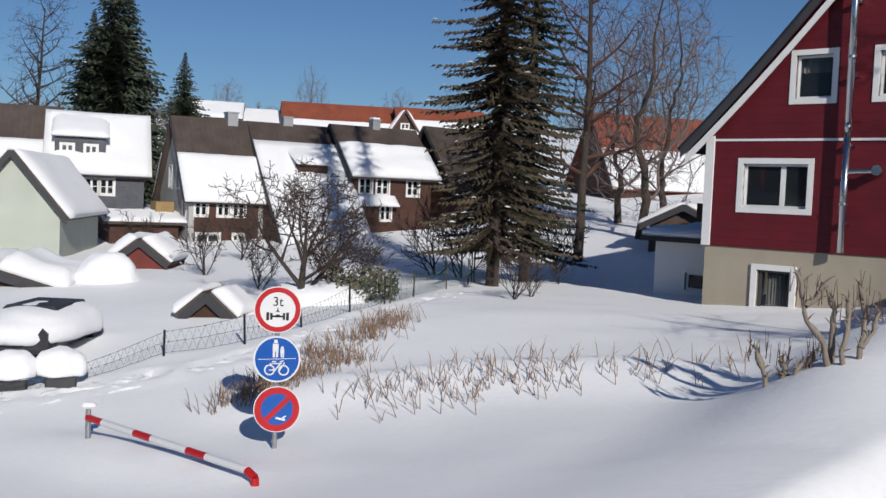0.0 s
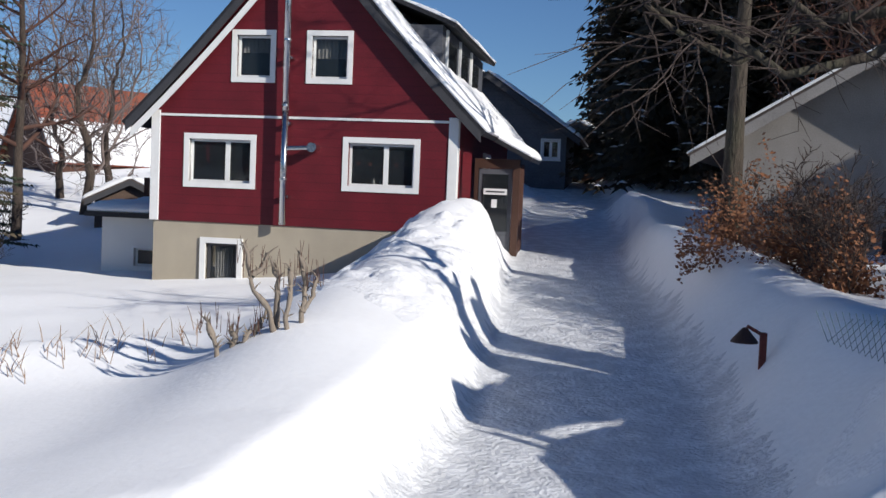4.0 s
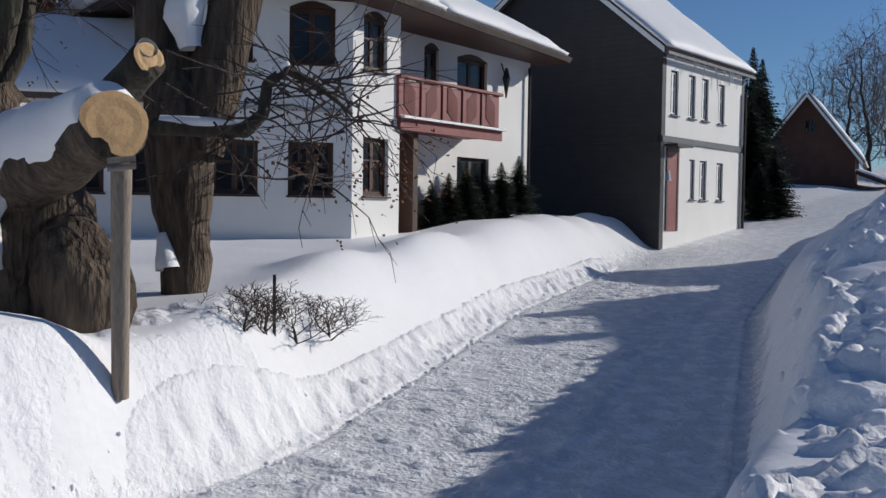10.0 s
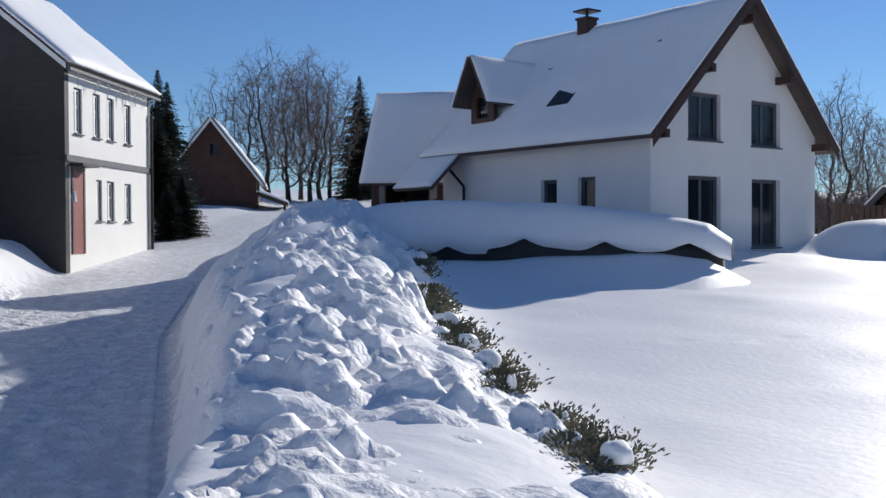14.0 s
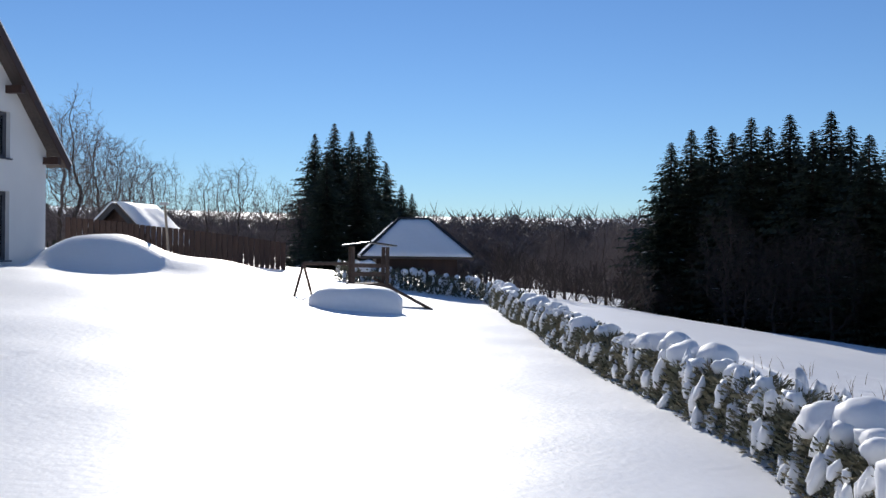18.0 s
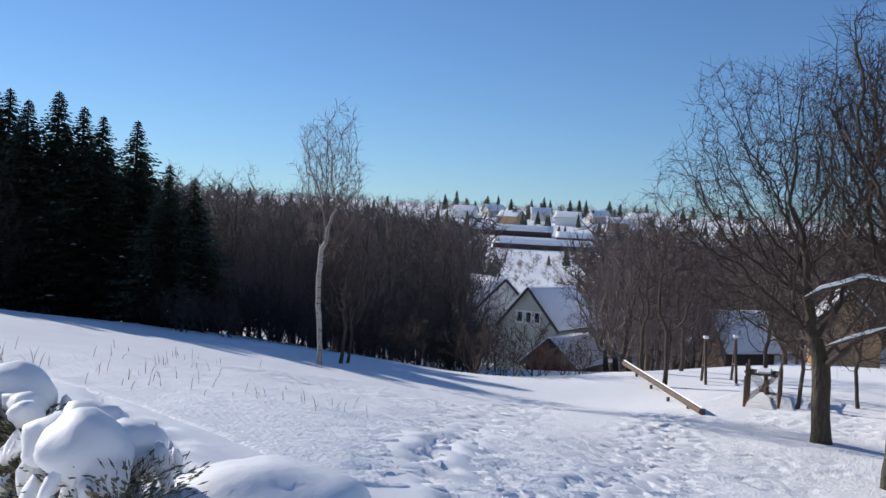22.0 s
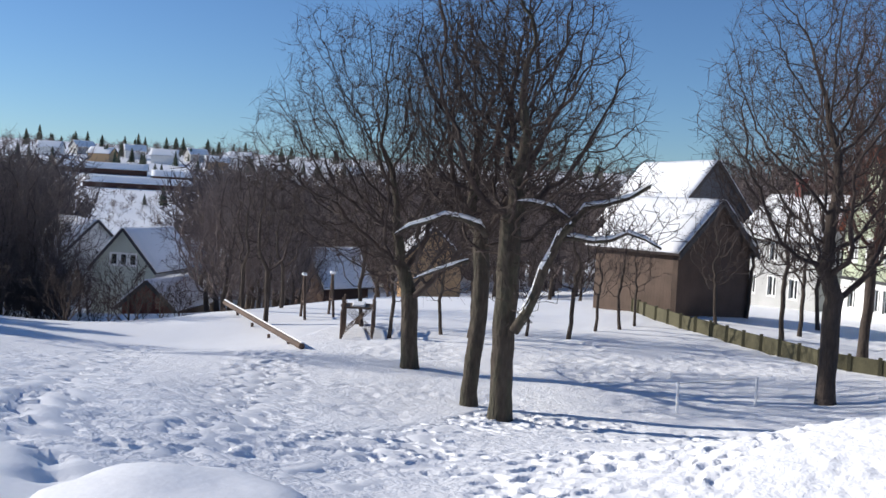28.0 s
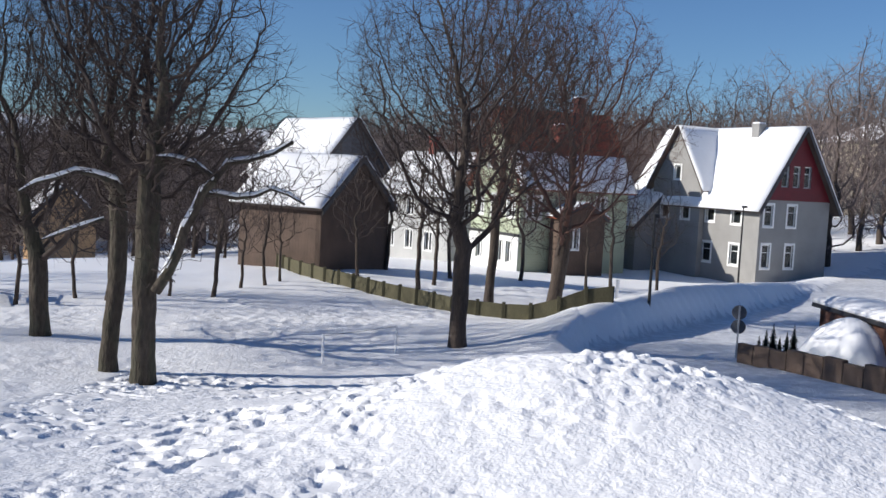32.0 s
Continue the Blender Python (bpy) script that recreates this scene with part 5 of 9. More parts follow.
gable_house("dark_gable_house", house_pose(7.8, 66.0, 0, 150.0), "dark tiled house behind the spruce", 6.0, 7.0, 3.6, 7.4, walls=BROWN_WOOD, roof=ROOF_TILE, snow=0, base=-1.0)
gable_house("snow_roofed_house", house_pose(-9.6, 118.0, 0, 180.0), "pale house on the slope under roof snow", 7.0, 5.0, 10.6, 12.4, walls=WHITE_PLASTER, snow=0.3, base=4.0, holes={"right": [(0.8, 9.6, 0.9, 0.8), (2.6, 9.6, 0.9, 0.8)]}, win={"all": CASING})
gable_house("snow_roofed_house", house_pose(-4.2, 120.0, 0, 180.0), "low pale house on the slope under patchy snow", 7.0, 4.2, 10.2, 12.0, walls=GREY_PLASTER, snow=0.2, base=4.0)
gable_house("brown_roofed_house", house_pose(23.5, 79.0, 0, 172.0), "house with brown tiles above a wide band of roof snow", 8.0, 9.8, 4.6, 10.0, walls=BROWN_WOOD, roof=RED_TILE, snow=0.3, snow_cover=(0.0, 0.52), base=0.0, over=0.4)
garden_hut = gable_house("garden_hut", house_pose(17.4, 45.0, 0.3, 120.0), "weathered garden hut under snow", 3.2, 3.0, 1.9, 2.7, walls=BARN_WOOD, snow=0.25, base=-0.5)

# ---- barn and houses beyond the playing field ----
barn = gable_house("wooden_barn", house_pose(-44.4, -7.2, -2.3, 300.0), "brown boarded barn with a snow-covered roof", 5.2, 5.0, 3.65, 5.85, walls=BARN_WOOD, gables=BARN_WOOD, roof=ROOF_TILE, base=-0.8, snow=0.2, over=0.3)
grey = gable_house("grey_house", house_pose(-59.8, 16.5, -2.6, 330.0), "grey plastered house with a dark red gable and snowy roof", 5.8, 11.5, 5.15, 9.6, walls=HOUSE_GREY, gables=HOUSE_GREY, roof=ROOF_TILE, base=-1.0, snow=0.2, over=0.5,
                   holes={"front": [(0.36, 3.62, 0.68, 1.28), (2.26, 3.62, 0.68, 1.28), (0.36, 1.1, 0.62, 1.4), (2.3, 1.1, 0.66, 1.4), (1.5, 6.0, 0.62, 1.3), (2.44, 6.0, 0.6, 1.3), (3.36, 6.0, 0.6, 1.3)],
                          "left": [(9.22, 1.1, 0.72, 1.25), (6.75, 1.1, 0.8, 1.2), (4.55, 1.2, 0.75, 1.15), (1.8, 1.1, 0.9, 1.25), (9.22, 3.62, 0.74, 1.2), (6.95, 3.65, 0.72, 1.15)]},
                   win={"all": dict(trim=0.12, deep=0.1, mullions=(), bars=(0.66,), sill=False)})
part("gable_cladding", wall_bm(5.9, 4.4, [(1.55, 0.8, 0.62, 1.3), (2.49, 0.8, 0.6, 1.3), (3.41, 0.8, 0.6, 1.3)], 0.05, (0.1, 0.1, 2.95, 4.4)), RED_WOOD, grey, "dark red shingled gable", m=pose(-0.05, -0.056, 5.2))
cross = part("cross_gable", wall_bm(4.6, 9.7, [(0.9, 3.65, 0.75, 1.2), (2.9, 3.65, 0.75, 1.2), (2.0, 6.2, 0.6, 0.9)], 0.4, (6.0, 6.0, 2.3, 9.5)), HOUSE_GREY, grey, "plastered cross gable", m=wall_frames(5.8, 11.5)["left"] @ Matrix.Translation((2.2, -0.45, 0)))
for x0, z0, w0, h0 in ((0.9, 3.65, 0.75, 1.2), (2.9, 3.65, 0.75, 1.2), (2.0, 6.2, 0.6, 0.9)):
    window(cross, pose(0, 0, 0), x0, z0, w0, h0, trim=0.1, deep=0.1, mullions=(), sill=False)
for s in (0, 1):
    xs = -0.4 if s == 0 else 5.0
    slab(cross, "roof", [(xs, -0.3, 5.45), (xs, 2.2, 5.45), (2.3, 3.4, 9.6), (2.3, -0.3, 9.6)], 0.1, ROOF_TILE, cuts=(2, 2))
    slab(cross, "roof_snow", [(xs, -0.3, 5.45), (xs, 2.2, 5.45), (2.3, 3.4, 9.6), (2.3, -0.3, 9.6)], 0.16, SNOW_ROOF, lift=0.105, rough=0.3, seed=61 + s)
chimney(grey, 2.4, 3.0, 7.6, 9.8, 0.6, 0.6, HOUSE_GREY, True)
gable_house("side_wing_house", house_pose(-66.2, 10.2, -2.6, 330.0), "low grey side wing under roof snow", 4.2, 4.0, 3.2, 5.2, walls=HOUSE_GREY, base=-1.0, snow=0.2)
green = gable_house("green_house", house_pose(-65.1, -0.7, -2.6, 60.0), "pale green timber house with white windows and a red tiled roof", 6.0, 8.0, 5.5, 10.0, walls=PALE_GREEN, gables=PALE_GREEN, roof=RED_TILE, base=-1.0, snow=0.14, snow_cover=(0.0, 0.45), over=0.35,
                    holes={"front": [(0.7, 3.3, 0.8, 1.3), (2.6, 3.3, 1.3, 1.3), (4.5, 3.3, 0.8, 1.3), (0.9, 0.5, 0.8, 1.3), (3.6, 0.5, 0.7, 1.3), (4.6, 0.5, 0.7, 1.3), (1.9, 6.3, 0.7, 1.1), (3.4, 6.3, 0.7, 1.1)],
                           "right": [(0.5, 3.3, 0.9, 1.3), (5.6, 3.6, 0.7, 1.1)]}, win={"all": dict(trim=0.12, deep=0.1, mullions=(0.5,), sill=False)})
part("plinth_storey", wall_bm(6.0, 3.3, [(0.9, 1.7, 0.8, 1.3), (3.6, 1.7, 0.7, 1.3), (4.6, 1.7, 0.7, 1.3)], 0.05), WHITE_PLASTER, green, "whitewashed ground floor", m=wall_frames(6.0, 8.0)["front"] @ Matrix.Translation((0, -0.056, -1.2)))
part("string_course", boxes((-0.06, -0.12, 2.14, 6.06, -0.002, 2.3)), DARK_TRIM, green)
chimney(green, 4.7, 3.4, 6.0, 9.0, 1.0, 0.8, RED_BOARD, True)
chimney(green, 2.6, 6.2, 9.2, 11.0, 0.6, 0.6, RED_BOARD, True)
annex = gable_house("brown_annex", house_pose(-59.3, 4.9, -2.6, 330.0), "brown boarded annex beside the green house", 3.0, 1.45, 3.5, 4.3, walls=BARN_WOOD, gables=BARN_WOOD, roof=RED_TILE, base=-1.0, snow=0.15, over=0.25, rake_over=0.12,
                    holes={"front": [(0.5, 1.6, 0.6, 1.2)]}, win={"all": dict(trim=0.1, deep=0.1, sill=False)})
pale_row = gable_house("white_row_house", house_pose(-67.6, -2.2, -2.6, 318.0), "pale grey house with dark windows behind the barn", 6.0, 8.0, 4.4, 7.5, walls=GREY_PLASTER, roof=ROOF_TILE, base=-1.0, snow=0.2, over=0.4, snow_cover=(0.0, 0.9),
                       holes={"left": [(1.0, 2.7, 0.8, 1.2), (3.2, 2.7, 0.8, 1.2), (5.4, 2.7, 0.8, 1.2), (1.0, 0.3, 0.8, 1.3), (3.2, 0.3, 0.8, 1.3), (5.4, 0.3, 0.8, 1.3)],
                              "front": [(1.4, 2.7, 0.8, 1.2), (4.0, 2.7, 0.8, 1.2)]}, win={"all": dict(trim=0.08, deep=0.1, sill=False)})
chimney(pale_row, 2.4, 5.0, 6.6, 8.3, 0.55, 0.55, RED_BOARD, True)
gable_house("slate_roofed_house", house_pose(-75.0, -13.0, -2.6, 318.0), "tall house with a slate gable and snowy roof", 7.5, 10.0, 5.0, 9.6, walls=GREY_SLATE, gables=GREY_SLATE, roof=ROOF_TILE, base=-1.0, snow=0.2, over=0.4)
gable_house("stone_school", house_pose(-104.0, 40.0, 3.0, 350.0), "large stone building behind bare trees", 16.0, 12.0, 6.0, 9.0, walls=BEIGE_PLASTER, gables=BEIGE_PLASTER, roof=ROOF_TILE, base=-3.0, snow=0.25,
                        holes={"front": [(1.0 + 2.4 * k, 1.5, 1.2, 3.2) for k in range(6)]}, win={"all": dict(trim=0.1, bars=(0.5,), sill=False)})

# ---- houses in the valley ----
VAL = dict(over=0.35, snow=0.25, base=-3.0)
x, y = polar(228.0, 95)
val_z = ground_z(x, y)
gable_house("valley_house", house_pose(x, y, val_z, 345.0), "grey gabled house with white windows under smooth roof snow", 5.8, 10.0, -4.5 - val_z, -1.1 - val_z, walls=GREY_PLASTER, gables=GREEN_PLASTER, holes={"front": [(1.7, -4.3 - val_z, 0.6, 1.0), (2.6, -4.3 - val_z, 0.6, 1.0), (3.5, -4.3 - val_z, 0.6, 1.0)]}, win={"all": dict(trim=0.12, deep=0.06, mullions=(), sill=False)}, **VAL)
gable_house("valley_shed", house_pose(*polar(229.6, 70), -6.4, 345.0), "low shed with a dark red gable under roof snow", 3.6, 6.0, 1.3, 2.9, walls=DARK_WOOD, gables=RED_BOARD, **VAL)
gable_house("valley_house", house_pose(-76, -55.0, -9.5, 322.0), "house under smooth blue-shaded roof snow", 7.0, 9.0, 4.6, 7.6, walls=WHITE_PLASTER, **VAL)
gable_house("valley_house", house_pose(-78, -75.0, -10.0, 300.0), "white house under smooth roof snow", 8.0, 12.0, 5.0, 9.0, walls=WHITE_PLASTER, gables=WHITE_PLASTER, **VAL)
gable_house("valley_hut", house_pose(-73.0, -44.0, -6.0, 20.0), "garden hut with a bright snow roof", 4.0, 5.0, 1.6, 4.4, walls=DARK_WOOD, **VAL)
gable_house("ochre_house", house_pose(-78.0, -36.0, -5.5, 330.0), "ochre plastered house under roof snow", 5.0, 6.0, 3.4, 6.0, walls=ORANGE_WALL, gables=ORANGE_WALL, **VAL)


# ---- long roofs and houses on the hill across the valley ----
def far_spot(az, el, r0=150.0):
    """The place on the ground at a bearing and an angle from the eye, beyond r0."""
    r = np.concatenate([np.arange(r0, 400, 2.0), np.arange(400, 1500, 5.0)])
    a = radians(az)
    x, y = r * math.sin(a), r * math.cos(a)
    e = np.degrees(np.arctan2(ground_parts(x, y)[0] - EYE[2], r))
    k = int(np.argmax(e >= el)) if (e >= el).any() else len(r) - 1
    return float(x[k]), float(y[k]), float(r[k])


def hill_house(az, el, w, d, eave, ridge, heading, label, walls=WHITE_PLASTER, name="hill_house", roof=ROOF_TILE):
    x, y, r = far_spot(az, el)
    s = r / 450.0
    ax_ = gable_house(name, house_pose(x, y, ground_z(x, y), heading), label, w * s, d * s, eave * s, ridge * s, walls=walls, gables=walls, roof=roof, snow=0.3, over=0.5 * s, base=-3.0,
                      group="houses on the far hill", holes={"front": [(w * s * 0.2, eave * s * 0.3, w * s * 0.18, eave * s * 0.35), (w * s * 0.6, eave * s * 0.3, w * s * 0.18, eave * s * 0.35)]}, win={"all": dict(trim=0.0, deep=0.1, mullions=(), sill=False)})
    return ax_


LONG = "long low building with a snow-covered roof on the hill"
for az, az2, el in ((226.0, 230.7, 0.55), (230.95, 234.4, 0.30), (227.4, 234.2, -0.15)):
    x, y, r = far_spot(az, el)
    gable_house("long_building", house_pose(x, y, ground_z(x, y), 52.0), LONG, r * 0.016, r * radians(az2 - az), r * 0.0035, r * 0.009, walls=BROWN_WOOD, gables=WHITE_PLASTER, roof=ROOF_TILE, snow=0.4, over=0.6, base=-3.0, group="long buildings on the hill")
for k, (az, el, w, hd) in enumerate(((225.2, 1.35, 8, 60), (226.6, 1.5, 7, 20), (228.0, 1.2, 8, 75), (229.4, 1.45, 7, 45), (231.0, 1.3, 9, 60), (232.6, 1.45, 7, 30), (233.8, 1.1, 8, 55), (235.2, 1.4, 8, 70), (241.0, 0.9, 9, 40), (243.5, 1.1, 9, 60), (246.0, 0.8, 9, 50), (256.5, 0.6, 9, 60), (259.0, 0.9, 9, 30))):
    hill_house(az, el, w, w * 1.2, 2.8, 5.4, hd, "small snow-roofed house on the hill across the valley", (WHITE_PLASTER, GREY_PLASTER, ORANGE_WALL, WHITE_PLASTER)[k % 4])
for az, r, hd, w, d_ in ((231.4, 108, 345, 6, 11), (226.4, 112, 350, 6, 12), (230.0, 130, 340, 7, 18), (234.6, 92, 345, 6, 9)):
    x, y = polar(az, r)
    gable_house("valley_house", house_pose(x, y, ground_z(x, y) - 0.3, hd), "valley house under smooth blue-shaded roof snow", w, d_, 3.4, 6.8, walls=GREY_SLATE, gables=GREY_PLASTER, group="valley houses", **VAL)


# ---- things along the street and in the gardens ----
def disc(bm, r, y0, y1, n=40, cx=0.0, cz=0.0):
    """A round plate in the x-z plane, between y0 and y1."""
    m = Matrix.Translation((cx, (y0 + y1) / 2, cz)) @ Matrix.Rotation(radians(90), 4, "X")
    bmesh.ops.create_cone(bm, cap_ends=True, segments=n, radius1=r, radius2=r, depth=abs(y1 - y0), matrix=m)
    return bm


def ring(bm, r0, r1, y0, y1, n=40, cx=0.0, cz=0.0):
    vs = []
    for k in range(n):
        a = 2 * math.pi * k / n
        c, s = math.cos(a), math.sin(a)
        vs.append([bm.verts.new((cx + r * c, y, cz + r * s)) for r, y in ((r0, y0), (r1, y0), (r1, y1), (r0, y1))])
    for k in range(n):
        a, b = vs[k], vs[(k + 1) % n]
        for j in range(4):
            bm.faces.new((a[j], b[j], b[(j + 1) % 4], a[(j + 1) % 4]))
    bmesh.ops.recalc_face_normals(bm, faces=bm.faces[:])
    return bm


def bars(*rows):
    """Flat bars in the sign's plane: x, z, length, width, angle."""
    bm = bmesh.new()
    for x, z, ln, w, a in rows:
        q = bmesh.ops.create_cube(bm, size=1, matrix=Matrix.Translation((x, -0.012, z)) @ Matrix.Rotation(radians(-a), 4, "Y") @ Matrix.Diagonal((ln, 0.004, w, 1)))
    return bm


def text_mesh(s, size):
    cu = bpy.data.curves.new("text", "FONT")
    cu.body, cu.size, cu.align_x, cu.align_y, cu.extrude = s, size, "CENTER", "CENTER", 0.002
    ob = bpy.data.objects.new("text", cu)
    scene.collection.objects.link(ob)
    me = bpy.data.meshes.new_from_object(ob.evaluated_get(bpy.context.evaluated_depsgraph_get()))
    bpy.data.objects.remove(ob)
    me.transform(Matrix.Rotation(radians(90), 4, "X"))
    return me


# three round traffic signs on one post
SX, SY = 0.03, 12.85
signs = thing("sign_post", pose(SX, SY, 0), "grey steel post with three round traffic signs in deep snow", "traffic sign")
part("post", rods(((0.02, 0.05, -1.2), (0.0, 0.05, 1.78), 0.03), sides=12), GALV, signs)
for k, cz in enumerate((1.47, 0.83, 0.18)):
    m = pose((0.0, 0.01, 0.03)[k], -0.01, cz, 0, 0, (2, -4, 3)[k])
    plate = part("sign_plate", disc(bmesh.new(), 0.30, -0.006, 0.006), SIGN_WHITE, signs, ("round white sign with a red rim and an axle symbol", "round blue sign with white symbols", "round blue sign with a red rim and diagonal bar")[k], m=m)
    part("clamp", boxes((-0.06, 0.008, -0.1, 0.06, 0.09, -0.07), (-0.06, 0.008, 0.07, 0.06, 0.09, 0.1)), GALV, plate)
    if k == 0:
        part("rim", ring(bmesh.new(), 0.225, 0.288, -0.010, -0.0065), SIGN_RED, plate)
        part("writing", text_mesh("3t", 0.17), SIGN_BLACK, plate, m=pose(0, -0.011, 0.10))
        part("axle_symbol", bars((-0.125, -0.085, 0.035, 0.10, 0), (-0.08, -0.085, 0.03, 0.085, 0), (0.125, -0.085, 0.035, 0.10, 0), (0.08, -0.085, 0.03, 0.085, 0), (0, -0.085, 0.18, 0.022, 0), (0, -0.08, 0.05, 0.035, 0), (0, 0.0, 0.012, 0.05, 0), (-0.012, -0.02, 0.03, 0.01, 45), (0.012, -0.02, 0.03, 0.01, -45)), SIGN_BLACK, plate)
    elif k == 1:
        part("blue_field", disc(bmesh.new(), 0.278, -0.009, -0.0065), SIGN_BLUE, plate)
        part("pictogram", bars((-0.02, 0.23, 0.045, 0.045, 0), (-0.02, 0.15, 0.075, 0.10, 0), (-0.04, 0.07, 0.028, 0.09, 0), (0.0, 0.07, 0.028, 0.09, 0), (0.065, 0.15, 0.035, 0.035, 0), (0.065, 0.10, 0.05, 0.06, 0), (0.055, 0.05, 0.018, 0.05, 0), (0.078, 0.05, 0.018, 0.05, 0), (0.0, 0.005, 0.48, 0.008, 3)), SIGN_WHITE, plate)
        bm = ring(bmesh.new(), 0.052, 0.07, -0.014, -0.010, 28, -0.09, -0.14)
        ring(bm, 0.052, 0.07, -0.014, -0.010, 28, 0.09, -0.14)
        part("wheel_symbol", bm, SIGN_WHITE, plate)
        part("frame_symbol", bars((-0.05, -0.10, 0.12, 0.016, -55), (0.02, -0.09, 0.13, 0.016, 50), (0.0, -0.055, 0.12, 0.014, 0), (0.07, -0.09, 0.12, 0.016, 60), (-0.05, -0.14, 0.09, 0.014, 0), (-0.035, -0.03, 0.05, 0.016, 0), (0.06, -0.025, 0.05, 0.016, 20)), SIGN_WHITE, plate)
    else:
        part("blue_field", disc(bmesh.new(), 0.22, -0.009, -0.0065), SIGN_BLUE, plate)
        part("rim", ring(bmesh.new(), 0.205, 0.288, -0.013, -0.0095), SIGN_RED, plate)
        part("diagonal_bar", bars((0, 0, 0.44, 0.065, 45)), SIGN_RED, plate)
        part("arrow_symbol", bars((0.045, -0.125, 0.12, 0.028, -14), (0.095, -0.10, 0.05, 0.02, 30), (0.095, -0.125, 0.05, 0.02, -58)), SIGN_WHITE, plate)

# red and white barrier rail
gate = thing("barrier_rail", pose(-2.35, 13.3, -0.05), "red and white striped steel barrier rail in deep snow", "barrier")
L = Vector((2.1, -2.4, -0.02))
d = L.normalized()
for k in range(9):
    a, b = d * (L.length * k / 9), d * (L.length * (k + 1) / 9)
    part("band", rods((a, b, 0.045), sides=12), SIGN_RED if k % 3 == 0 else SIGN_WHITE, gate)
part("bent_end", rods((L, L + Vector((0.09, -0.09, -0.06)), 0.047), (L + Vector((0.09, -0.09, -0.06)), L + Vector((0.10, -0.10, -0.2)), 0.047), sides=12), SIGN_RED, gate)
part("rail_post", rods(((0, 0.02, -0.8), (0, 0.02, 0.12), 0.035), sides=10), GALV, gate)
part("snow_cap", boxes((-0.08, -0.06, 0.122, 0.1, 0.1, 0.2), bevel=0.03), SNOW_ROOF, gate)


def wire_fence(name, pts, label, post=IRON, height=0.75, wires=4, mesh_step=0.0, lean=0.0):
    """Posts in the snow with wires between them."""
    f = thing(name, pose(0, 0, 0), label, "fence")
    tops = []
    frng = random.Random(len(pts))
    for x, y, *h in pts:
        hh = h[0] if h else height
        z = ground_z(x, y)
        dx, dy = frng.uniform(-lean, lean), frng.uniform(-lean, lean)
        part("post", rods(((x, y, z - 0.4), (x + dx, y + dy, z + hh), 0.022), sides=8), post, f)
        tops.append((Vector((x, y, z)), Vector((x + dx, y + dy, z + hh))))
    for (a0, a1), (b0, b1) in zip(tops, tops[1:]):
        for k in range(wires):
            t = 0.12 + 0.8 * k / max(wires - 1, 1)
            p, q = a0.lerp(a1, t), b0.lerp(b1, t)
            mid = (p + q) / 2 - Vector((0, 0, 0.03))
            part("wire", rods((p, mid, 0.004), (mid, q, 0.004), sides=4), IRON, f)
        if mesh_step:
            n = int((b0 - a0).length / mesh_step)
            bm = bmesh.new()
            for k in range(n):
                for s in (0, 1):
                    u, v = k / n, (k + 1) / n
                    p = (a0.lerp(b0, u)).lerp(a1.lerp(b1, u), 0.1 if s else 0.9)
                    q = (a0.lerp(b0, v)).lerp(a1.lerp(b1, v), 0.9 if s else 0.1)
                    rod(bm, p, q, 0.003, sides=3)
            part("netting", bm, GREEN_POST, f)["kind"] = "stuff"
    return f


wire_fence("wire_fence", [(-5.2, 16.2, 0.3), (-3.6, 17.4, 0.28), (-2.05, 19.2, 0.5), (-0.55, 19.6, 0.6), (0.57, 21.0, 0.4), (1.69, 22.6, 0.65), (2.61, 23.9, 0.7)], "sagging wire fence with thin dark posts in deep snow", wires=3, lean=0.05, mesh_step=0.15)
wire_fence("garden_fence", [(2.73, 23.85, 0.75), (3.6, 26.0, 0.75), (5.05, 29.4, 0.8), (6.0, 30.9, 0.85), (7.7, 34.2, 0.9)], "green netting fence with square posts along the garden", post=FENCE_WOOD, wires=2, mesh_step=0.12)
arch = thing("garden_arch", on_ground(6.8, 32.2), "white wire garden arch with a cap of snow", "garden arch")
for dx in (-0.35, 0.35):
    part("upright", rods(((dx, 0, -0.3), (dx, 0, 1.9), 0.025), ((dx, 0.4, -0.3), (dx, 0.4, 1.9), 0.02)), GREEN_POST, arch)
part("bow", rods(((-0.35, 0, 1.9), (0, 0, 2.2), 0.02), ((0, 0, 2.2), (0.35, 0, 1.9), 0.02)), GREEN_POST, arch)
part("snow_cap", boxes((-0.3, -0.08, 2.12, 0.34, 0.3, 2.28), bevel=0.05), SNOW_ROOF, arch)

# garden lamp of rusty red steel
lx, ly = 11.55, 7.02
lamp = thing("garden_lamp", pose(lx, ly, ground_z(lx, ly), 0, 0, -52) @ Matrix.Diagonal((1.25, 1.25, 1.25, 1)), "rusty red garden lamp half sunk in snow", "garden lamp")
part("post", boxes((-0.035, -0.035, -0.4, 0.035, 0.035, 0.34), bevel=0.006), RED_BOARD, lamp)
part("arm", rods(((0, 0, 0.31), (-0.17, 0, 0.40), 0.018)), RED_BOARD, lamp)
part("shade", rods(((-0.19, 0, 0.24), (-0.19, 0, 0.38), 0.14, 0.025), ((-0.19, 0, 0.225), (-0.19, 0, 0.24), 0.14, 0.14), sides=20), DARK_WOOD, lamp, "dark conical shade")
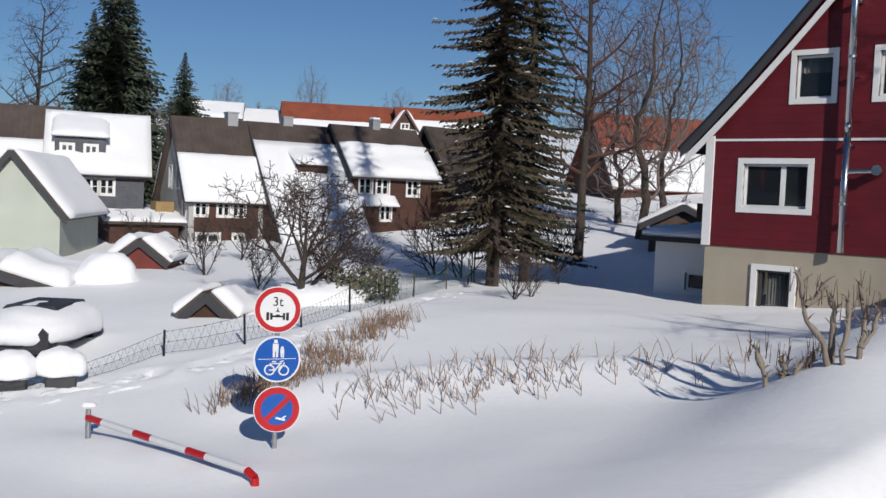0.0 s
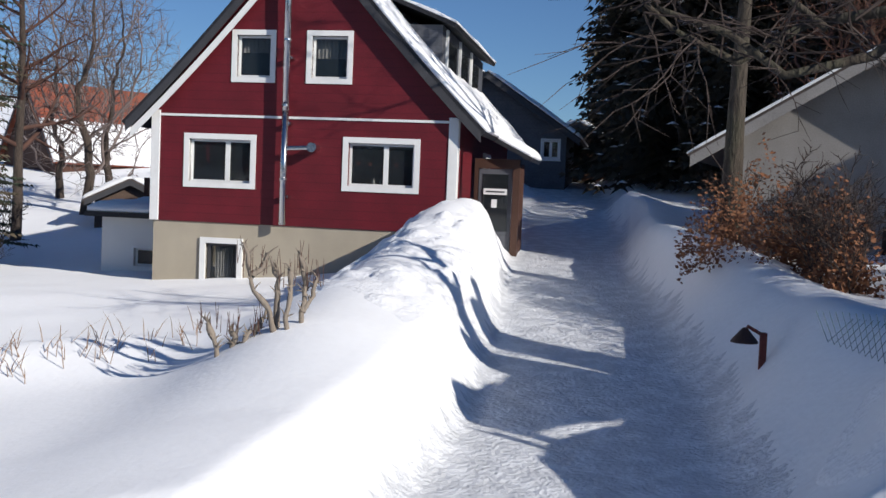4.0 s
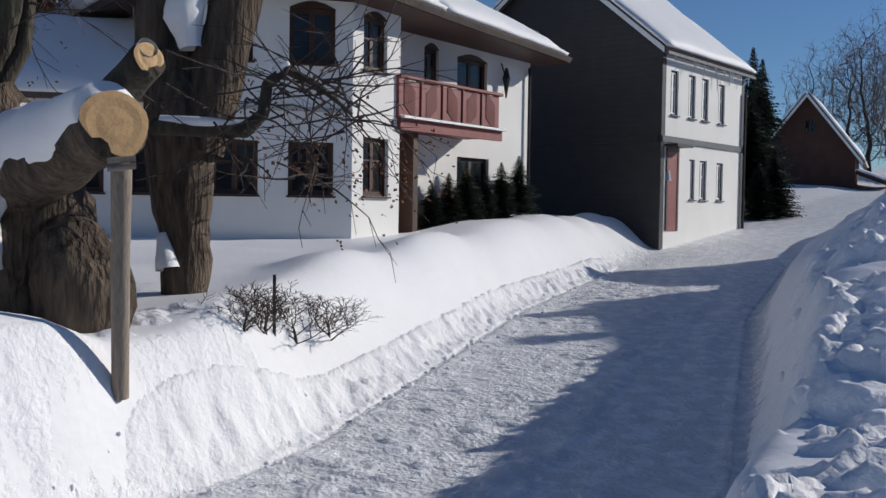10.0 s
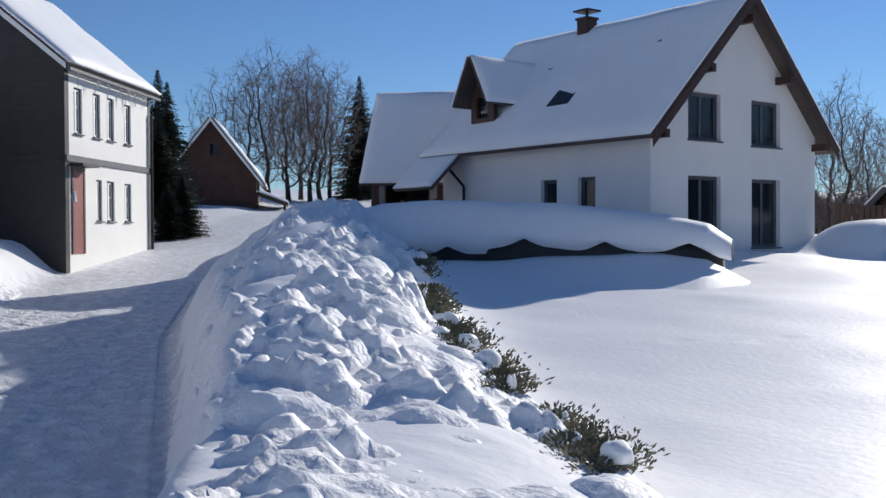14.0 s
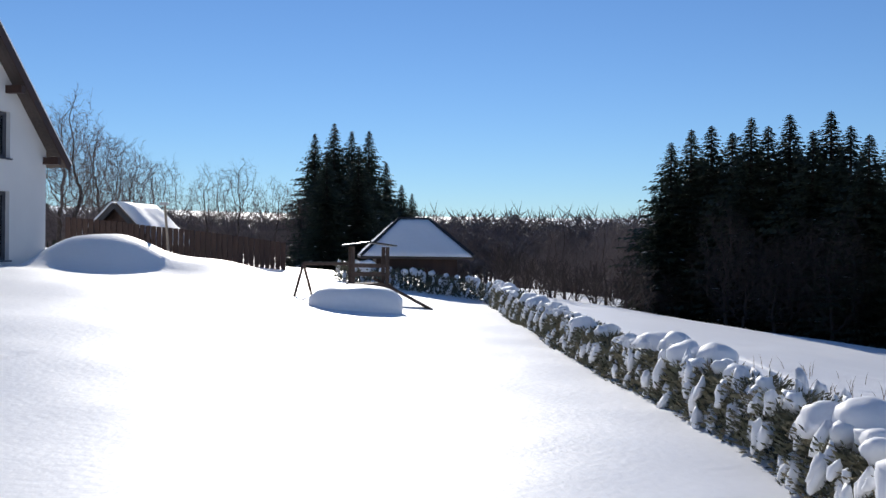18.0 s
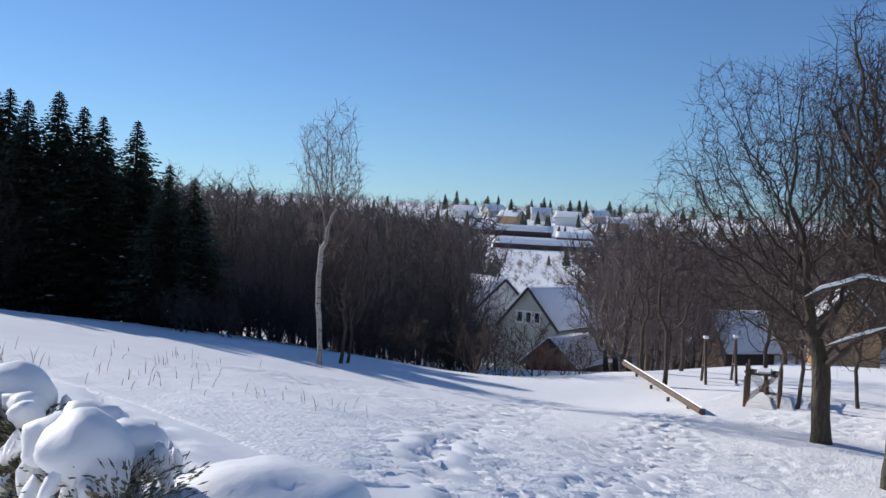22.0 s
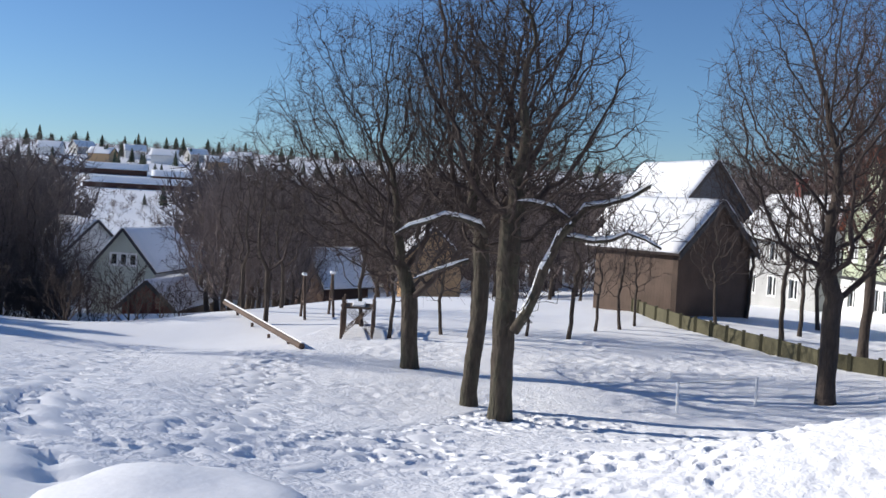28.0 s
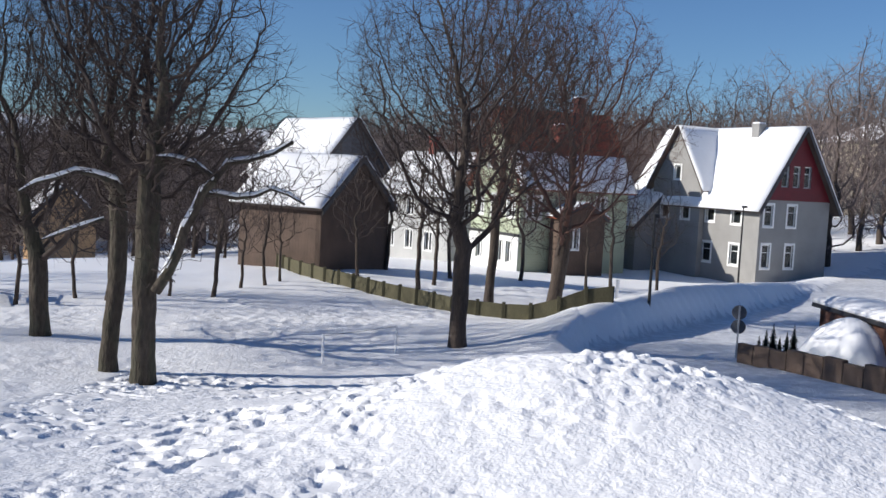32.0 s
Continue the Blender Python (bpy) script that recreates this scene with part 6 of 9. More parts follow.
# leaning fence post with netting
px, py = 9.05, 3.93
fp = thing("leaning_fence_post", pose(px, py, ground_z(px, py) - 0.1, 4, 9, -60) @ Matrix.Diagonal((1.12, 1.12, 1.12, 1)), "dark leaning fence post with torn netting", "fence")
part("post", boxes((-0.035, -0.03, -0.3, 0.035, 0.03, 0.68), bevel=0.006), IRON, fp)
part("brace", rods(((-0.02, 0, 0.05), (-0.22, 0.1, 0.3), 0.012)), IRON, fp)
part("brace", rods(((0, 0, 0.62), (0.34, -0.05, 0.58), 0.012)), IRON, fp)
bm = bmesh.new()
for k in range(14):
    for s in (0, 1):
        rod(bm, (-0.06 - 0.05 * k, 0.02 * k, 0.05 + 0.004 * k), (-0.06 - 0.05 * (k + (3 if s else -3)) if k > 2 else -0.06, 0.02 * k, 0.5 - 0.012 * k), 0.003, sides=3)
part("netting", bm, GREEN_POST, fp)["kind"] = "stuff"
stake = thing("marker_stake", on_ground(13.0, -0.75), "thin black stake in the snow", "stake")
part("stake_rod", rods(((0, 0, -0.3), (0.06, 0, 0.78), 0.022)), IRON, stake)


# ---- rounded snow over hidden things ----
def snow_dome(name, x, y, sx, sy, h, label, rz=0.0, z=None, power=2.6, seed=0, category="snow heap"):
    bm = bmesh.new()
    bmesh.ops.create_icosphere(bm, subdivisions=4, radius=1.0)
    for v in bm.verts:
        c = v.co
        n = noise.noise(c * 1.7 + Vector((seed, 0, 0))) * 0.10 + noise.noise(c * 5 + Vector((seed, 3, 0))) * 0.03
        zz = max(c.z, -0.35)
        flat = math.copysign(abs(zz) ** (2 / power), zz)
        v.co = Vector((c.x * sx * (1 + n), c.y * sy * (1 + n), flat * h * (1 + n)))
    z0 = ground_z(x, y) if z is None else z
    ob = new(name, mesh_of(bm, name))
    ob.data.materials.append(SNOW)
    ob.data.polygons.foreach_set("use_smooth", [True] * len(ob.data.polygons))
    ob.matrix_basis = pose(x, y, z0, 0, 0, rz)
    return tagged(ob, label, category)


car = thing("snowed_car", on_ground(-4.5, 20.6, 80) @ Matrix.Diagonal((0.8, 0.8, 0.8, 1)), "parked car buried under a thick rounded layer of snow", "car")
for nm, mt, row in (("body", DARK_TRIM, (-1.9, -0.8, 0.15, 1.9, 0.8, 0.75)), ("cabin", DARK_TRIM, (-1.0, -0.7, 0.7, 1.1, 0.7, 1.15))):
    part(nm, boxes(row, bevel=0.12), mt, car)
for wx in (-1.2, 1.2):
    for wy in (-0.8, 0.8):
        part("wheel", rods(((wx, wy - 0.09, 0.2), (wx, wy + 0.09, 0.2), 0.3), sides=18), TARP, car)
sd = snow_dome("snow_cover", -5.6, 25.5, 2.2, 1.25, 0.55, "", 80, seed=2)
sd.parent, sd.matrix_basis = car, pose(0, 0, 0.62)
for key in ("label", "category"):
    if key in sd:
        del sd[key]
for k, (x, y) in enumerate(((-4.3, 17.3), (-3.55, 17.5))):
    b = thing("snowed_bin", on_ground(x, y, 12), "dark waste bin under a tall cap of snow", "bin", "snowed bins")
    part("bin_body", boxes((-0.25, -0.25, -0.3, 0.25, 0.25, 0.35), bevel=0.03), DARK_TRIM, b)
    cap = snow_dome("snow_cap", 0, 0, 0.42, 0.36, 0.32, "", 0, 0.3, seed=k)
    cap.parent, cap.matrix_basis = b, pose(0, 0, 0.36)
    for key in ("label", "category"):
        if key in cap:
            del cap[key]
snow_dome("snow_mound", -5.0, 31.0, 0.9, 0.7, 0.9, "tall snow-covered garden ornament", seed=5)
snow_dome("snow_mound", 1.1, 25.4, 1.3, 1.0, 0.55, "low snow-covered mound beside the fence", seed=9)
snow_dome("snow_mound", -4.4, -6.3, 1.1, 0.9, 0.6, "smooth rounded mound of snow at the end of the hedge", 30, z=0.62, seed=11)
snow_dome("snow_mound", -5.6, -4.2, 1.5, 1.1, 0.5, "smooth rounded mound of snow at the end of the hedge", 60, z=0.45, seed=12)
snow_dome("snow_mound", 3.0, -25.6, 1.25, 0.9, 0.62, "low snow mound beside a climbing frame", 10, seed=14)

# ---- woodpile under tarpaulin and snow, beside the white house ----
pa, pb = Vector((20.6, -17.3, 0)), Vector((11.6, -21.6, 0))
pd = pb - pa
pile = thing("covered_woodpile", Matrix.Translation((pa.x, pa.y, 1.95)) @ Matrix.Rotation(math.atan2(pd.y, pd.x), 4, "Z"), "long woodpile under black tarpaulin and a thick snow cover", "woodpile")
PL = pd.length


def pile_top(u):
    """Height of the snow-covered top along the pile."""
    return float(np.interp(u, (0.0, 0.06, 0.16, 0.3, 0.6, 0.85, 0.95, 1.0), (1.1, 1.62, 1.84, 1.88, 1.76, 1.46, 1.22, 0.85)))


def strip(rows):
    """A sheet through rows of points."""
    bm = bmesh.new()
    vs = [[bm.verts.new(p) for p in row] for row in rows]
    for a, b in zip(vs, vs[1:]):
        for k in range(len(a) - 1):
            bm.faces.new((a[k], a[k + 1], b[k + 1], b[k]))
    return bm


rows = []
for k in range(61):
    u = k / 60
    end = min(1.0, u * 12, (1 - u) * 14) ** 0.5
    h = pile_top(u) - 0.25
    rows.append([(u * PL, y * (0.6 + 0.4 * end) + 0.06 * noise.noise(Vector((u * 22, y * 3, z))), z * h) for y, z in ((-0.86, -0.3), (-0.88, 0.3), (-0.86, 0.6), (-0.7, 0.86), (-0.3, 0.98), (0.3, 0.98), (0.7, 0.86), (0.86, 0.6), (0.88, -0.3))])
bm = strip(rows)
bmesh.ops.holes_fill(bm, edges=bm.edges[:])
bmesh.ops.recalc_face_normals(bm, faces=bm.faces[:])
part("tarpaulin", bm, TARP, pile, "black tarpaulin hanging out in scallops", smooth=True)
rows = []
for k in range(161):
    u = k / 160
    end = min(1.0, u * 12 + 0.05, (1 - u) * 18 + 0.05) ** 0.5
    top = pile_top(u)
    lip = 0.50 + 0.15 * abs(math.sin(u * math.pi * 5.3 + 0.5)) + 0.05 * noise.noise(Vector((u * 17, 0, 0))) + 0.12 * (u < 0.45) * (u > 0.03) - 0.30 * max(0, u - 0.72) - 0.25 * max(0, 0.12 - u) * 4
    row = []
    for y, f in ((0.95, 0.35), (1.06, 0.5), (1.08, 0.72), (0.9, 0.9), (0.5, 0.985), (0.0, 1.0), (-0.45, 0.985), (-0.8, 0.93), (-1.0, 0.82), (-1.1, 0.68), (-1.12, 0.56), (-1.08, None), (-0.95, None)):
        z = top * (f if f is not None else max(0.28, 1 - lip) + (0.0 if y < -1 else 0.06))
        z = max(z, top * max(0.28, 1 - lip)) if y < 0 else z
        row.append((u * (PL + 0.4) - 0.2, y * (0.55 + 0.45 * end) * (1 + 0.04 * noise.noise(Vector((u * 6, y, 3)))), z + 0.03 * noise.noise(Vector((u * 9, y * 1.5, 0)))))
    rows.append(row)
bm = strip(rows)
bmesh.ops.recalc_face_normals(bm, faces=bm.faces[:])
part("snow_cover", bm, SNOW_ROOF, pile, "thick rounded snow cover", smooth=True)
rows = []
for k in range(81):
    u = k / 80
    hh = 0.50 + 0.10 * math.sin(u * 9 + 1.0) + 0.08 * noise.noise(Vector((u * 8, 2, 0))) - 0.35 * max(0, u - 0.8) * 3
    taper = min(1.0, u * 9, (1 - u) * 9)
    row = []
    for y, f in ((-0.6, 1.0), (-0.92, 0.97), (-1.3, 0.80), (-1.9, 0.5), (-2.7, 0.22), (-3.6, 0.05), (-4.4, -0.12)):
        w = pile.matrix_basis @ Vector((u * (PL + 2.0) - 1.0, y, 0))
        low = ground_z(w.x, w.y) - 1.95
        row.append((u * (PL + 2.0) - 1.0, y, low - 0.05 + f * (hh - low) * taper - 0.1 * (1 - taper)))
    rows.append(row)
bm = strip(rows)
bmesh.ops.recalc_face_normals(bm, faces=bm.faces[:])
part("drift", bm, SNOW, pile, "snow drift against the woodpile", smooth=True)

# ---- fence, hut and lamp post behind the lawn ----
screen = thing("board_screen", pose(0, 0, 0), "dark close-boarded fence behind the lawn", "fence")
sa_, sb_ = Vector((17.5, -42.5, 0)), Vector((8.6, -45.0, 0))
for k in range(40):
    p = sa_.lerp(sb_, k / 39)
    z = ground_z(p.x, p.y)
    part("board", boxes((p.x - 0.11, p.y - 0.02, z - 0.3, p.x + 0.11, p.y + 0.02, z + 1.75 - 0.5 * k / 39)), DARK_WOOD, screen)
hut = gable_house("garden_pavilion", house_pose(14.2, -47.5, 1.6, 98.0), "small hut with a pyramid of snow on its roof", 3.0, 3.0, 1.7, 3.2, walls=DARK_WOOD, snow=0.25, base=-0.5)
pole = thing("garden_light_pole", on_ground(11.4, -37.2), "thin pale garden light pole", "lamp post")
part("pole", rods(((0, 0, -0.3), (0.22, 0, 2.3), 0.05), sides=8), POST_WOOD, pole)
part("lamp_head", boxes((0.08, -0.1, 2.3, 0.4, 0.1, 2.42), bevel=0.02), GALV, pole)

# ---- climbing frame ----
cf = thing("climbing_frame", on_ground(3.05, -29.2, 12), "weathered timber climbing tower with a slide in the snow", "play equipment")
for x, y in ((-0.5, -0.5), (0.5, -0.5), (-0.5, 0.5), (0.5, 0.5)):
    part("leg", boxes((x - 0.05, y - 0.05, -0.4, x + 0.05, y + 0.05, 1.6)), BARN_WOOD, cf)
part("platform", boxes((-0.6, -0.6, 0.45, 0.6, 0.6, 0.53)), BARN_WOOD, cf)
for z in (0.75, 1.0):
    part("rail", boxes((-0.56, -0.6, z, 0.56, -0.555, z + 0.1)), BARN_WOOD, cf)
    part("rail", boxes((-0.56, 0.555, z, 0.56, 0.6, z + 0.1)), BARN_WOOD, cf)
for s in (-1, 1):
    slab(cf, "roof", [(s * 0.75, -0.7, 1.62), (s * 0.75, 0.7, 1.62), (0, 0.7, 1.72), (0, -0.7, 1.72)], 0.04, TARP, cuts=(2, 2))
part("slide", boxes((-0.25, -0.04, 0, 0.25, 0.04, 2.0), bevel=0.02), BARN_WOOD, cf, m=pose(-1.9, 0, -0.25, 0, 62, 0) @ pose(0, 0, 0, 0, 0, 90))
part("swing_bar", rods(((0.6, 0, 1.1), (1.9, 0, 1.1), 0.05), ((1.9, 0, 1.1), (1.5, -0.6, -0.3), 0.04), ((1.9, 0, 1.1), (2.3, 0.6, -0.3), 0.04)), BARN_WOOD, cf)
for k in range(4):
    part("rung", rods(((0.75 + 0.25 * k, -0.5, 0.2), (0.75 + 0.25 * k, 0.5, 0.2), 0.03)), BARN_WOOD, cf)

# ---- garden house with a hipped roof ----
gz0 = 1.2
gaz = thing("garden_house", pose(2.5, -42.4, gz0, 0, 0, 8) @ Matrix.Diagonal((0.88, 0.88, 0.9, 1)), "dark garden house with a snow-dusted hipped roof", "garden house")
for a, b in (((-1.9, -1.9), (1.9, -1.9)), ((1.9, -1.9), (1.9, 1.9)), ((1.9, 1.9), (-1.9, 1.9)), ((-1.9, 1.9), (-1.9, -1.9))):
    dv = Vector((b[0] - a[0], b[1] - a[1], 0))
    part("wall", wall_bm(dv.length, 2.1, [(1.2, 0.7, 1.2, 0.9)], 0.12), DARK_WOOD, gaz, m=Matrix.Translation((a[0], a[1], -0.5)) @ Matrix.Rotation(math.atan2(dv.y, dv.x), 4, "Z"))
E = [(-2.6, -2.6, 1.5), (2.6, -2.6, 1.5), (2.6, 2.6, 1.5), (-2.6, 2.6, 1.5)]
hip_roof(gaz, E, [(-0.7, 0, 3.25), (0.7, 0, 3.25)], [(0, 1), (1, 1), (1, 0), (0, 0)], ROOF_TILE, 0.10, 0.1)
part("ridge_cap", boxes((-0.75, -0.1, 3.36, 0.75, 0.1, 3.46), bevel=0.03), SLATE, gaz)
for a, b in ((E[0], (-0.7, 0, 3.25)), (E[1], (0.7, 0, 3.25)), (E[2], (0.7, 0, 3.25)), (E[3], (-0.7, 0, 3.25))):
    part("hip_cap", rods((Vector(a) + Vector((0, 0, 0.16)), Vector(b) + Vector((0, 0, 0.16)), 0.09), sides=6), SLATE, gaz)

# ---- playing field: play frame, rails, posts, board wall ----
pf = thing("play_frame", on_ground(-33.0, -17.0, 25) @ Matrix.Diagonal((0.8, 0.8, 0.8, 1)), "weathered timber play frame with nets and a sloping beam", "play equipment")
for k in range(5):
    for y in (-0.7, 0.7):
        part("leg", rods(((-1.6 + 0.8 * k, y, -0.4), (-1.6 + 0.8 * k + 0.1 * (k % 2), y, 1.3 + 0.5 * (k % 2)), 0.06), sides=6), BARN_WOOD, pf)
for z in (0.55, 1.0, 1.4):
    part("rail", rods(((-1.7, -0.72, z), (1.7, -0.72, z + 0.1), 0.045), sides=6), BARN_WOOD, pf)
    part("rail", rods(((-1.7, 0.72, z), (1.7, 0.72, z - 0.1), 0.045), sides=6), BARN_WOOD, pf)
for k in range(7):
    part("net_rope", rods(((-1.6 + 0.5 * k, -0.7, 0.1), (-1.4 + 0.5 * k, 0.7, 1.4), 0.012), ((-1.2 + 0.45 * k, 0.7, 0.1), (-1.6 + 0.5 * k, -0.7, 1.4), 0.012), sides=5), BARN_WOOD, pf)
part("ramp", rods(((-4.0, -0.3, -0.1), (-1.6, 0.1, 0.75), 0.11), sides=7), BARN_WOOD, pf)
part("snow_cover", boxes((-1.0, -0.3, 1.36, 0.6, 0.3, 1.46), bevel=0.04), SNOW_ROOF, pf)
part("deck", boxes((-1.1, -0.6, 1.28, 0.7, 0.6, 1.355)), BARN_WOOD, pf)
for x, y in ((-36.4, -21.4), (-37.4, -20.6)):
    tr = thing("timber_trestle", on_ground(x, y, 40), "dark A-shaped timber trestle with a snow cap", "play equipment", "trestles")
    part("leg", rods(((-0.6, 0, -0.2), (0.04, 0, 1.8), 0.06)), BARN_WOOD, tr)
    part("leg", rods(((0.6, 0, -0.2), (-0.04, 0, 1.8), 0.06)), BARN_WOOD, tr)
    part("crosspiece", rods(((-0.32, 0, 0.7), (0.32, 0, 0.7), 0.04)), BARN_WOOD, tr)
    part("snow_cap", boxes((-0.12, -0.1, 1.8, 0.12, 0.1, 1.92), bevel=0.03), SNOW_ROOF, tr)
rail = thing("bank_rail", pose(0, 0, 0), "dark timber rail running down the bank, capped with snow", "railing")
ra, rb = Vector((-38.2, -26.6, 0)), Vector((-28.6, -16.8, 0))
za, zb = ground_z(ra.x, ra.y) + 0.42, ground_z(rb.x, rb.y) + 0.12
part("beam", rods(((ra.x, ra.y, za), (rb.x, rb.y, zb), 0.11)), BARN_WOOD, rail)
part("snow_strip", rods(((ra.x, ra.y, za + 0.13), (rb.x, rb.y, zb + 0.13), 0.03)), SNOW_ROOF, rail)
for k in range(5):
    p = ra.lerp(rb, k / 4.6)
    z = ground_z(p.x, p.y)
    part("post", rods(((p.x, p.y, z - 0.3), (p.x, p.y, z + 0.15), 0.06)), BARN_WOOD, rail)
goal = thing("white_barrier_posts", pose(0, 0, 0), "two thin white posts with a rope on the snowy field", "post")
for x, y in ((-26.2, -4.05), (-28.1, -2.25)):
    z = ground_z(x, y)
    part("post", rods(((x, y, z - 0.2), (x, y, z + 0.85), 0.035)), SIGN_WHITE, goal)
part("rope", rods(((-26.2, -4.05, ground_z(-26.2, -4.05) + 0.8), (-28.1, -2.25, ground_z(-28.1, -2.25) + 0.8), 0.006), sides=4), IRON, goal)
wall = thing("board_wall", pose(0, 0, 0), "mossy board fence along the playing field", "fence")
WALL = [(-47.2, -10.2), (-43.6, -8.4), (-41.0, -6.4), (-35.6, -0.9), (-34.0, 2.8), (-33.8, 4.6)]
for (ax, ay), (bx, by) in zip(WALL, WALL[1:]):
    nb = max(1, int(math.hypot(bx - ax, by - ay) / 0.9))
    for k in range(nb):
        x0, y0 = ax + (bx - ax) * k / nb, ay + (by - ay) * k / nb
        x1, y1 = ax + (bx - ax) * (k + 1) / nb, ay + (by - ay) * (k + 1) / nb
        z0, z1 = ground_z(x0, y0), ground_z(x1, y1)
        me = mesh_from([(x0, y0, z0 - 0.3), (x1, y1, z1 - 0.3), (x1, y1, z1 + 0.55), (x0, y0, z0 + 0.55), (x0 - 0.05, y0 + 0.05, z0 - 0.3), (x1 - 0.05, y1 + 0.05, z1 - 0.3), (x1 - 0.05, y1 + 0.05, z1 + 0.55), (x0 - 0.05, y0 + 0.05, z0 + 0.55)],
                       [(0, 1, 2, 3), (7, 6, 5, 4), (3, 2, 6, 7), (0, 3, 7, 4), (1, 5, 6, 2)], "panel")
        part("panel", me, FENCE_WOOD, wall)
        part("post", boxes((x0 - 0.06, y0 - 0.06, z0 - 0.3, x0 + 0.06, y0 + 0.06, z0 + 0.62)), FENCE_WOOD, wall)
# signs seen from behind, lamp posts, low wall, snowed shed across the street
bs = thing("sign_post", pose(-30.4, 8.0, -2.1), "pole with two round signs seen from behind", "traffic sign")
part("post", rods(((0, 0, -0.3), (0, 0, 1.62), 0.03)), GALV, bs)
for z in (0.98, 1.42):
    part("sign_plate", disc(bmesh.new(), 0.22, 0.05, 0.065), GREY_SLATE, bs, m=pose(0, 0, z, 0, 0, 75))
for x, y, h, nm in ((-35.9, 6.2, 3.0, "lamp_post"), (-55.5, 14.4, 4.6, "lamp_post")):
    lp = thing(nm, on_ground(x, y), "thin dark street lamp post with a small head", "street lamp")
    part("pole", rods(((0, 0, -0.4), (0, 0, h), 0.06, 0.04)), IRON, lp)
    part("lamp_head", boxes((-0.1, -0.1, h, 0.45, 0.1, h + 0.12), bevel=0.02), IRON, lp)
hp = thing("hydrant_marker", on_ground(-38.5, 5.4), "short white marker post in the snow", "post")
part("post", rods(((0, 0, -0.3), (0, 0, 1.0), 0.07)), SIGN_WHITE, hp)
low = thing("low_wall", pose(0, 0, 0), "low weathered brown wall along the street", "wall")
LW = [(-29.7, 7.9), (-27.6, 9.2), (-25.3, 10.5), (-20.0, 13.0), (-14.0, 14.2)]
for (ax, ay), (bx, by) in zip(LW, LW[1:]):
    nb = max(1, int(math.hypot(bx - ax, by - ay) / 0.6))
    for k in range(nb):
        x0, y0, x1, y1 = ax + (bx - ax) * k / nb, ay + (by - ay) * k / nb, ax + (bx - ax) * (k + 1) / nb, ay + (by - ay) * (k + 1) / nb
        z0 = ground_z(x0, y0 - 0.4)
        dv = Vector((x1 - x0, y1 - y0, 0))
        part("block", boxes((0, -0.1, -0.4, dv.length - 0.01, 0.12, 0.58 + 0.05 * math.sin(k * 2.3)), bevel=0.02), WALL_STONE, low, m=Matrix.Translation((x0, y0, z0)) @ Matrix.Rotation(math.atan2(dv.y, dv.x), 4, "Z"))
brick_shed = thing("flat_roofed_shed", pose(-31.2, 10.7, -2.35, 0, 0, 7), "flat-roofed dark red brick shed under snow", "shed")
part("wall", wall_bm(9.0, 1.9, [], 0.25), BROWN_WOOD, brick_shed)
part("wall", wall_bm(4.0, 1.9, [], 0.25), BROWN_WOOD, brick_shed, m=pose(0, 4.0, 0, 0, 0, -90))
part("roof", boxes((-0.2, -0.2, 1.9, 9.2, 4.3, 2.02)), SLATE, brick_shed)
slab(brick_shed, "roof_snow", [(-0.2, -0.2, 2.03), (9.2, -0.2, 2.03), (9.2, 4.3, 2.03), (-0.2, 4.3, 2.03)], 0.3, SNOW_ROOF, rough=0.3, seed=71)
snow_dome("snow_mound", -28.3, 10.5, 1.7, 1.1, 1.6, "steep heap of shovelled snow beside a shed", 15, z=-2.0, power=1.5, seed=31)

# ---- loose lumps thrown up by the plough ----
CHUNKS = []
for k in range(5):
    bm = bmesh.new()
    bmesh.ops.create_icosphere(bm, subdivisions=2, radius=1.0)
    for v in bm.verts:
        v.co *= 1 + 0.45 * noise.noise(v.co * 1.6 + Vector((k * 7, 0, 0))) + 0.2 * noise.noise(v.co * 4 + Vector((k, 5, 0)))
    CHUNKS.append(([v.co.copy() for v in bm.verts], [tuple(v.index for v in f.verts) for f in bm.faces]))
    bm.free()


CAPS = []
for k in range(4):
    bm = bmesh.new()
    bmesh.ops.create_icosphere(bm, subdivisions=3, radius=1.0)
    for v in bm.verts:
        v.co *= 1 + 0.22 * noise.noise(v.co * 1.3 + Vector((k * 5, 2, 0))) + 0.08 * noise.noise(v.co * 3.5 + Vector((k, 8, 0)))
        v.co.z = max(v.co.z, -0.55)
    CAPS.append(([v.co.copy() for v in bm.verts], [tuple(v.index for v in f.verts) for f in bm.faces]))
    bm.free()


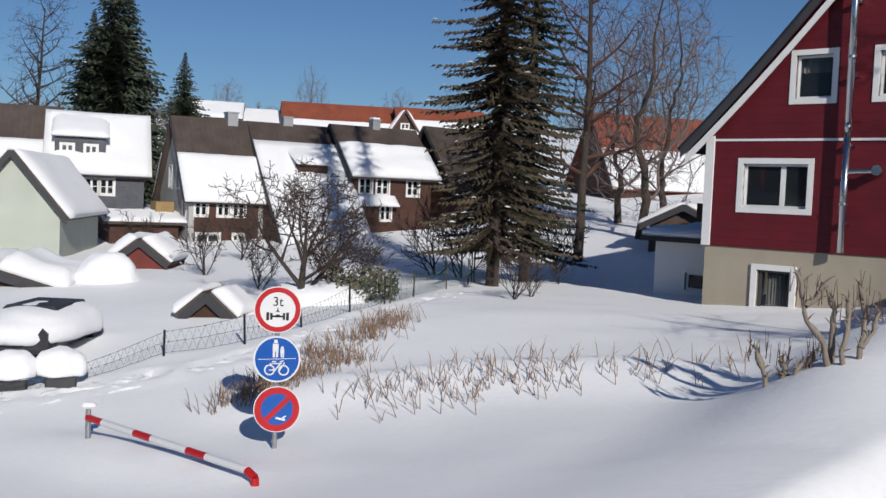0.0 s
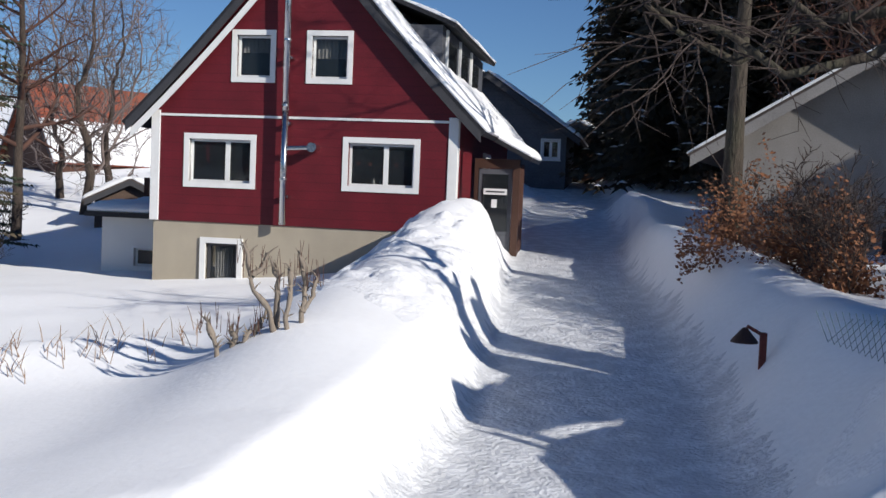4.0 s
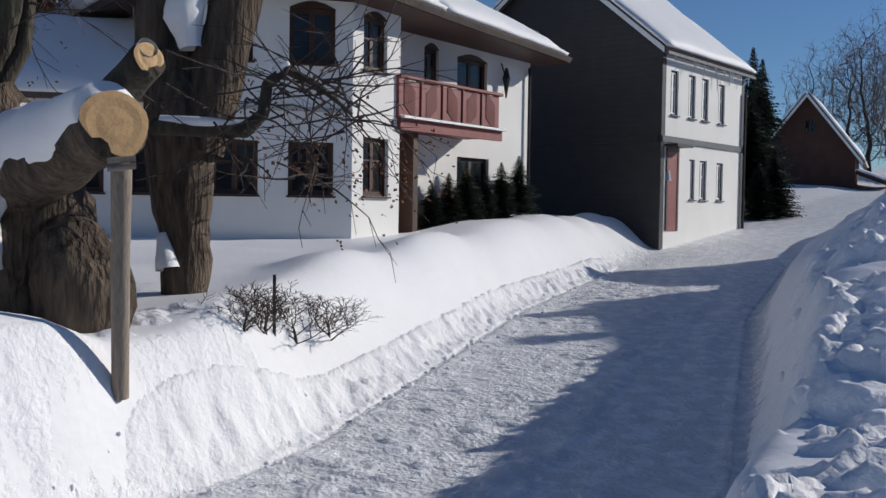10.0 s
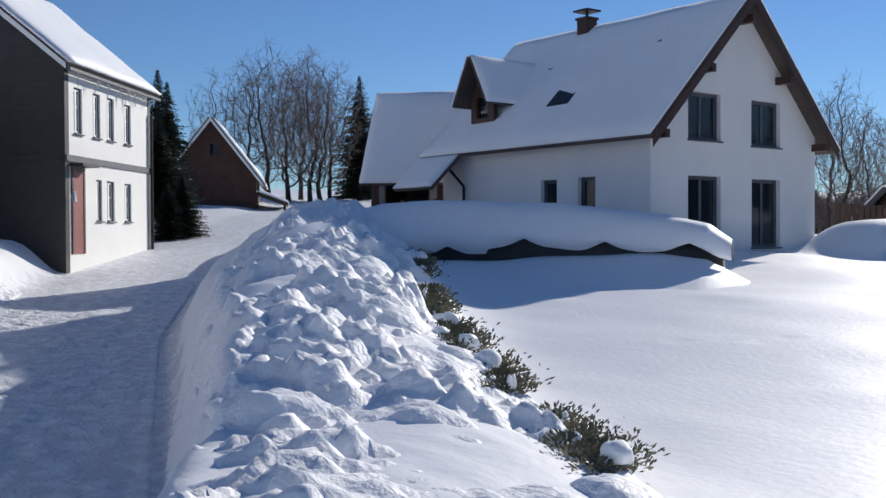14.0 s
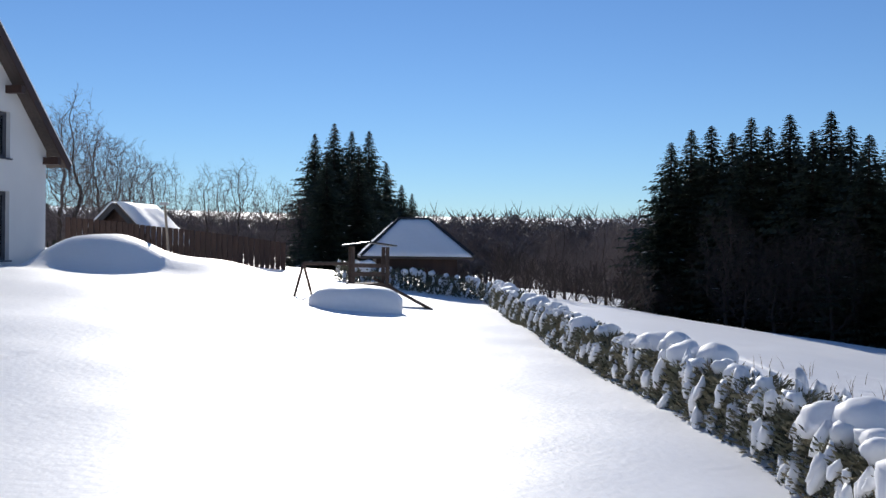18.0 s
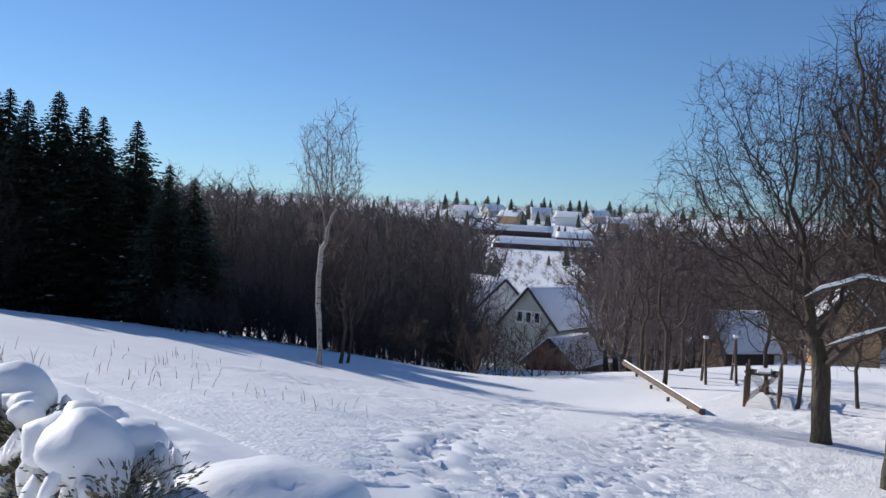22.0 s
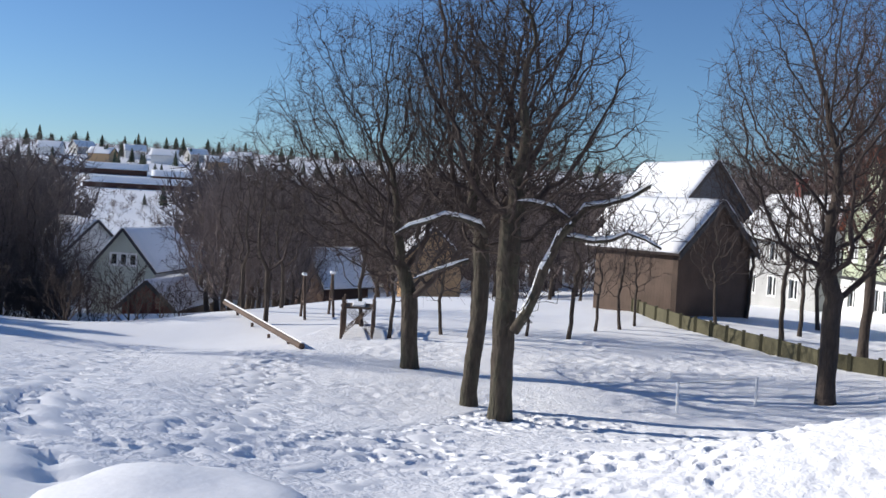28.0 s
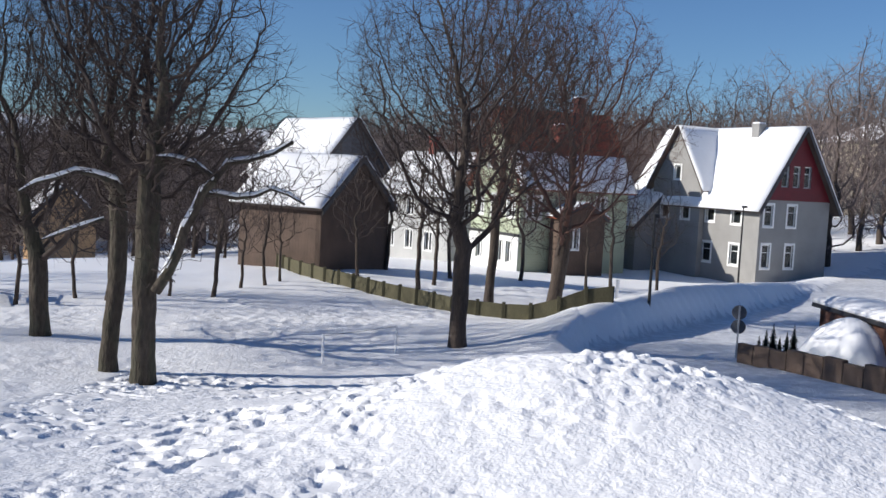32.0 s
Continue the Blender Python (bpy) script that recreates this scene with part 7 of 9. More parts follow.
def lumps(name, line, width, count, smin, smax, label, seed):
    lr = random.Random(seed)
    V, F = [], []
    total = sum(math.hypot(b[0] - a[0], b[1] - a[1]) for a, b in zip(line, line[1:]))
    spots = []
    for _ in range(count):
        t = lr.random() * total
        for a, b in zip(line, line[1:]):
            ln = math.hypot(b[0] - a[0], b[1] - a[1])
            if t <= ln:
                break
            t -= ln
        u = min(t / ln, 1)
        off = lr.gauss(0, width)
        nx, ny = -(b[1] - a[1]) / ln, (b[0] - a[0]) / ln
        spots.append((a[0] + u * (b[0] - a[0]) + nx * off, a[1] + u * (b[1] - a[1]) + ny * off))
    xs, ys = np.array([p[0] for p in spots]), np.array([p[1] for p in spots])
    zs = ground_parts(xs, ys)[0]
    for x, y, z in zip(xs, ys, zs):
        r = smin + (smax - smin) * lr.random() ** 3
        m = Matrix.Translation((x, y, z + r * 0.25)) @ Euler((lr.uniform(0, 6), lr.uniform(0, 6), lr.uniform(0, 6))).to_matrix().to_4x4() @ Matrix.Diagonal((r, r * lr.uniform(0.6, 1), r * lr.uniform(0.5, 0.9), 1))
        vs, fs = CHUNKS[lr.randrange(5)]
        b = len(V)
        V.extend((m @ v)[:] for v in vs)
        F.extend(tuple(i + b for i in f) for f in fs)
    ob = new(name, mesh_from(V, F, name))
    ob.data.materials.append(SNOW)
    ob.data.polygons.foreach_set("use_smooth", [True] * len(ob.data.polygons))
    return tagged(ob, label, "snow lumps", kind="stuff")


lumps("ploughed_snow_lumps", [p[:2] for p in RIDGE_STREET[1:6]], 0.75, 500, 0.03, 0.15, "broken lumps of snow thrown up by the plough", 1)
lumps("street_edge_lumps", [(8.5, 1.6), (12.0, -1.2), (16.0, -3.7), (22.0, -7.2), (28.0, -11.5)], 0.2, 260, 0.02, 0.07, "small lumps of snow along the street edge", 2)


# ---- trees ----
def tube(verts, faces, pts, radii, sides):
    """Adds a tapering tube along pts."""
    base = len(verts)
    n = len(pts)
    whole = (pts[-1] - pts[0]).normalized()
    ref = Vector((0.92, 0.39, 0)) if abs(whole.z) > 0.6 else Vector((0, 0, 1))
    for k in range(n):
        d = (pts[min(k + 1, n - 1)] - pts[max(k - 1, 0)]).normalized()
        s = d.cross(ref)
        s = s.normalized() if s.length > 0.05 else d.orthogonal().normalized()
        t = d.cross(s)
        for q in range(sides):
            a = 2 * math.pi * q / sides
            verts.append(tuple(pts[k] + (s * math.cos(a) + t * math.sin(a)) * radii[k]))
    for k in range(n - 1):
        for q in range(sides):
            q2 = (q + 1) % sides
            faces.append((base + k * sides + q, base + k * sides + q2, base + (k + 1) * sides + q2, base + (k + 1) * sides + q))
    return base


def bare_tree(seed, height, r0, trunk_frac=0.28, spread=0.75, limbs=7, depth=4, twig=1.0, lean=(0, 0), kids=(6, 6, 5, 4), droop=0.0, main=0.86, limb_len=1.0):
    """Meshes of a leafless tree: trunk, limbs and twigs, each (verts, faces)."""
    rng = random.Random(seed)
    out = {"trunk": ([], []), "limbs": ([], []), "twigs": ([], [])}

    def grow(p, d, length, r, level):
        n = (7, 6, 5, 4, 3, 2)[min(level, 5)]
        pts, rad = [p.copy()], [r]
        step = length / n
        wob = (0.06, 0.17, 0.24, 0.28, 0.3)[min(level, 4)]
        for k in range(n):
            up = (0.10, 0.12, 0.08, 0.05, 0.0)[min(level, 4)] - (droop if level >= 2 else 0)
            d = (d + Vector((rng.uniform(-wob, wob), rng.uniform(-wob, wob), rng.uniform(-wob, wob) + up))).normalized()
            p = p + d * step
            pts.append(p.copy())
            rad.append(max(r * (1 - (k + 1) / n * 0.80), 0.006))
        key = "trunk" if level == 0 else "limbs" if level <= 2 else "twigs"
        tube(*out[key], pts, rad, (9, 6, 4, 3, 3)[min(level, 4)])
        if level >= depth:
            return
        count = limbs if level == 0 else kids[min(level - 1, len(kids) - 1)]
        start = trunk_frac if level == 0 else 0.22
        for c in range(count):
            f = start + (1 - start) * (c + rng.uniform(0.1, 0.9)) / count
            kk = min(int(f * n), n - 1)
            q = pts[kk].lerp(pts[kk + 1], f * n - kk)
            base_d = (pts[kk + 1] - pts[kk]).normalized()
            a = c * 2.4 + rng.uniform(-0.6, 0.6)
            s = base_d.orthogonal().normalized()
            t = base_d.cross(s)
            side = s * math.cos(a) + t * math.sin(a)
            opening = spread * rng.uniform(0.75, 1.2)
            nd = (base_d * math.cos(opening) + side * math.sin(opening)).normalized()
            rr = rad[kk] * (0.62 if level == 0 else 0.66)
            ll = length * ((0.62 - 0.30 * f) if level == 0 else rng.uniform(0.42, 0.62) * (1.12 - 0.45 * f)) * (twig if level >= 2 else 1)
            if level == 0:
                ll = height * (0.60 - 0.24 * f) * rng.uniform(0.85, 1.15) * limb_len
            grow(q, nd, ll, max(rr, 0.012), level + 1)

    grow(Vector((0, 0, -0.4)), Vector((lean[0], lean[1], 1)).normalized(), height * main, r0, 0)
    return out


def crown_tree(seed, trunk_h, r0, crown_z, rx, rz, n=900, step=0.36, twig_len=0.5, fine=2, lean=(0.0, 0.0), thin=0.0065, low=0.0):
    """Meshes of a leafless tree whose branches grow out to fill a round crown."""
    nr = np.random.RandomState(seed)
    a = nr.normal(size=(n, 3))
    a /= np.linalg.norm(a, axis=1)[:, None]
    a *= (nr.uniform(0, 1, n) ** 0.42)[:, None] * (1 + 0.22 * np.sin(a[:, 0] * 5 + seed) * np.cos(a[:, 1] * 4 + a[:, 2] * 3))[:, None]
    a = a * (rx, rx, rz) + (lean[0] * crown_z, lean[1] * crown_z, crown_z)
    a = a[a[:, 2] > trunk_h * 0.75 + low]
    pos, par = [np.array((0.0, 0.0, -0.4))], [-1]
    sway = nr.uniform(-0.12, 0.12, 2)
    while pos[-1][2] < trunk_h:
        sway = sway * 0.9 + nr.uniform(-0.05, 0.05, 2)
        pos.append(pos[-1] + np.array((sway[0] + lean[0] + nr.uniform(-0.08, 0.08), sway[1] + lean[1] + nr.uniform(-0.08, 0.08), 1.0)) * step)
        par.append(len(pos) - 2)
    trunk_n = len(pos)
    nd, ni = np.full(len(a), 1e9), np.zeros(len(a), int)
    kids = {}
    fresh = list(range(max(0, min(trunk_n - 3, int(trunk_n * 0.62))), trunk_n))
    for _ in range(90):
        for f in fresh:
            d = np.linalg.norm(a - pos[f], axis=1)
            k = d < nd
            nd[k], ni[k] = d[k], f
        live = nd > step * 1.15
        a, nd, ni = a[live], nd[live], ni[live]
        if not len(a):
            break
        fresh = []
        for node in np.unique(ni):
            if kids.get(node, 0) >= 4:
                continue
            v = a[ni == node] - pos[node]
            v = (v / np.linalg.norm(v, axis=1)[:, None]).mean(0)
            v = v / (np.linalg.norm(v) + 1e-9) + nr.normal(0, 0.30, 3)
            if node >= trunk_n:
                back = pos[node] - pos[par[node]]
                v = v + 0.45 * back / (np.linalg.norm(back) + 1e-9)
            v /= np.linalg.norm(v) + 1e-9
            pos.append(pos[node] + v * step * nr.uniform(0.8, 1.15))
            par.append(node)
            kids[node] = kids.get(node, 0) + 1
            fresh.append(len(pos) - 1)
        if not fresh:
            break
    total = len(pos)
    flow = np.zeros(total)
    child = [[] for _ in range(total)]
    for k in range(total - 1, 0, -1):
        flow[k] = max(flow[k], 1.0)
        flow[par[k]] += flow[k]
        child[par[k]].append(k)
    rad = np.maximum(r0 * (flow / flow[0]) ** 0.52, thin)
    rad[:4] *= (1.5, 1.32, 1.14, 1.05)
    out = {"trunk": ([], []), "limbs": ([], []), "twigs": ([], [])}
    todo = [(0, [])]
    while todo:
        k, lead = todo.pop()
        chain = lead + [k]
        while child[k]:
            best = max(child[k], key=lambda c: flow[c])
            todo.extend((c, [k]) for c in child[k] if c != best)
            k = best
            chain.append(k)
        if len(chain) < 2:
            continue
        rr_ = [rad[c] for c in chain]
        if lead:
            rr_[0] = rr_[1]
        rr_[-1] *= 0.5
        big = max(rr_)
        key = "trunk" if chain[0] == 0 else "limbs" if big > 0.035 else "twigs"
        tube(*out[key], [Vector(pos[c]) for c in chain], rr_, 9 if key == "trunk" else 5 if key == "limbs" else 3)
    V, F = out["twigs"]
    for k in range(trunk_n, total):
        if rad[k] > 0.03:
            continue
        base_d = pos[k] - pos[par[k]]
        base_d = base_d / (np.linalg.norm(base_d) + 1e-9)
        for _ in range(fine):
            v = base_d * 0.7 + nr.normal(0, 0.55, 3)
            v /= np.linalg.norm(v)
            p, q = Vector(pos[k]), Vector(pos[k] + v * twig_len * nr.uniform(0.4, 1.1))
            tube(V, F, [p, q], [thin * 0.9, thin * 0.4], 3)
    return out


def tree_thing(name, parts, m, label, bark, limb, twig, group="", category="tree"):
    t = thing(name, m, label, category, group)
    for key, nm, mt in (("trunk", "trunk", bark), ("limbs", "branchwork", limb), ("twigs", "crown", twig)):
        if parts[key][0]:
            me = mesh_from(*parts[key], nm)
            part(nm, me, mt, t, smooth=key != "twigs")
    return t


def spruce(seed, height, width, needle=NEEDLE, snow_amount=0.12, gap=0.0, dens=1.0, spray=1.0):
    """Meshes of a conifer: trunk, needle sprays and lumps of snow."""
    rng = random.Random(seed)
    tv, tf, nv, nf, sv, sf = [], [], [], [], [], []
    tube(tv, tf, [Vector((0, 0, -0.4)), Vector((0.02, 0, height * 0.5)), Vector((0, 0, height))], [width * 0.055 + 0.06, width * 0.03 + 0.03, 0.015], 7)
    count = int(height * 27)
    for k in range(count):
        f = (k + rng.random()) / count
        z = height * (0.04 + 0.955 * f)
        if rng.random() < gap:
            continue
        tier = 1.0 - (z / (0.55 + 0.5 * (1 - f)) + seed * 0.37) % 1.0
        reach = width * (1 - f) ** 0.85 * (0.84 + 0.22 * tier) * (0.92 + 0.3 * noise.noise(Vector((z * 0.7, seed * 3.1, 0)))) + 0.06
        a = k * 2.39996 + rng.uniform(-0.5, 0.5)
        ln = reach * rng.uniform(0.62, 1.12)
        dr = Vector((math.cos(a), math.sin(a), 0))
        side = Vector((-dr.y, dr.x, 0))
        m = max(3, int(ln * 3.8 * dens) + 1)
        for j in range(m):
            u = (j + rng.uniform(0.2, 1.0)) / m
            drop = (-0.34 * ln * u * (1 - 0.45 * u)) * (1 - 0.5 * f) + 0.10 * ln * f
            p = dr * (ln * u) + Vector((0, 0, z + drop))
            sz = (0.22 + 0.30 * (1 - u)) * min(1.0, 0.22 + ln * 0.42) * spray
            for s in (-1, 1):
                tip = p + dr * sz * rng.uniform(0.5, 1.1) + side * s * sz * rng.uniform(0.6, 1.4) + Vector((0, 0, -sz * rng.uniform(0.15, 0.9)))
                b = len(nv)
                wd = dr * sz * 0.38
                nv.extend([tuple(p - wd), tuple(p + wd), tuple(tip), tuple(p + Vector((0, 0, sz * 0.35)) + dr * sz * 0.3)])
                nf.extend([(b, b + 1, b + 2), (b, b + 2, b + 3)])
            if u > 0.35 and rng.random() < snow_amount * 0.5:
                b = len(sv)
                q, r = p + Vector((0, 0, 0.09)), sz * rng.uniform(0.45, 0.9)
                sv.extend([tuple(q + dr * r), tuple(q + side * r * 0.6), tuple(q - dr * r), tuple(q - side * r * 0.6), tuple(q + Vector((0, 0, r * 0.28)))])
                sf.extend([(b, b + 1, b + 4), (b + 1, b + 2, b + 4), (b + 2, b + 3, b + 4), (b + 3, b, b + 4), (b + 3, b + 2, b + 1, b)])
    return (tv, tf), (nv, nf), (sv, sf)


def spruce_thing(name, data, m, label, needle=NEEDLE, group=""):
    t = thing(name, m, label, "conifer", group)
    part("trunk", mesh_from(*data[0], "trunk"), BARK, t)
    part("crown", mesh_from(*data[1], "crown"), needle, t)
    if data[2][0]:
        part("snow_load", mesh_from(*data[2], "snow_load"), SNOW_ROOF, t)["kind"] = "stuff"
    return t


def at(x, y, rz=0, s=1.0, dz=0.0):
    return on_ground(x, y, rz, dz) @ Matrix.Diagonal((s, s, s, 1))


def pt(az, el, r):
    """A point at a bearing, an angle above the eye's level and a distance in plan."""
    x, y = polar(az, r)
    return Vector((x, y, EYE[2] + r * math.tan(radians(el))))


# ---- trees of the playing field ----
def maple(seed, az, r, trunk_h, r0, crown_z, rx, rz, label, bark=BARK_MOSS, twig_mat=TWIG, **kw):
    x, y = polar(az, r)
    return tree_thing("bare_tree", crown_tree(seed, trunk_h, r0, crown_z, rx, rz, **kw), on_ground(x, y), label, bark, twig_mat, twig_mat, "trees of the playing field")


maple(11, 251.25, 23.3, 4.6, 0.27, 7.5, 2.75, 3.7, "tall leafless tree with a mossy forked trunk on the field", n=4200, step=0.26, fine=4, twig_len=0.55, thin=0.0055, lean=(0.0, 0.01))
maple(12, 249.45, 25.0, 4.4, 0.21, 7.4, 2.5, 3.4, "leafless tree with a burred trunk on the snowy field", n=2600, step=0.27, fine=4, twig_len=0.55, thin=0.0055)
maple(13, 245.85, 30.0, 1.7, 0.26, 6.7, 4.5, 4.3, "wide leafless tree with a short trunk on the field", n=6000, step=0.28, fine=4, twig_len=0.55, thin=0.0055, lean=(0.02, -0.06))
maple(14, 269.05, 29.0, 2.7, 0.25, 7.5, 3.8, 4.5, "tall dark leafless tree beside the field fence", BARK, TWIG, n=5000, step=0.28, fine=4, twig_len=0.55, thin=0.0055)
maple(15, 274.35, 38.4, 2.4, 0.28, 7.5, 4.4, 4.5, "forked leafless tree beside the field fence", BARK, TWIG_RED, n=5600, step=0.30, fine=4, twig_len=0.55, thin=0.0055)
maple(16, 270.65, 38.3, 3.4, 0.18, 8.2, 2.8, 4.6, "slender dark leafless tree beside the field fence", BARK, TWIG_RED, n=2400, step=0.28, fine=3)
# snow lying along low limbs
trng_limb = random.Random(5)
snow_limb = thing("snowy_limb", pose(0, 0, 0), "bent bare limbs carrying thin strips of snow", "branch")
for row, r0, r1 in (([(249.9, -1.9), (249.4, -1.3), (248.4, -1.0), (247.4, -0.85), (246.4, -1.25), (245.4, -1.55), (244.6, -2.1)], 0.085, 0.03),
                    ([(248.9, -3.4), (248.0, -3.7), (246.8, -4.15), (245.8, -4.6)], 0.05, 0.02),
                    ([(251.75, -7.3), (252.4, -6.2), (252.9, -5.0), (253.2, -3.8), (253.75, -2.7), (254.1, -1.7), (254.7, -1.0)], 0.13, 0.085),
                    ([(254.0, -1.85), (254.9, -1.75), (256.0, -1.9), (257.0, -1.75), (257.9, -1.3), (258.9, -1.6), (259.8, -2.1)], 0.07, 0.03),
                    ([(254.7, -1.0), (255.4, 0.0), (256.6, 0.25), (257.9, 0.7), (259.0, 1.4)], 0.075, 0.04),
                    ([(254.8, -0.9), (253.6, -0.1), (252.4, 0.15), (251.4, 0.1)], 0.06, 0.05)):
    line = [pt(az, el, 22.9 - 0.12 * k) for k, (az, el) in enumerate(row)]
    n = len(line)
    radii = [r0 + (r1 - r0) * k / (n - 1) for k in range(n)]
    v, f = [], []
    tube(v, f, line, radii, 7)
    part("limb", mesh_from(v, f, "limb"), BARK_MOSS, snow_limb, smooth=True)
    v, f = [], []
    tube(v, f, [p + Vector((0, 0, q * 0.85)) for p, q in zip(line, radii)], [0.02] + [q * 0.85 + 0.012 for q in radii[1:-1]] + [0.015], 7)
    part("snow_strip", mesh_from(v, f, "snow_strip"), SNOW_ROOF, snow_limb, smooth=True)
    v, f = [], []
    for k in range(1, n):
        for q in range(9):
            p = line[k].lerp(line[k - 1], trng_limb.random())
            for _ in range(3):
                e = p + Vector((trng_limb.uniform(-0.4, 0.4), trng_limb.uniform(-0.4, 0.4), trng_limb.uniform(-0.1, 0.45)))
                tube(v, f, [p, e], [0.011, 0.006], 3)
                p = e
    part("twig_spray", mesh_from(v, f, "twig_spray"), TWIG, snow_limb)["kind"] = "stuff"

# shared tree shapes for the copses
POOL = {}


def pooled(key, maker, m, name, label, mats, group, category="tree"):
    """Plants a copy of a shared tree shape."""
    if key not in POOL:
        POOL[key] = tree_thing(name, maker(), m, label, *mats, group, category)
        return POOL[key]
    ob = copy_thing(POOL[key], m)
    ob.matrix_basis = m
    ob.name = name
    return tagged(ob, label, category, group)


def small_tree(k):
    return lambda: crown_tree(200 + k, 1.8, 0.10, 4.9, 1.7 + 0.2 * k, 2.9, n=420, step=0.3, fine=2)


def wood_tree(k):
    return lambda: crown_tree(300 + k, 1.5, 0.17, 6.0, 2.5 + 0.25 * k, 4.9, n=1000, step=0.4, twig_len=0.7, fine=3, thin=0.011)


def bush_shape(k):
    return lambda: bare_tree(400 + k, 3.0, 0.05, trunk_frac=0.04, main=0.5, spread=0.75, limbs=10, depth=3, kids=(6, 5))


DARK_MATS = (BARK, TWIG, TWIG)
RED_MATS = (BARK, TWIG_HAZE, TWIG_HAZE)
trng = random.Random(9)
for az, r, s in ((244.5, 35.7, 0.7), (247.6, 36.8, 0.65), (249.2, 36.2, 0.9), (250.8, 38.0, 0.6), (252.5, 37.0, 0.55), (254.9, 36.7, 0.8), (256.4, 39.0, 0.6), (257.8, 40.0, 0.65), (258.6, 41.0, 0.55), (243.0, 39.0, 0.8), (266.6, 41.2, 0.95), (267.4, 43.0, 0.85), (261.2, 47.0, 0.8), (263.0, 44.0, 0.7), (264.6, 49.0, 0.95), (268.4, 47.0, 0.9), (272.4, 50.0, 0.95), (276.2, 47.0, 0.7), (277.6, 52.0, 0.9), (280.2, 49.0, 0.75), (236.2, 45.0, 0.85), (237.4, 41.0, 0.95), (238.3, 46.0, 0.8)):
    x, y = polar(az, r)
    k = trng.randrange(3)
    pooled(("small", k), small_tree(k), at(x, y, trng.uniform(0, 360), s), "bare_tree", "young leafless tree at the edge of the snowy field", DARK_MATS, "young trees by the field")
# dense bare woods beyond the field and in the valley: bearings, distances, count, angle of the tops at both ends
for az0, az1, r0, r1, n, e0, e1 in ((208.0, 219, 60, 80, 26, 3.0, 2.6), (219, 225.5, 58, 78, 22, 2.6, 1.6), (225.0, 228.0, 56, 64, 7, -0.6, -3.0), (233.8, 239.5, 60, 84, 22, 2.5, 2.2), (239.5, 262, 75, 115, 30, 2.0, 2.5), (182, 191.5, 62, 88, 18, 1.5, 2.0), (279, 293, 95, 130, 20, 4.6, 5.6), (262, 279, 95, 130, 20, 3.4, 4.6), (209, 226, 90, 130, 26, 3.0, 2.2), (211, 224, 56, 60, 12, 0.2, -0.5)):
    for j in range(n):
        f = (j + trng.random()) / n
        az, r = az0 + (az1 - az0) * f, trng.uniform(r0, r1)
        x, y = polar(az, r)
        k = trng.randrange(4)
        h = EYE[2] + r * math.tan(radians(e0 + (e1 - e0) * f + trng.choice((-2.2, -1.4, -0.8, -0.3, 0.3)) + trng.uniform(-0.4, 0.4))) - ground_z(x, y)
        pooled(("wood", k), wood_tree(k), at(x, y, trng.uniform(0, 360), h / 11.0, -0.3), "bare_tree", "leafless tree in a dense brown wood", RED_MATS, "bare woods")
for az0, az1, r0, r1, n in ((208.5, 227, 50, 60, 56), (226.5, 233, 45, 52, 7), (188, 210, 62, 66, 14), (181, 190, 48, 60, 12)):
    for j in range(n):
        az, r = az0 + (az1 - az0) * (j + trng.random()) / n, trng.uniform(r0, r1)
        x, y = polar(az, r)
        k = trng.randrange(3)
        pooled(("bush", k), bush_shape(k), at(x, y, trng.uniform(0, 360), trng.uniform(0.7, 1.4), -0.1), "bare_bush", "twiggy leafless bush beside the snowy field", DARK_MATS, "bare bushes", "bush")
for j in range(16):
    az, r = 194.5 + 0.95 * j + trng.uniform(-0.4, 0.4), trng.uniform(57, 61)
    x, y = polar(az, r)
    k = trng.randrange(4)
    pooled(("dark_wood", k), wood_tree(k), at(x, y, trng.uniform(0, 360), trng.uniform(0.4, 0.7), -0.3), "bare_tree", "leafless brown tree in front of dark spruces", DARK_MATS, "bare trees before the spruces")
# birch at the edge of the field
x, y = polar(217.75, 40.0)
tree_thing("birch", crown_tree(31, 4.6, 0.10, 7.3, 1.45, 2.9, n=1500, step=0.25, fine=4, twig_len=0.55, thin=0.006), on_ground(x, y), "slim birch with pale bark and a fine twiggy crown", BIRCH, TWIG_HAZE, TWIG_HAZE)
for az, r, s in ((218.9, 42.0, 0.75), (219.3, 42.5, 0.6)):
    x, y = polar(az, r)
    pooled(("small", 1), small_tree(1), at(x, y, 40 * r, s), "bare_tree", "young leafless tree beside a birch", DARK_MATS, "young trees by the field")

# ---- conifers ----
SPR = [spruce(s, 14.0, 3.6, snow_amount=0.03) for s in (1, 2, 3)]
spr_obs = []
SPR_SNOWY = [spruce(s, 14.0, 3.6, snow_amount=0.30, dens=0.8) for s in (4, 5)]
snowy_obs = []


def plant_spruce(az, r, s, label, group, dz=0.0, k=None, sx=None):
    x, y = polar(az, r)
    k = trng.randrange(3) if k is None else k
    m = at(x, y, trng.uniform(0, 360), s, dz)
    if sx:
        m = m @ Matrix.Diagonal((sx, sx, 1, 1))
    if len(spr_obs) < 3:
        spr_obs.append(spruce_thing("spruce", SPR[len(spr_obs)], m, label, group=group))
        return spr_obs[-1]
    ob = copy_thing(spr_obs[k], m)
    ob.matrix_basis = m
    return tagged(ob, label, "conifer", group)


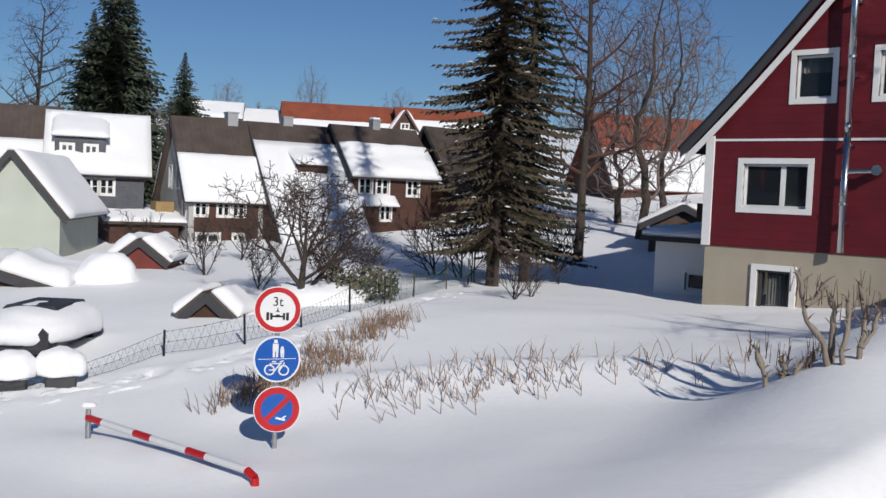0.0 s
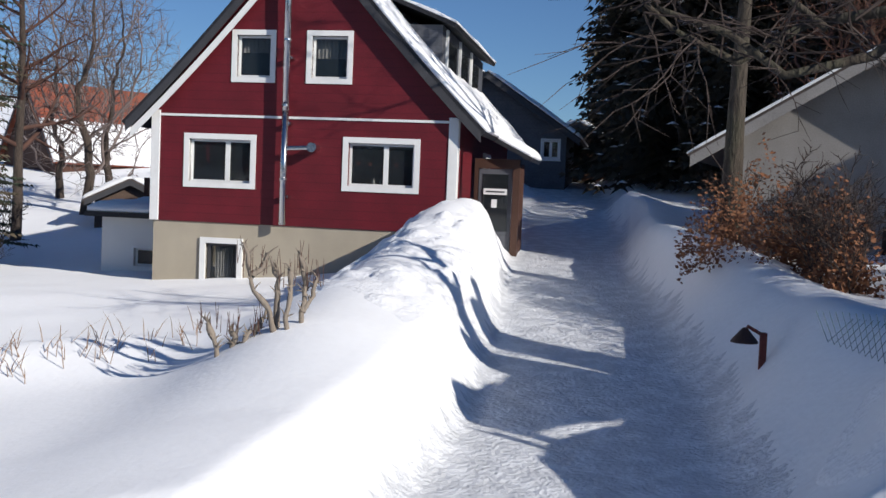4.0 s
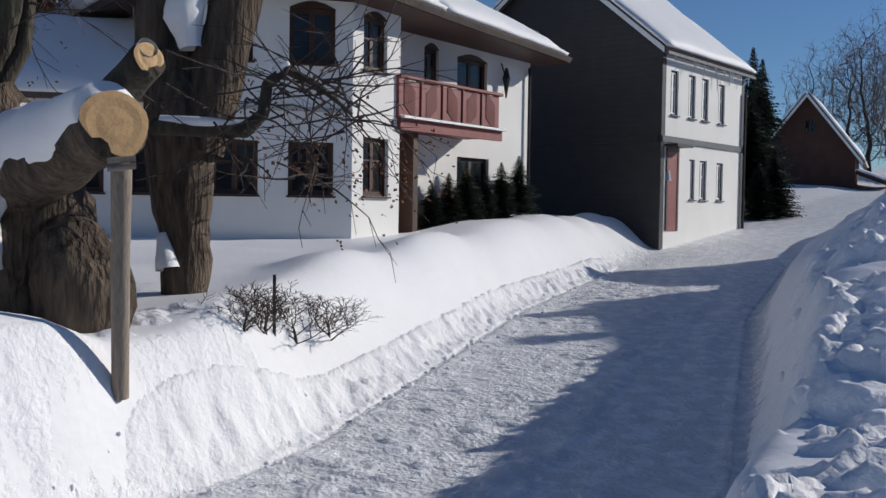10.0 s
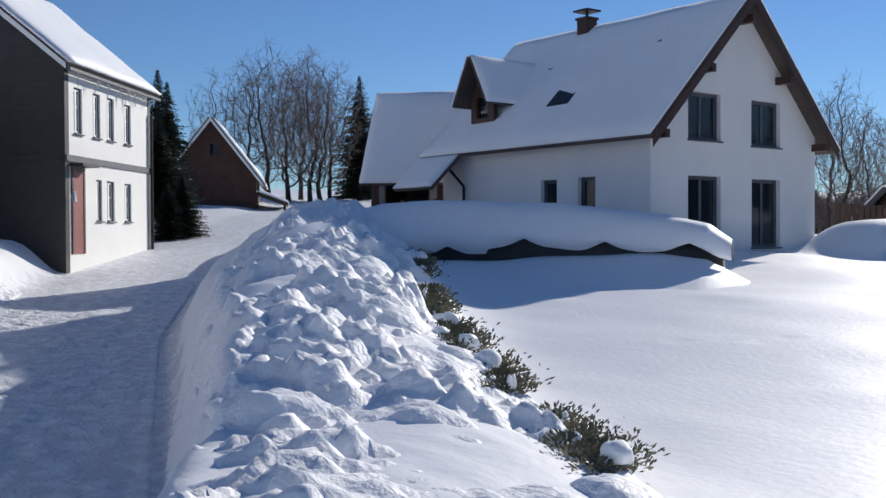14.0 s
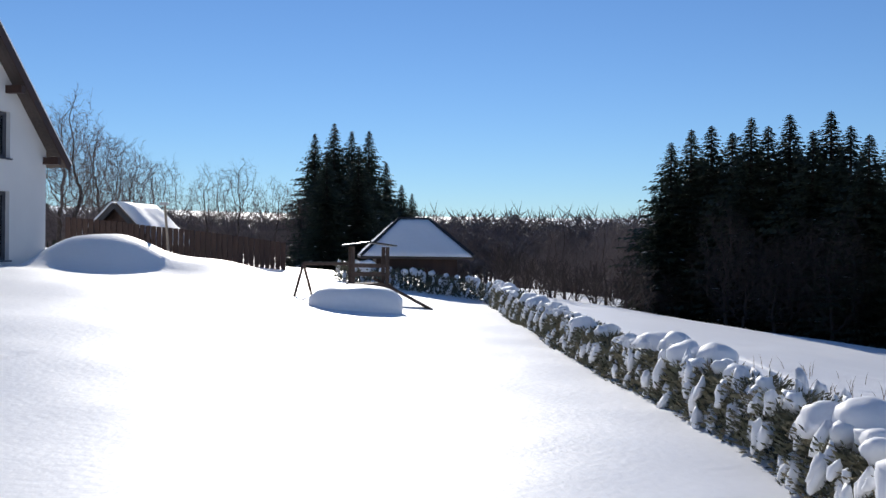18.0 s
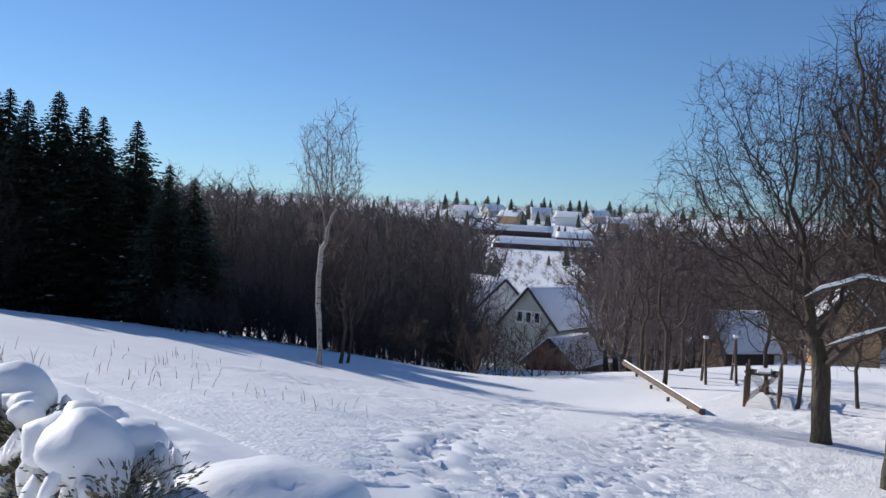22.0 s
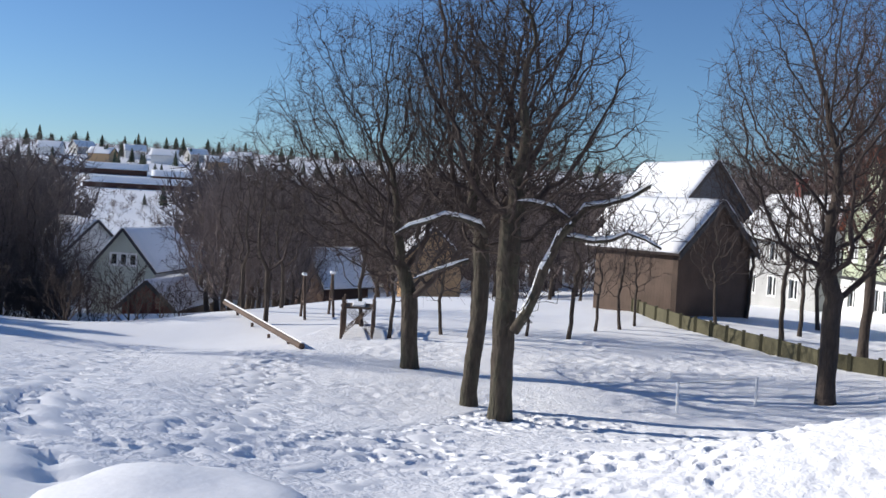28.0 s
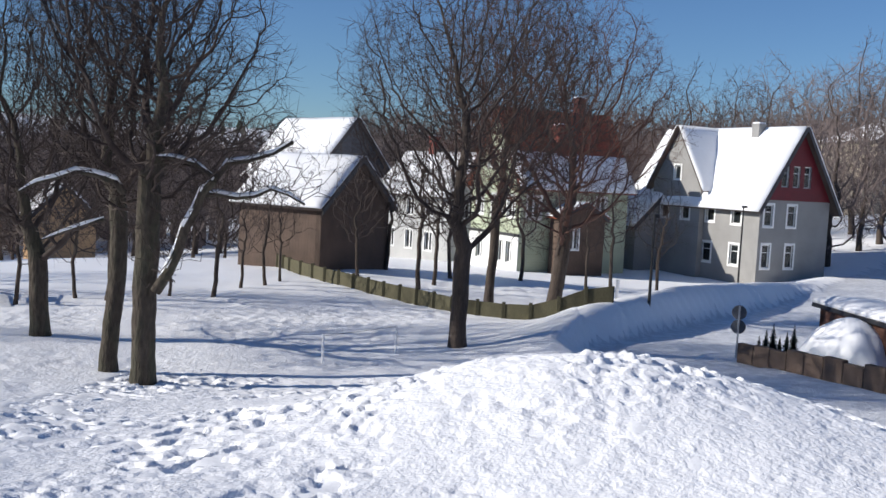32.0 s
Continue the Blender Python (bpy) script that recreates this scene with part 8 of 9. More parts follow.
TOPS = [(191.2, 6.1), (192.3, 6.8), (193.4, 7.0), (194.5, 6.6), (195.5, 7.4), (196.4, 6.9), (197.5, 7.5), (198.7, 6.6), (199.6, 7.6), (200.6, 6.8), (201.5, 6.3), (203.0, 6.9), (204.3, 6.2), (205.3, 5.8), (207.1, 5.7), (208.9, 3.4), (210.3, 2.8)]
for k, (az, top) in enumerate(TOPS):
    for row in range(2):
        r = 67 - 0.55 * (az - 190) + 6 * row + trng.uniform(-1.5, 1.5)
        x, y = polar(az + 0.45 * row, r)
        h = EYE[2] + r * math.tan(radians(top - 1.7 * row)) - ground_z(x, y)
        plant_spruce(az + 0.45 * row, r, h / 14.0, "tall dark spruce at the edge of the snowy field", "spruce wood", sx=1.75 if row == 0 else 1.5)
for az, r, h in ((170.9, 78, 10.6), (172.0, 74, 11.0), (173.0, 80, 11.4), (174.0, 76, 11.0), (175.0, 84, 9.6), (175.9, 80, 7.5), (176.5, 84, 7.2), (173.4, 70, 9.0), (171.6, 70, 8.4)):
    x, y = polar(az, r)
    plant_spruce(az, r, h / 14.0, "dark spruce behind the garden house", "garden spruces", sx=1.45)
for az, r, h in ((51.0, 46, 17), (53.0, 42, 18), (55.2, 44, 18), (57.5, 40, 17), (59.8, 42, 19), (62.3, 40, 18), (65.0, 38, 17), (67.5, 40, 18), (70.0, 36, 17), (72.5, 38, 17), (75.0, 34, 16), (77.5, 36, 16), (49.9, 52, 13), (80.0, 40, 15)):
    x, y = polar(az, r)
    m = at(x, y, trng.uniform(0, 360), h / 14.0)
    if len(snowy_obs) < 2:
        snowy_obs.append(spruce_thing("spruce", SPR_SNOWY[len(snowy_obs)], m, "tall spruce with patches of snow behind the garage", NEEDLE_DRY, "spruces behind the garage"))
    else:
        copy_thing(snowy_obs[trng.randrange(2)], m).matrix_basis = m
for az, r, h in ((120.5, 56, 7.4), (120.0, 60, 8.4), (131.2, 92, 11.5), (132.0, 98, 9.0), (350.8, 75, 18.0), (351.6, 78, 16.0), (349.8, 77, 14.0), (354.6, 86, 11.5)):
    x, y = polar(az, r)
    plant_spruce(az, r, h / 14.0, "dark conifer behind the houses", "conifers behind the houses", sx=1.25)
for az, r, h in ((120.5, 47, 2.6), (121.3, 48, 3.2), (120.0, 50, 5.0), (103.2, 27.5, 1.5), (104.2, 28.2, 1.8), (105.3, 29, 1.5), (106.2, 29.6, 1.7), (107.2, 30.4, 1.8), (102.2, 27.0, 1.3)):
    plant_spruce(az, r, h / 14.0, "small snowy evergreen beside the house", "garden evergreens", sx=2.0)
x, y = polar(12.4, 31.5)
spruce_thing("spruce", spruce(21, 27.0, 3.0, snow_amount=0.10, gap=0.25, dens=2.2, spray=0.55), on_ground(x, y), "tall brownish spruce with patches of snow in the garden", NEEDLE_DRY)
x, y = polar(14.2, 34.5)
spruce_thing("spruce", spruce(22, 24.0, 2.5, snow_amount=0.07, gap=0.28, dens=2.2, spray=0.55), on_ground(x, y), "tall dark spruce with patches of snow in the garden", NEEDLE)
x, y = polar(347.0, 82)
tree_thing("larch", bare_tree(41, 15.0, 0.22, trunk_frac=0.12, main=0.98, spread=1.35, limbs=26, depth=3, kids=(8, 4), droop=0.06, limb_len=0.52), on_ground(x, y), "leafless larch with level branches behind the village", BARK, TWIG, TWIG)
x, y = polar(17.2, 46.0)
tree_thing("larch", bare_tree(42, 15.5, 0.24, trunk_frac=0.25, main=0.98, spread=1.2, limbs=22, depth=4, kids=(6, 4, 3), droop=0.08, limb_len=0.42), on_ground(x, y), "tall leafless larch beside the red house", BARK, TWIG_RED, TWIG_RED)

# ---- bare trees round the houses ----
for az, r, h, key in ((20.6, 53, 15, 0), (21.8, 55, 13, 1), (19.4, 60, 13, 2), (10.0, 125, 9, 3), (357.0, 140, 10, 1), (1.5, 135, 11, 0), (353.0, 95, 9, 2), (354.2, 92, 8, 0), (351.5, 82, 8, 1), (6.5, 140, 9, 2),
                      (123.0, 82, 10, 0), (125.0, 88, 12, 1), (126.0, 85, 13, 2), (127.2, 90, 14, 3), (128.4, 92, 13.5, 0), (129.5, 95, 12.5, 1), (127.8, 96, 14, 2), (129.0, 88, 13, 3),
                      (158.0, 55, 8.4, 0), (159.2, 58, 7.4, 1), (160.8, 60, 6.4, 2), (162.3, 64, 6.6, 3), (164.8, 70, 6.5, 0), (166.6, 66, 7, 1), (168.6, 72, 6.5, 2), (170.0, 75, 6.5, 3), (184.5, 62, 4.4, 0), (186.0, 66, 4.2, 1), (159.9, 70, 8.5, 3), (157.2, 62, 9, 1),
                      (281.5, 90, 15, 0), (284.0, 95, 15, 1), (286.0, 100, 16, 2), (288.5, 86, 15, 3), (290.2, 90, 16, 0), (291.6, 84, 15, 1), (276.0, 92, 14, 2), (273.0, 98, 13, 3), (270.0, 90, 12, 0), (279.0, 84, 13, 1), (289.0, 72, 14, 2), (287.2, 78, 12, 0), (290.6, 80, 13, 1), (292.4, 76, 13, 3), (285.0, 88, 13, 2), (293.6, 82, 14, 0)):
    x, y = polar(az, r)
    pooled(("wood", key), wood_tree(key), at(x, y, az * 37, h / 11.0, -0.2), "bare_tree", "leafless tree standing behind the houses", RED_MATS, "bare trees behind the houses")
for k, (az, r, h) in enumerate(((66.5, 27.5, 11), (70.5, 26.0, 10), (73.5, 28.0, 12), (76.8, 27.0, 11), (80.0, 30.0, 12), (84.0, 33.0, 13), (63.0, 31.0, 12))):
    x, y = polar(az, r)
    pooled(("beech", k % 2), wood_tree(k % 2), at(x, y, az * 53, h / 11.0, -0.2), "bare_tree", "reddish leafless beech behind the garage", (BARK, TWIG_RED, LEAF_TWIG), "beeches behind the garage")
# old fruit tree in the village garden
x, y = polar(1.4, 24.8)
tree_thing("fruit_tree", bare_tree(51, 4.6, 0.13, trunk_frac=0.2, main=0.5, spread=0.95, limbs=9, depth=4, kids=(7, 6, 5)), on_ground(x, y), "old leafless fruit tree with a dense crooked crown", BARK, TWIG, TWIG)
for az, r, s in ((3.2, 27, 0.8), (359.0, 29, 0.7), (356.0, 34, 0.9), (5.0, 30, 0.75), (13.7, 25.9, 0.62), (14.6, 27.0, 0.5), (16.2, 33.0, 0.4), (352.5, 40, 0.9), (358.0, 44, 1.0), (10.6, 36, 1.2), (9.0, 38, 1.3), (16.0, 40, 1.2)):
    x, y = polar(az, r)
    k = trng.randrange(3)
    pooled(("bush", k), bush_shape(k), at(x, y, trng.uniform(0, 360), s), "bare_bush", "leafless garden bush in the snow", DARK_MATS, "garden bushes", "bush")


# ---- leafy things: evergreen and dead leaves ----
def leaf_mass(name, boxes_, count, size, material, label, category, seed, kind="stuff", flat=0.3, snow=0):
    """Many small leaves scattered through upright boxes (x, y, half-width, half-depth, z0, z1)."""
    lr = random.Random(seed)
    V, F = [], []
    for x0, y0, wx, wy, z0, z1, *turn in boxes_:
        c, s = math.cos(radians(turn[0] if turn else 0)), math.sin(radians(turn[0] if turn else 0))
        for _ in range(count):
            a, b = lr.uniform(-1, 1), lr.uniform(-1, 1)
            top = z1 * (1 - 0.35 * abs(b)) * (0.8 + 0.4 * noise.noise(Vector((x0 + a * wx, y0, 0)) * 1.3))
            z = z0 + (top - z0) * lr.random() ** 0.7
            x, y = x0 + a * wx * c - b * wy * s, y0 + a * wx * s + b * wy * c
            g = Vector((x, y, z))
            d1 = Vector((lr.uniform(-1, 1), lr.uniform(-1, 1), lr.uniform(-0.6, 1))).normalized() * size * lr.uniform(0.6, 1.3)
            d2 = d1.orthogonal().normalized() * size * flat * lr.uniform(0.7, 1.3)
            n = len(V)
            V.extend([tuple(g), tuple(g + d1 * 0.5 + d2), tuple(g + d1), tuple(g + d1 * 0.5 - d2)])
            F.append((n, n + 1, n + 2, n + 3))
    ob = new(name, mesh_from(V, F, name))
    ob.data.materials.append(material)
    return tagged(ob, label, category, kind=kind)


def gz_(x, y):
    return ground_z(x, y)


# beech hedge with its dead leaves, twiggy stems inside
BEECH = [(14.9, 7.6), (15.6, 8.2), (16.4, 8.8), (17.2, 9.5), (18.1, 10.3), (19.0, 11.2)]
leaf_mass("beech_hedge_leaves", [(x, y, 0.55, 0.45, gz_(x, y) - 0.1, gz_(x, y) + h, 40) for (x, y), h in zip(BEECH, (2.0, 2.3, 2.4, 2.2, 1.9, 1.7))], 900, 0.085, DRY_LEAF, "dense rust-brown dead leaves on a beech hedge", "hedge", 1, flat=0.45)
leaf_mass("dry_bush_leaves", [(x, y, 0.7, 0.6, gz_(x, y), gz_(x, y) + 2.3, 40) for x, y in ((16.0, 10.9), (16.6, 11.4), (17.3, 11.0), (15.6, 10.2), (16.8, 10.4), (17.8, 11.8))], 620, 0.08, DRY_LEAF, "pale rust-brown leaves on bushes beside the drive", "bush", 2, flat=0.4)
for k, (x, y) in enumerate(BEECH + [(17.6, 7.2), (18.2, 6.6), (16.6, 5.2), (15.9, 4.4), (19.4, 6.0), (20.4, 13.0), (21.6, 14.2), (17.0, 6.2), (18.9, 8.0), (14.2, 3.4), (15.0, 2.6)]):
    q = k % 3
    pooled(("bush", q), bush_shape(q), at(x, y, 70 * k, 0.62 + 0.12 * (k % 4)), "bare_bush", "dark twiggy bush in the snow beside the garage", DARK_MATS, "bushes by the garage", "bush")
# dead leaves still hanging on the twigs in front of the villa
leaf_mass("hanging_beech_leaves", [(13.6, -1.6, 1.6, 0.8, 3.4, 6.0, -60), (14.5, -2.4, 1.2, 0.8, 3.6, 5.2, -60), (14.5, 3.4, 1.6, 1.0, 4.6, 8.5, -40)], 150, 0.06, DRY_LEAF, "sparse rust-brown leaves hanging on thin twigs", "leaves", 4, flat=0.45)


# thuja hedge along the lawn, loaded with snow
def hedge_row(name, line, width, height, label, seed, lump=0.30, leaf=520, top_snow=1.0, size=0.09):
    h = thing(name, pose(0, 0, 0), label, "hedge")
    lr = random.Random(seed)
    V, F = [], []
    pts = []
    for (ax, ay), (bx, by) in zip(line, line[1:]):
        n = max(1, int(math.hypot(bx - ax, by - ay) / 0.34))
        pts += [(ax + (bx - ax) * k / n, ay + (by - ay) * k / n) for k in range(n)]
    zs = ground_parts(np.array([p[0] for p in pts]), np.array([p[1] for p in pts]))[0]
    SV, SF = [], []
    for (x, y), z in zip(pts, zs):
        r = math.hypot(x, y)
        near_f = min(1.0, 9.0 / r)
        cnt = int(leaf * (0.25 + 0.75 * near_f))
        sz = size + 0.05 * (1 - near_f)
        for _ in range(cnt):
            a, b, c = lr.gauss(0, 0.22), lr.uniform(-1, 1), lr.random()
            g = Vector((x + b * width * (1 - 0.3 * c), y + a, z + c * height * (0.85 + 0.25 * noise.noise(Vector((x, y, 0)) * 2))))
            out = Vector((b, a, 0.25 + 0.5 * lr.random())).normalized()
            d1 = (out + Vector((lr.uniform(-0.6, 0.6), lr.uniform(-0.6, 0.6), lr.uniform(-0.4, 0.4)))).normalized() * sz * lr.uniform(0.7, 1.6)
            d2 = d1.orthogonal().normalized() * sz * 0.22
            n = len(V)
            V.extend([tuple(g), tuple(g + d1 * 0.5 + d2), tuple(g + d1), tuple(g + d1 * 0.5 - d2)])
            F.append((n, n + 1, n + 2, n + 3))
        big = lr.random() < (0.32 if r < 16 else 0.10)
        for q in range(13):
            if lr.random() > top_snow * ((1.0 if big else 0.45) if q < 2 else 0.55):
                continue
            if q < 2:
                rr = lump * (lr.uniform(1.2, 1.9) if big else lr.uniform(0.5, 0.9))
                b, zz, stretch = lr.uniform(-0.5, 0.5), height * lr.uniform(0.86, 1.0), (1.25, 1.1, 1.0)
            else:
                rr = lump * lr.uniform(0.35, 0.8)
                b, zz, stretch = lr.choice((-1, 1)) * lr.uniform(0.55, 1.02), height * lr.uniform(0.12, 0.92), (0.6, 0.75, lr.uniform(1.0, 2.1))
            m = Matrix.Translation((x + b * width * (1.08 - 0.3 * zz / height), y + lr.uniform(-0.2, 0.2), z + zz)) @ Euler((lr.uniform(-0.35, 0.35), -0.3 * b + lr.uniform(-0.3, 0.3), lr.uniform(0, 6) if q < 2 else 0)).to_matrix().to_4x4() @ Matrix.Diagonal((rr * stretch[0], rr * stretch[1], rr * stretch[2], 1))
            vs, fs = CAPS[lr.randrange(4)] if q < 2 and big else CHUNKS[lr.randrange(5)]
            n = len(SV)
            SV.extend((m @ v)[:] for v in vs)
            SF.extend(tuple(i + n for i in f) for f in fs)
    part("foliage", mesh_from(V, F, "foliage"), HEDGE_LEAF, h, "dull green thuja foliage")["kind"] = "stuff"
    part("snow_load", mesh_from(SV, SF, "snow_load"), SNOW_ROOF, h, "rounded lumps of snow", smooth=True)["kind"] = "stuff"
    return h


hedge_row("thuja_hedge", [(-3.2, -6.2), (-3.35, -8.0), (-3.3, -10.0), (-2.95, -14.0), (-2.4, -20.0), (-1.65, -29.0), (-1.0, -38.0)], 0.52, 0.66, "clipped thuja hedge loaded with rounded snow lumps", 1, 0.15, 900, 1.0, 0.065)
hedge_row("garden_house_hedge", [(-1.0, -38.0), (1.2, -38.6), (3.6, -39.4), (5.4, -41.0)], 0.5, 0.8, "snow-laden shrubs round the garden house", 2, 0.17)
for k, ln in enumerate(([(11.0, -10.9), (9.5, -9.7)], [(9.1, -9.5), (7.9, -8.7)], [(7.5, -8.4), (6.2, -7.4)], [(5.6, -7.0), (3.7, -5.6)], [(14.5, -14.0), (12.0, -11.8)])):
    hedge_row("hedge_tips", ln, 0.12, 0.17, "thuja tips poking out of the ploughed snow", 10 + k, 0.08, 520, 0.35, 0.05)
x, y = polar(4.9, 25.6)
leaf_mass("rhododendron_leaves", [(x, y, 0.9, 0.7, gz_(x, y), gz_(x, y) + 1.3)], 1500, 0.11, HEDGE_LEAF, "dense green evergreen bush with snow on top", "bush", 7, flat=0.35)
# dark thuja cones and bush across the street
for k in range(6):
    plant_spruce(285.9 + 0.36 * k, 31.6 + 0.3 * (k % 2), (0.75 + 0.2 * (k % 3)) / 14.0, "small dark columnar evergreen behind the low wall", "columnar evergreens", sx=0.9)


# dry grass standing out of the snow
def grass(name, spots, count, height, label, seed, spread=0.55, lean=0.35):
    lr = random.Random(seed)
    V, F = [], []
    for x0, y0 in spots:
        for _ in range(count):
            x, y = x0 + lr.gauss(0, spread), y0 + lr.gauss(0, spread * 0.7)
            V.append((x, y, 0.0))
    zs = ground_parts(np.array([v[0] for v in V]), np.array([v[1] for v in V]))[0]
    V2 = []
    for (x, y, _), z in zip(V, zs):
        h = height * lr.uniform(0.4, 1.15)
        dx, dy = lr.gauss(0, lean) * h, lr.gauss(0, lean) * h
        w = 0.006
        n = len(V2)
        V2.extend([(x - w, y, z - 0.05), (x + w, y, z - 0.05), (x + dx * 0.5 + w, y + dy * 0.5, z + h * 0.6), (x + dx * 0.5 - w, y + dy * 0.5, z + h * 0.6), (x + dx, y + dy, z + h)])
        F.extend([(n, n + 1, n + 2, n + 3), (n + 3, n + 2, n + 4)])
    ob = new(name, mesh_from(V2, F, name))
    ob.data.materials.append(GRASS_DRY)
    return tagged(ob, label, "grass", kind="stuff")


grass("dry_grass", [(1.4, 14.9), (2.2, 14.9), (2.9, 14.8), (3.6, 14.6), (4.4, 14.2), (5.2, 13.8), (3.3, 14.3), (2.6, 14.2), (4.0, 14.0), (1.8, 14.2), (6.2, 13.2)], 22, 0.36, "dry brown grass standing out of the snow bank", 1, 0.42, 0.5)
grass("dry_reed_grass", [(1.7, 19.4), (2.1, 20.2), (2.5, 20.9), (0.9, 18.3), (1.2, 17.6), (0.5, 16.8), (-0.5, 15.3), (-0.2, 15.7), (0.2, 16.2)], 80, 0.40, "thick tufts of reddish dry grass along the ditch", 2, 0.30, 0.45)
grass("field_grass", [(-7.3, -22.2), (-8.0, -15.0), (-9.5, -17.5), (-12.0, -22.0), (-6.5, -18.5), (-10.5, -13.8), (-16.0, -27.0)], 14, 0.35, "sparse dry stalks in the snowy field", 3, 0.9)

# cut-back shrub with knobbly heads beside the drive
def pruned_bush(x, y, stems, seed, label):
    """stems: lists of (sideways, deep, up) along each crooked stem; each ends in a knob with short shoots."""
    rng = random.Random(seed)
    rb_ = thing("pruned_bush", on_ground(x, y), label, "bush", "pruned bushes")
    side, deep = Vector((0.86, -0.51, 0)), Vector((0.51, 0.86, 0))
    for st in stems:
        v, f, line, rad = [], [], [], []
        ps = [side * a + deep * b + Vector((0, 0, c)) for a, b, c in st]
        for a, b in zip(ps, ps[1:]):
            for k in range(3):
                line.append(a.lerp(b, k / 3) + Vector((rng.uniform(-0.018, 0.018), rng.uniform(-0.018, 0.018), 0)))
        line.append(ps[-1])
        n = len(line) - 1
        for k in range(n + 1):
            rad.append((0.036 - 0.018 * k / n) * rng.uniform(0.8, 1.35) * (1.5 if k in (n - 1, n - 2) else 1))
        tube(v, f, line, rad, 8)
        for k in range(20):
            q = line[max(2, n - rng.randrange(0, 7))]
            e = q + Vector((rng.uniform(-0.10, 0.10), rng.uniform(-0.10, 0.10), rng.uniform(0.02, 0.13)))
            tube(v, f, [q, q.lerp(e, 0.5) + Vector((rng.uniform(-0.02, 0.02), 0, 0.01)), e], [0.013, 0.009, 0.003], 5)
        part("stem", mesh_from(v, f, "stem"), POST_WOOD, rb_, smooth=True)
    v, f = [], []
    for k in range(36):
        a, b, c = rng.choice(stems)[-1]
        q = side * (a + rng.uniform(-0.12, 0.12)) + deep * b + Vector((0, 0, c * rng.uniform(0.6, 0.95)))
        tube(v, f, [q, q + Vector((rng.uniform(-0.05, 0.05), rng.uniform(-0.05, 0.05), rng.uniform(0.15, 0.34)))], [0.007, 0.003], 4)
    part("shoots", mesh_from(v, f, "shoots"), TWIG_RED, rb_)


x, y = polar(31.4, 12.1)
pruned_bush(x, y, [[(-0.05, 0, -0.25), (-0.12, 0, 0.2), (-0.33, 0.05, 0.45), (-0.38, 0.05, 0.7), (-0.46, 0, 0.98)],
                   [(-0.03, 0.05, -0.25), (-0.06, 0.1, 0.3), (-0.05, 0.1, 0.6), (-0.14, 0.1, 0.82)],
                   [(-0.38, 0.05, 0.62), (-0.24, 0.1, 0.72), (-0.18, 0.1, 0.9)],
                   [(0.08, -0.1, -0.25), (0.06, -0.1, 0.15), (0.12, 0, 0.5), (0.08, 0, 0.75)],
                   [(0.24, 0.05, -0.25), (0.26, 0.05, 0.2), (0.38, 0.08, 0.4), (0.42, 0.05, 0.62)],
                   [(0.26, 0.05, 0.2), (0.3, 0.15, 0.55), (0.2, 0.15, 0.9)]], 12, "cut-back bush with pale crooked stubs in the snow")
x, y = polar(28.6, 12.2)
pruned_bush(x, y, [[(-0.15, 0, -0.2), (-0.2, 0, 0.1), (-0.27, 0, 0.32)], [(0.0, 0.1, -0.2), (0.05, 0.1, 0.14), (-0.02, 0.1, 0.22)],
                   [(0.2, 0, -0.2), (0.16, 0, 0.1), (0.25, 0, 0.24)], [(0.34, 0.1, -0.2), (0.3, 0.1, 0.2), (0.4, 0.1, 0.4)]], 15, "low cut-back stubs poking out of the snow")


# ---- the old pollarded lime and its propped log ----
def gnarled(points, radii, seed, sides=18, bumps=0.2, freq=1.6):
    """A burred trunk or limb along points."""
    v, f = [], []
    fine_p, fine_r = [], []
    for k in range(len(points) - 1):
        for j in range(6):
            t = j / 6
            s = t * t * (3 - 2 * t)
            fine_p.append(points[k].lerp(points[k + 1], t))
            fine_r.append(radii[k] + (radii[k + 1] - radii[k]) * s)
    fine_p.append(points[-1])
    fine_r.append(radii[-1])
    tube(v, f, fine_p, fine_r, sides)
    out = []
    for i, co in enumerate(v):
        c = fine_p[i // sides]
        w = Vector(co)
        n = noise.noise(w * freq + Vector((seed, 0, 0))) + 0.5 * noise.noise(w * freq * 2.7 + Vector((seed, 9, 0)))
        out.append(tuple(c + (w - c) * (1 + bumps * n)))
    n = len(v)
    f.append(tuple(range(n - sides, n)))
    return mesh_from(out, f, "trunk")


lime = thing("pollarded_lime", pose(0, 0, 0), "old pollarded lime tree with a burred trunk and sawn limbs", "tree")
part("trunk", gnarled([pt(80.4, -9.5, 12.4), pt(80.4, -4.6, 12.4), pt(80.0, -0.5, 12.4), pt(79.0, 3.0, 12.3), pt(77.8, 5.5, 12.3)], [0.95, 0.86, 0.72, 0.66, 0.42], 3, 26, 0.26, 1.2), BARK_OLD, lime, "thick burred trunk", smooth=True)
part("burr", gnarled([pt(82.8, -9.6, 11.7), pt(82.9, -4.5, 11.6), pt(82.4, -2.2, 11.8), pt(81.8, -0.4, 12.0)], [0.46, 0.52, 0.40, 0.15], 8, 18, 0.22, 1.8), BARK_OLD, lime, "swollen burr at the foot", smooth=True)
part("burr", gnarled([pt(77.6, -6.6, 12.0), pt(77.5, -3.5, 12.0), pt(77.4, 0.0, 12.2), pt(77.0, 3.0, 12.3)], [0.42, 0.40, 0.42, 0.3], 18, 18, 0.22, 1.8), BARK_OLD, lime, "swollen side of the trunk", smooth=True)
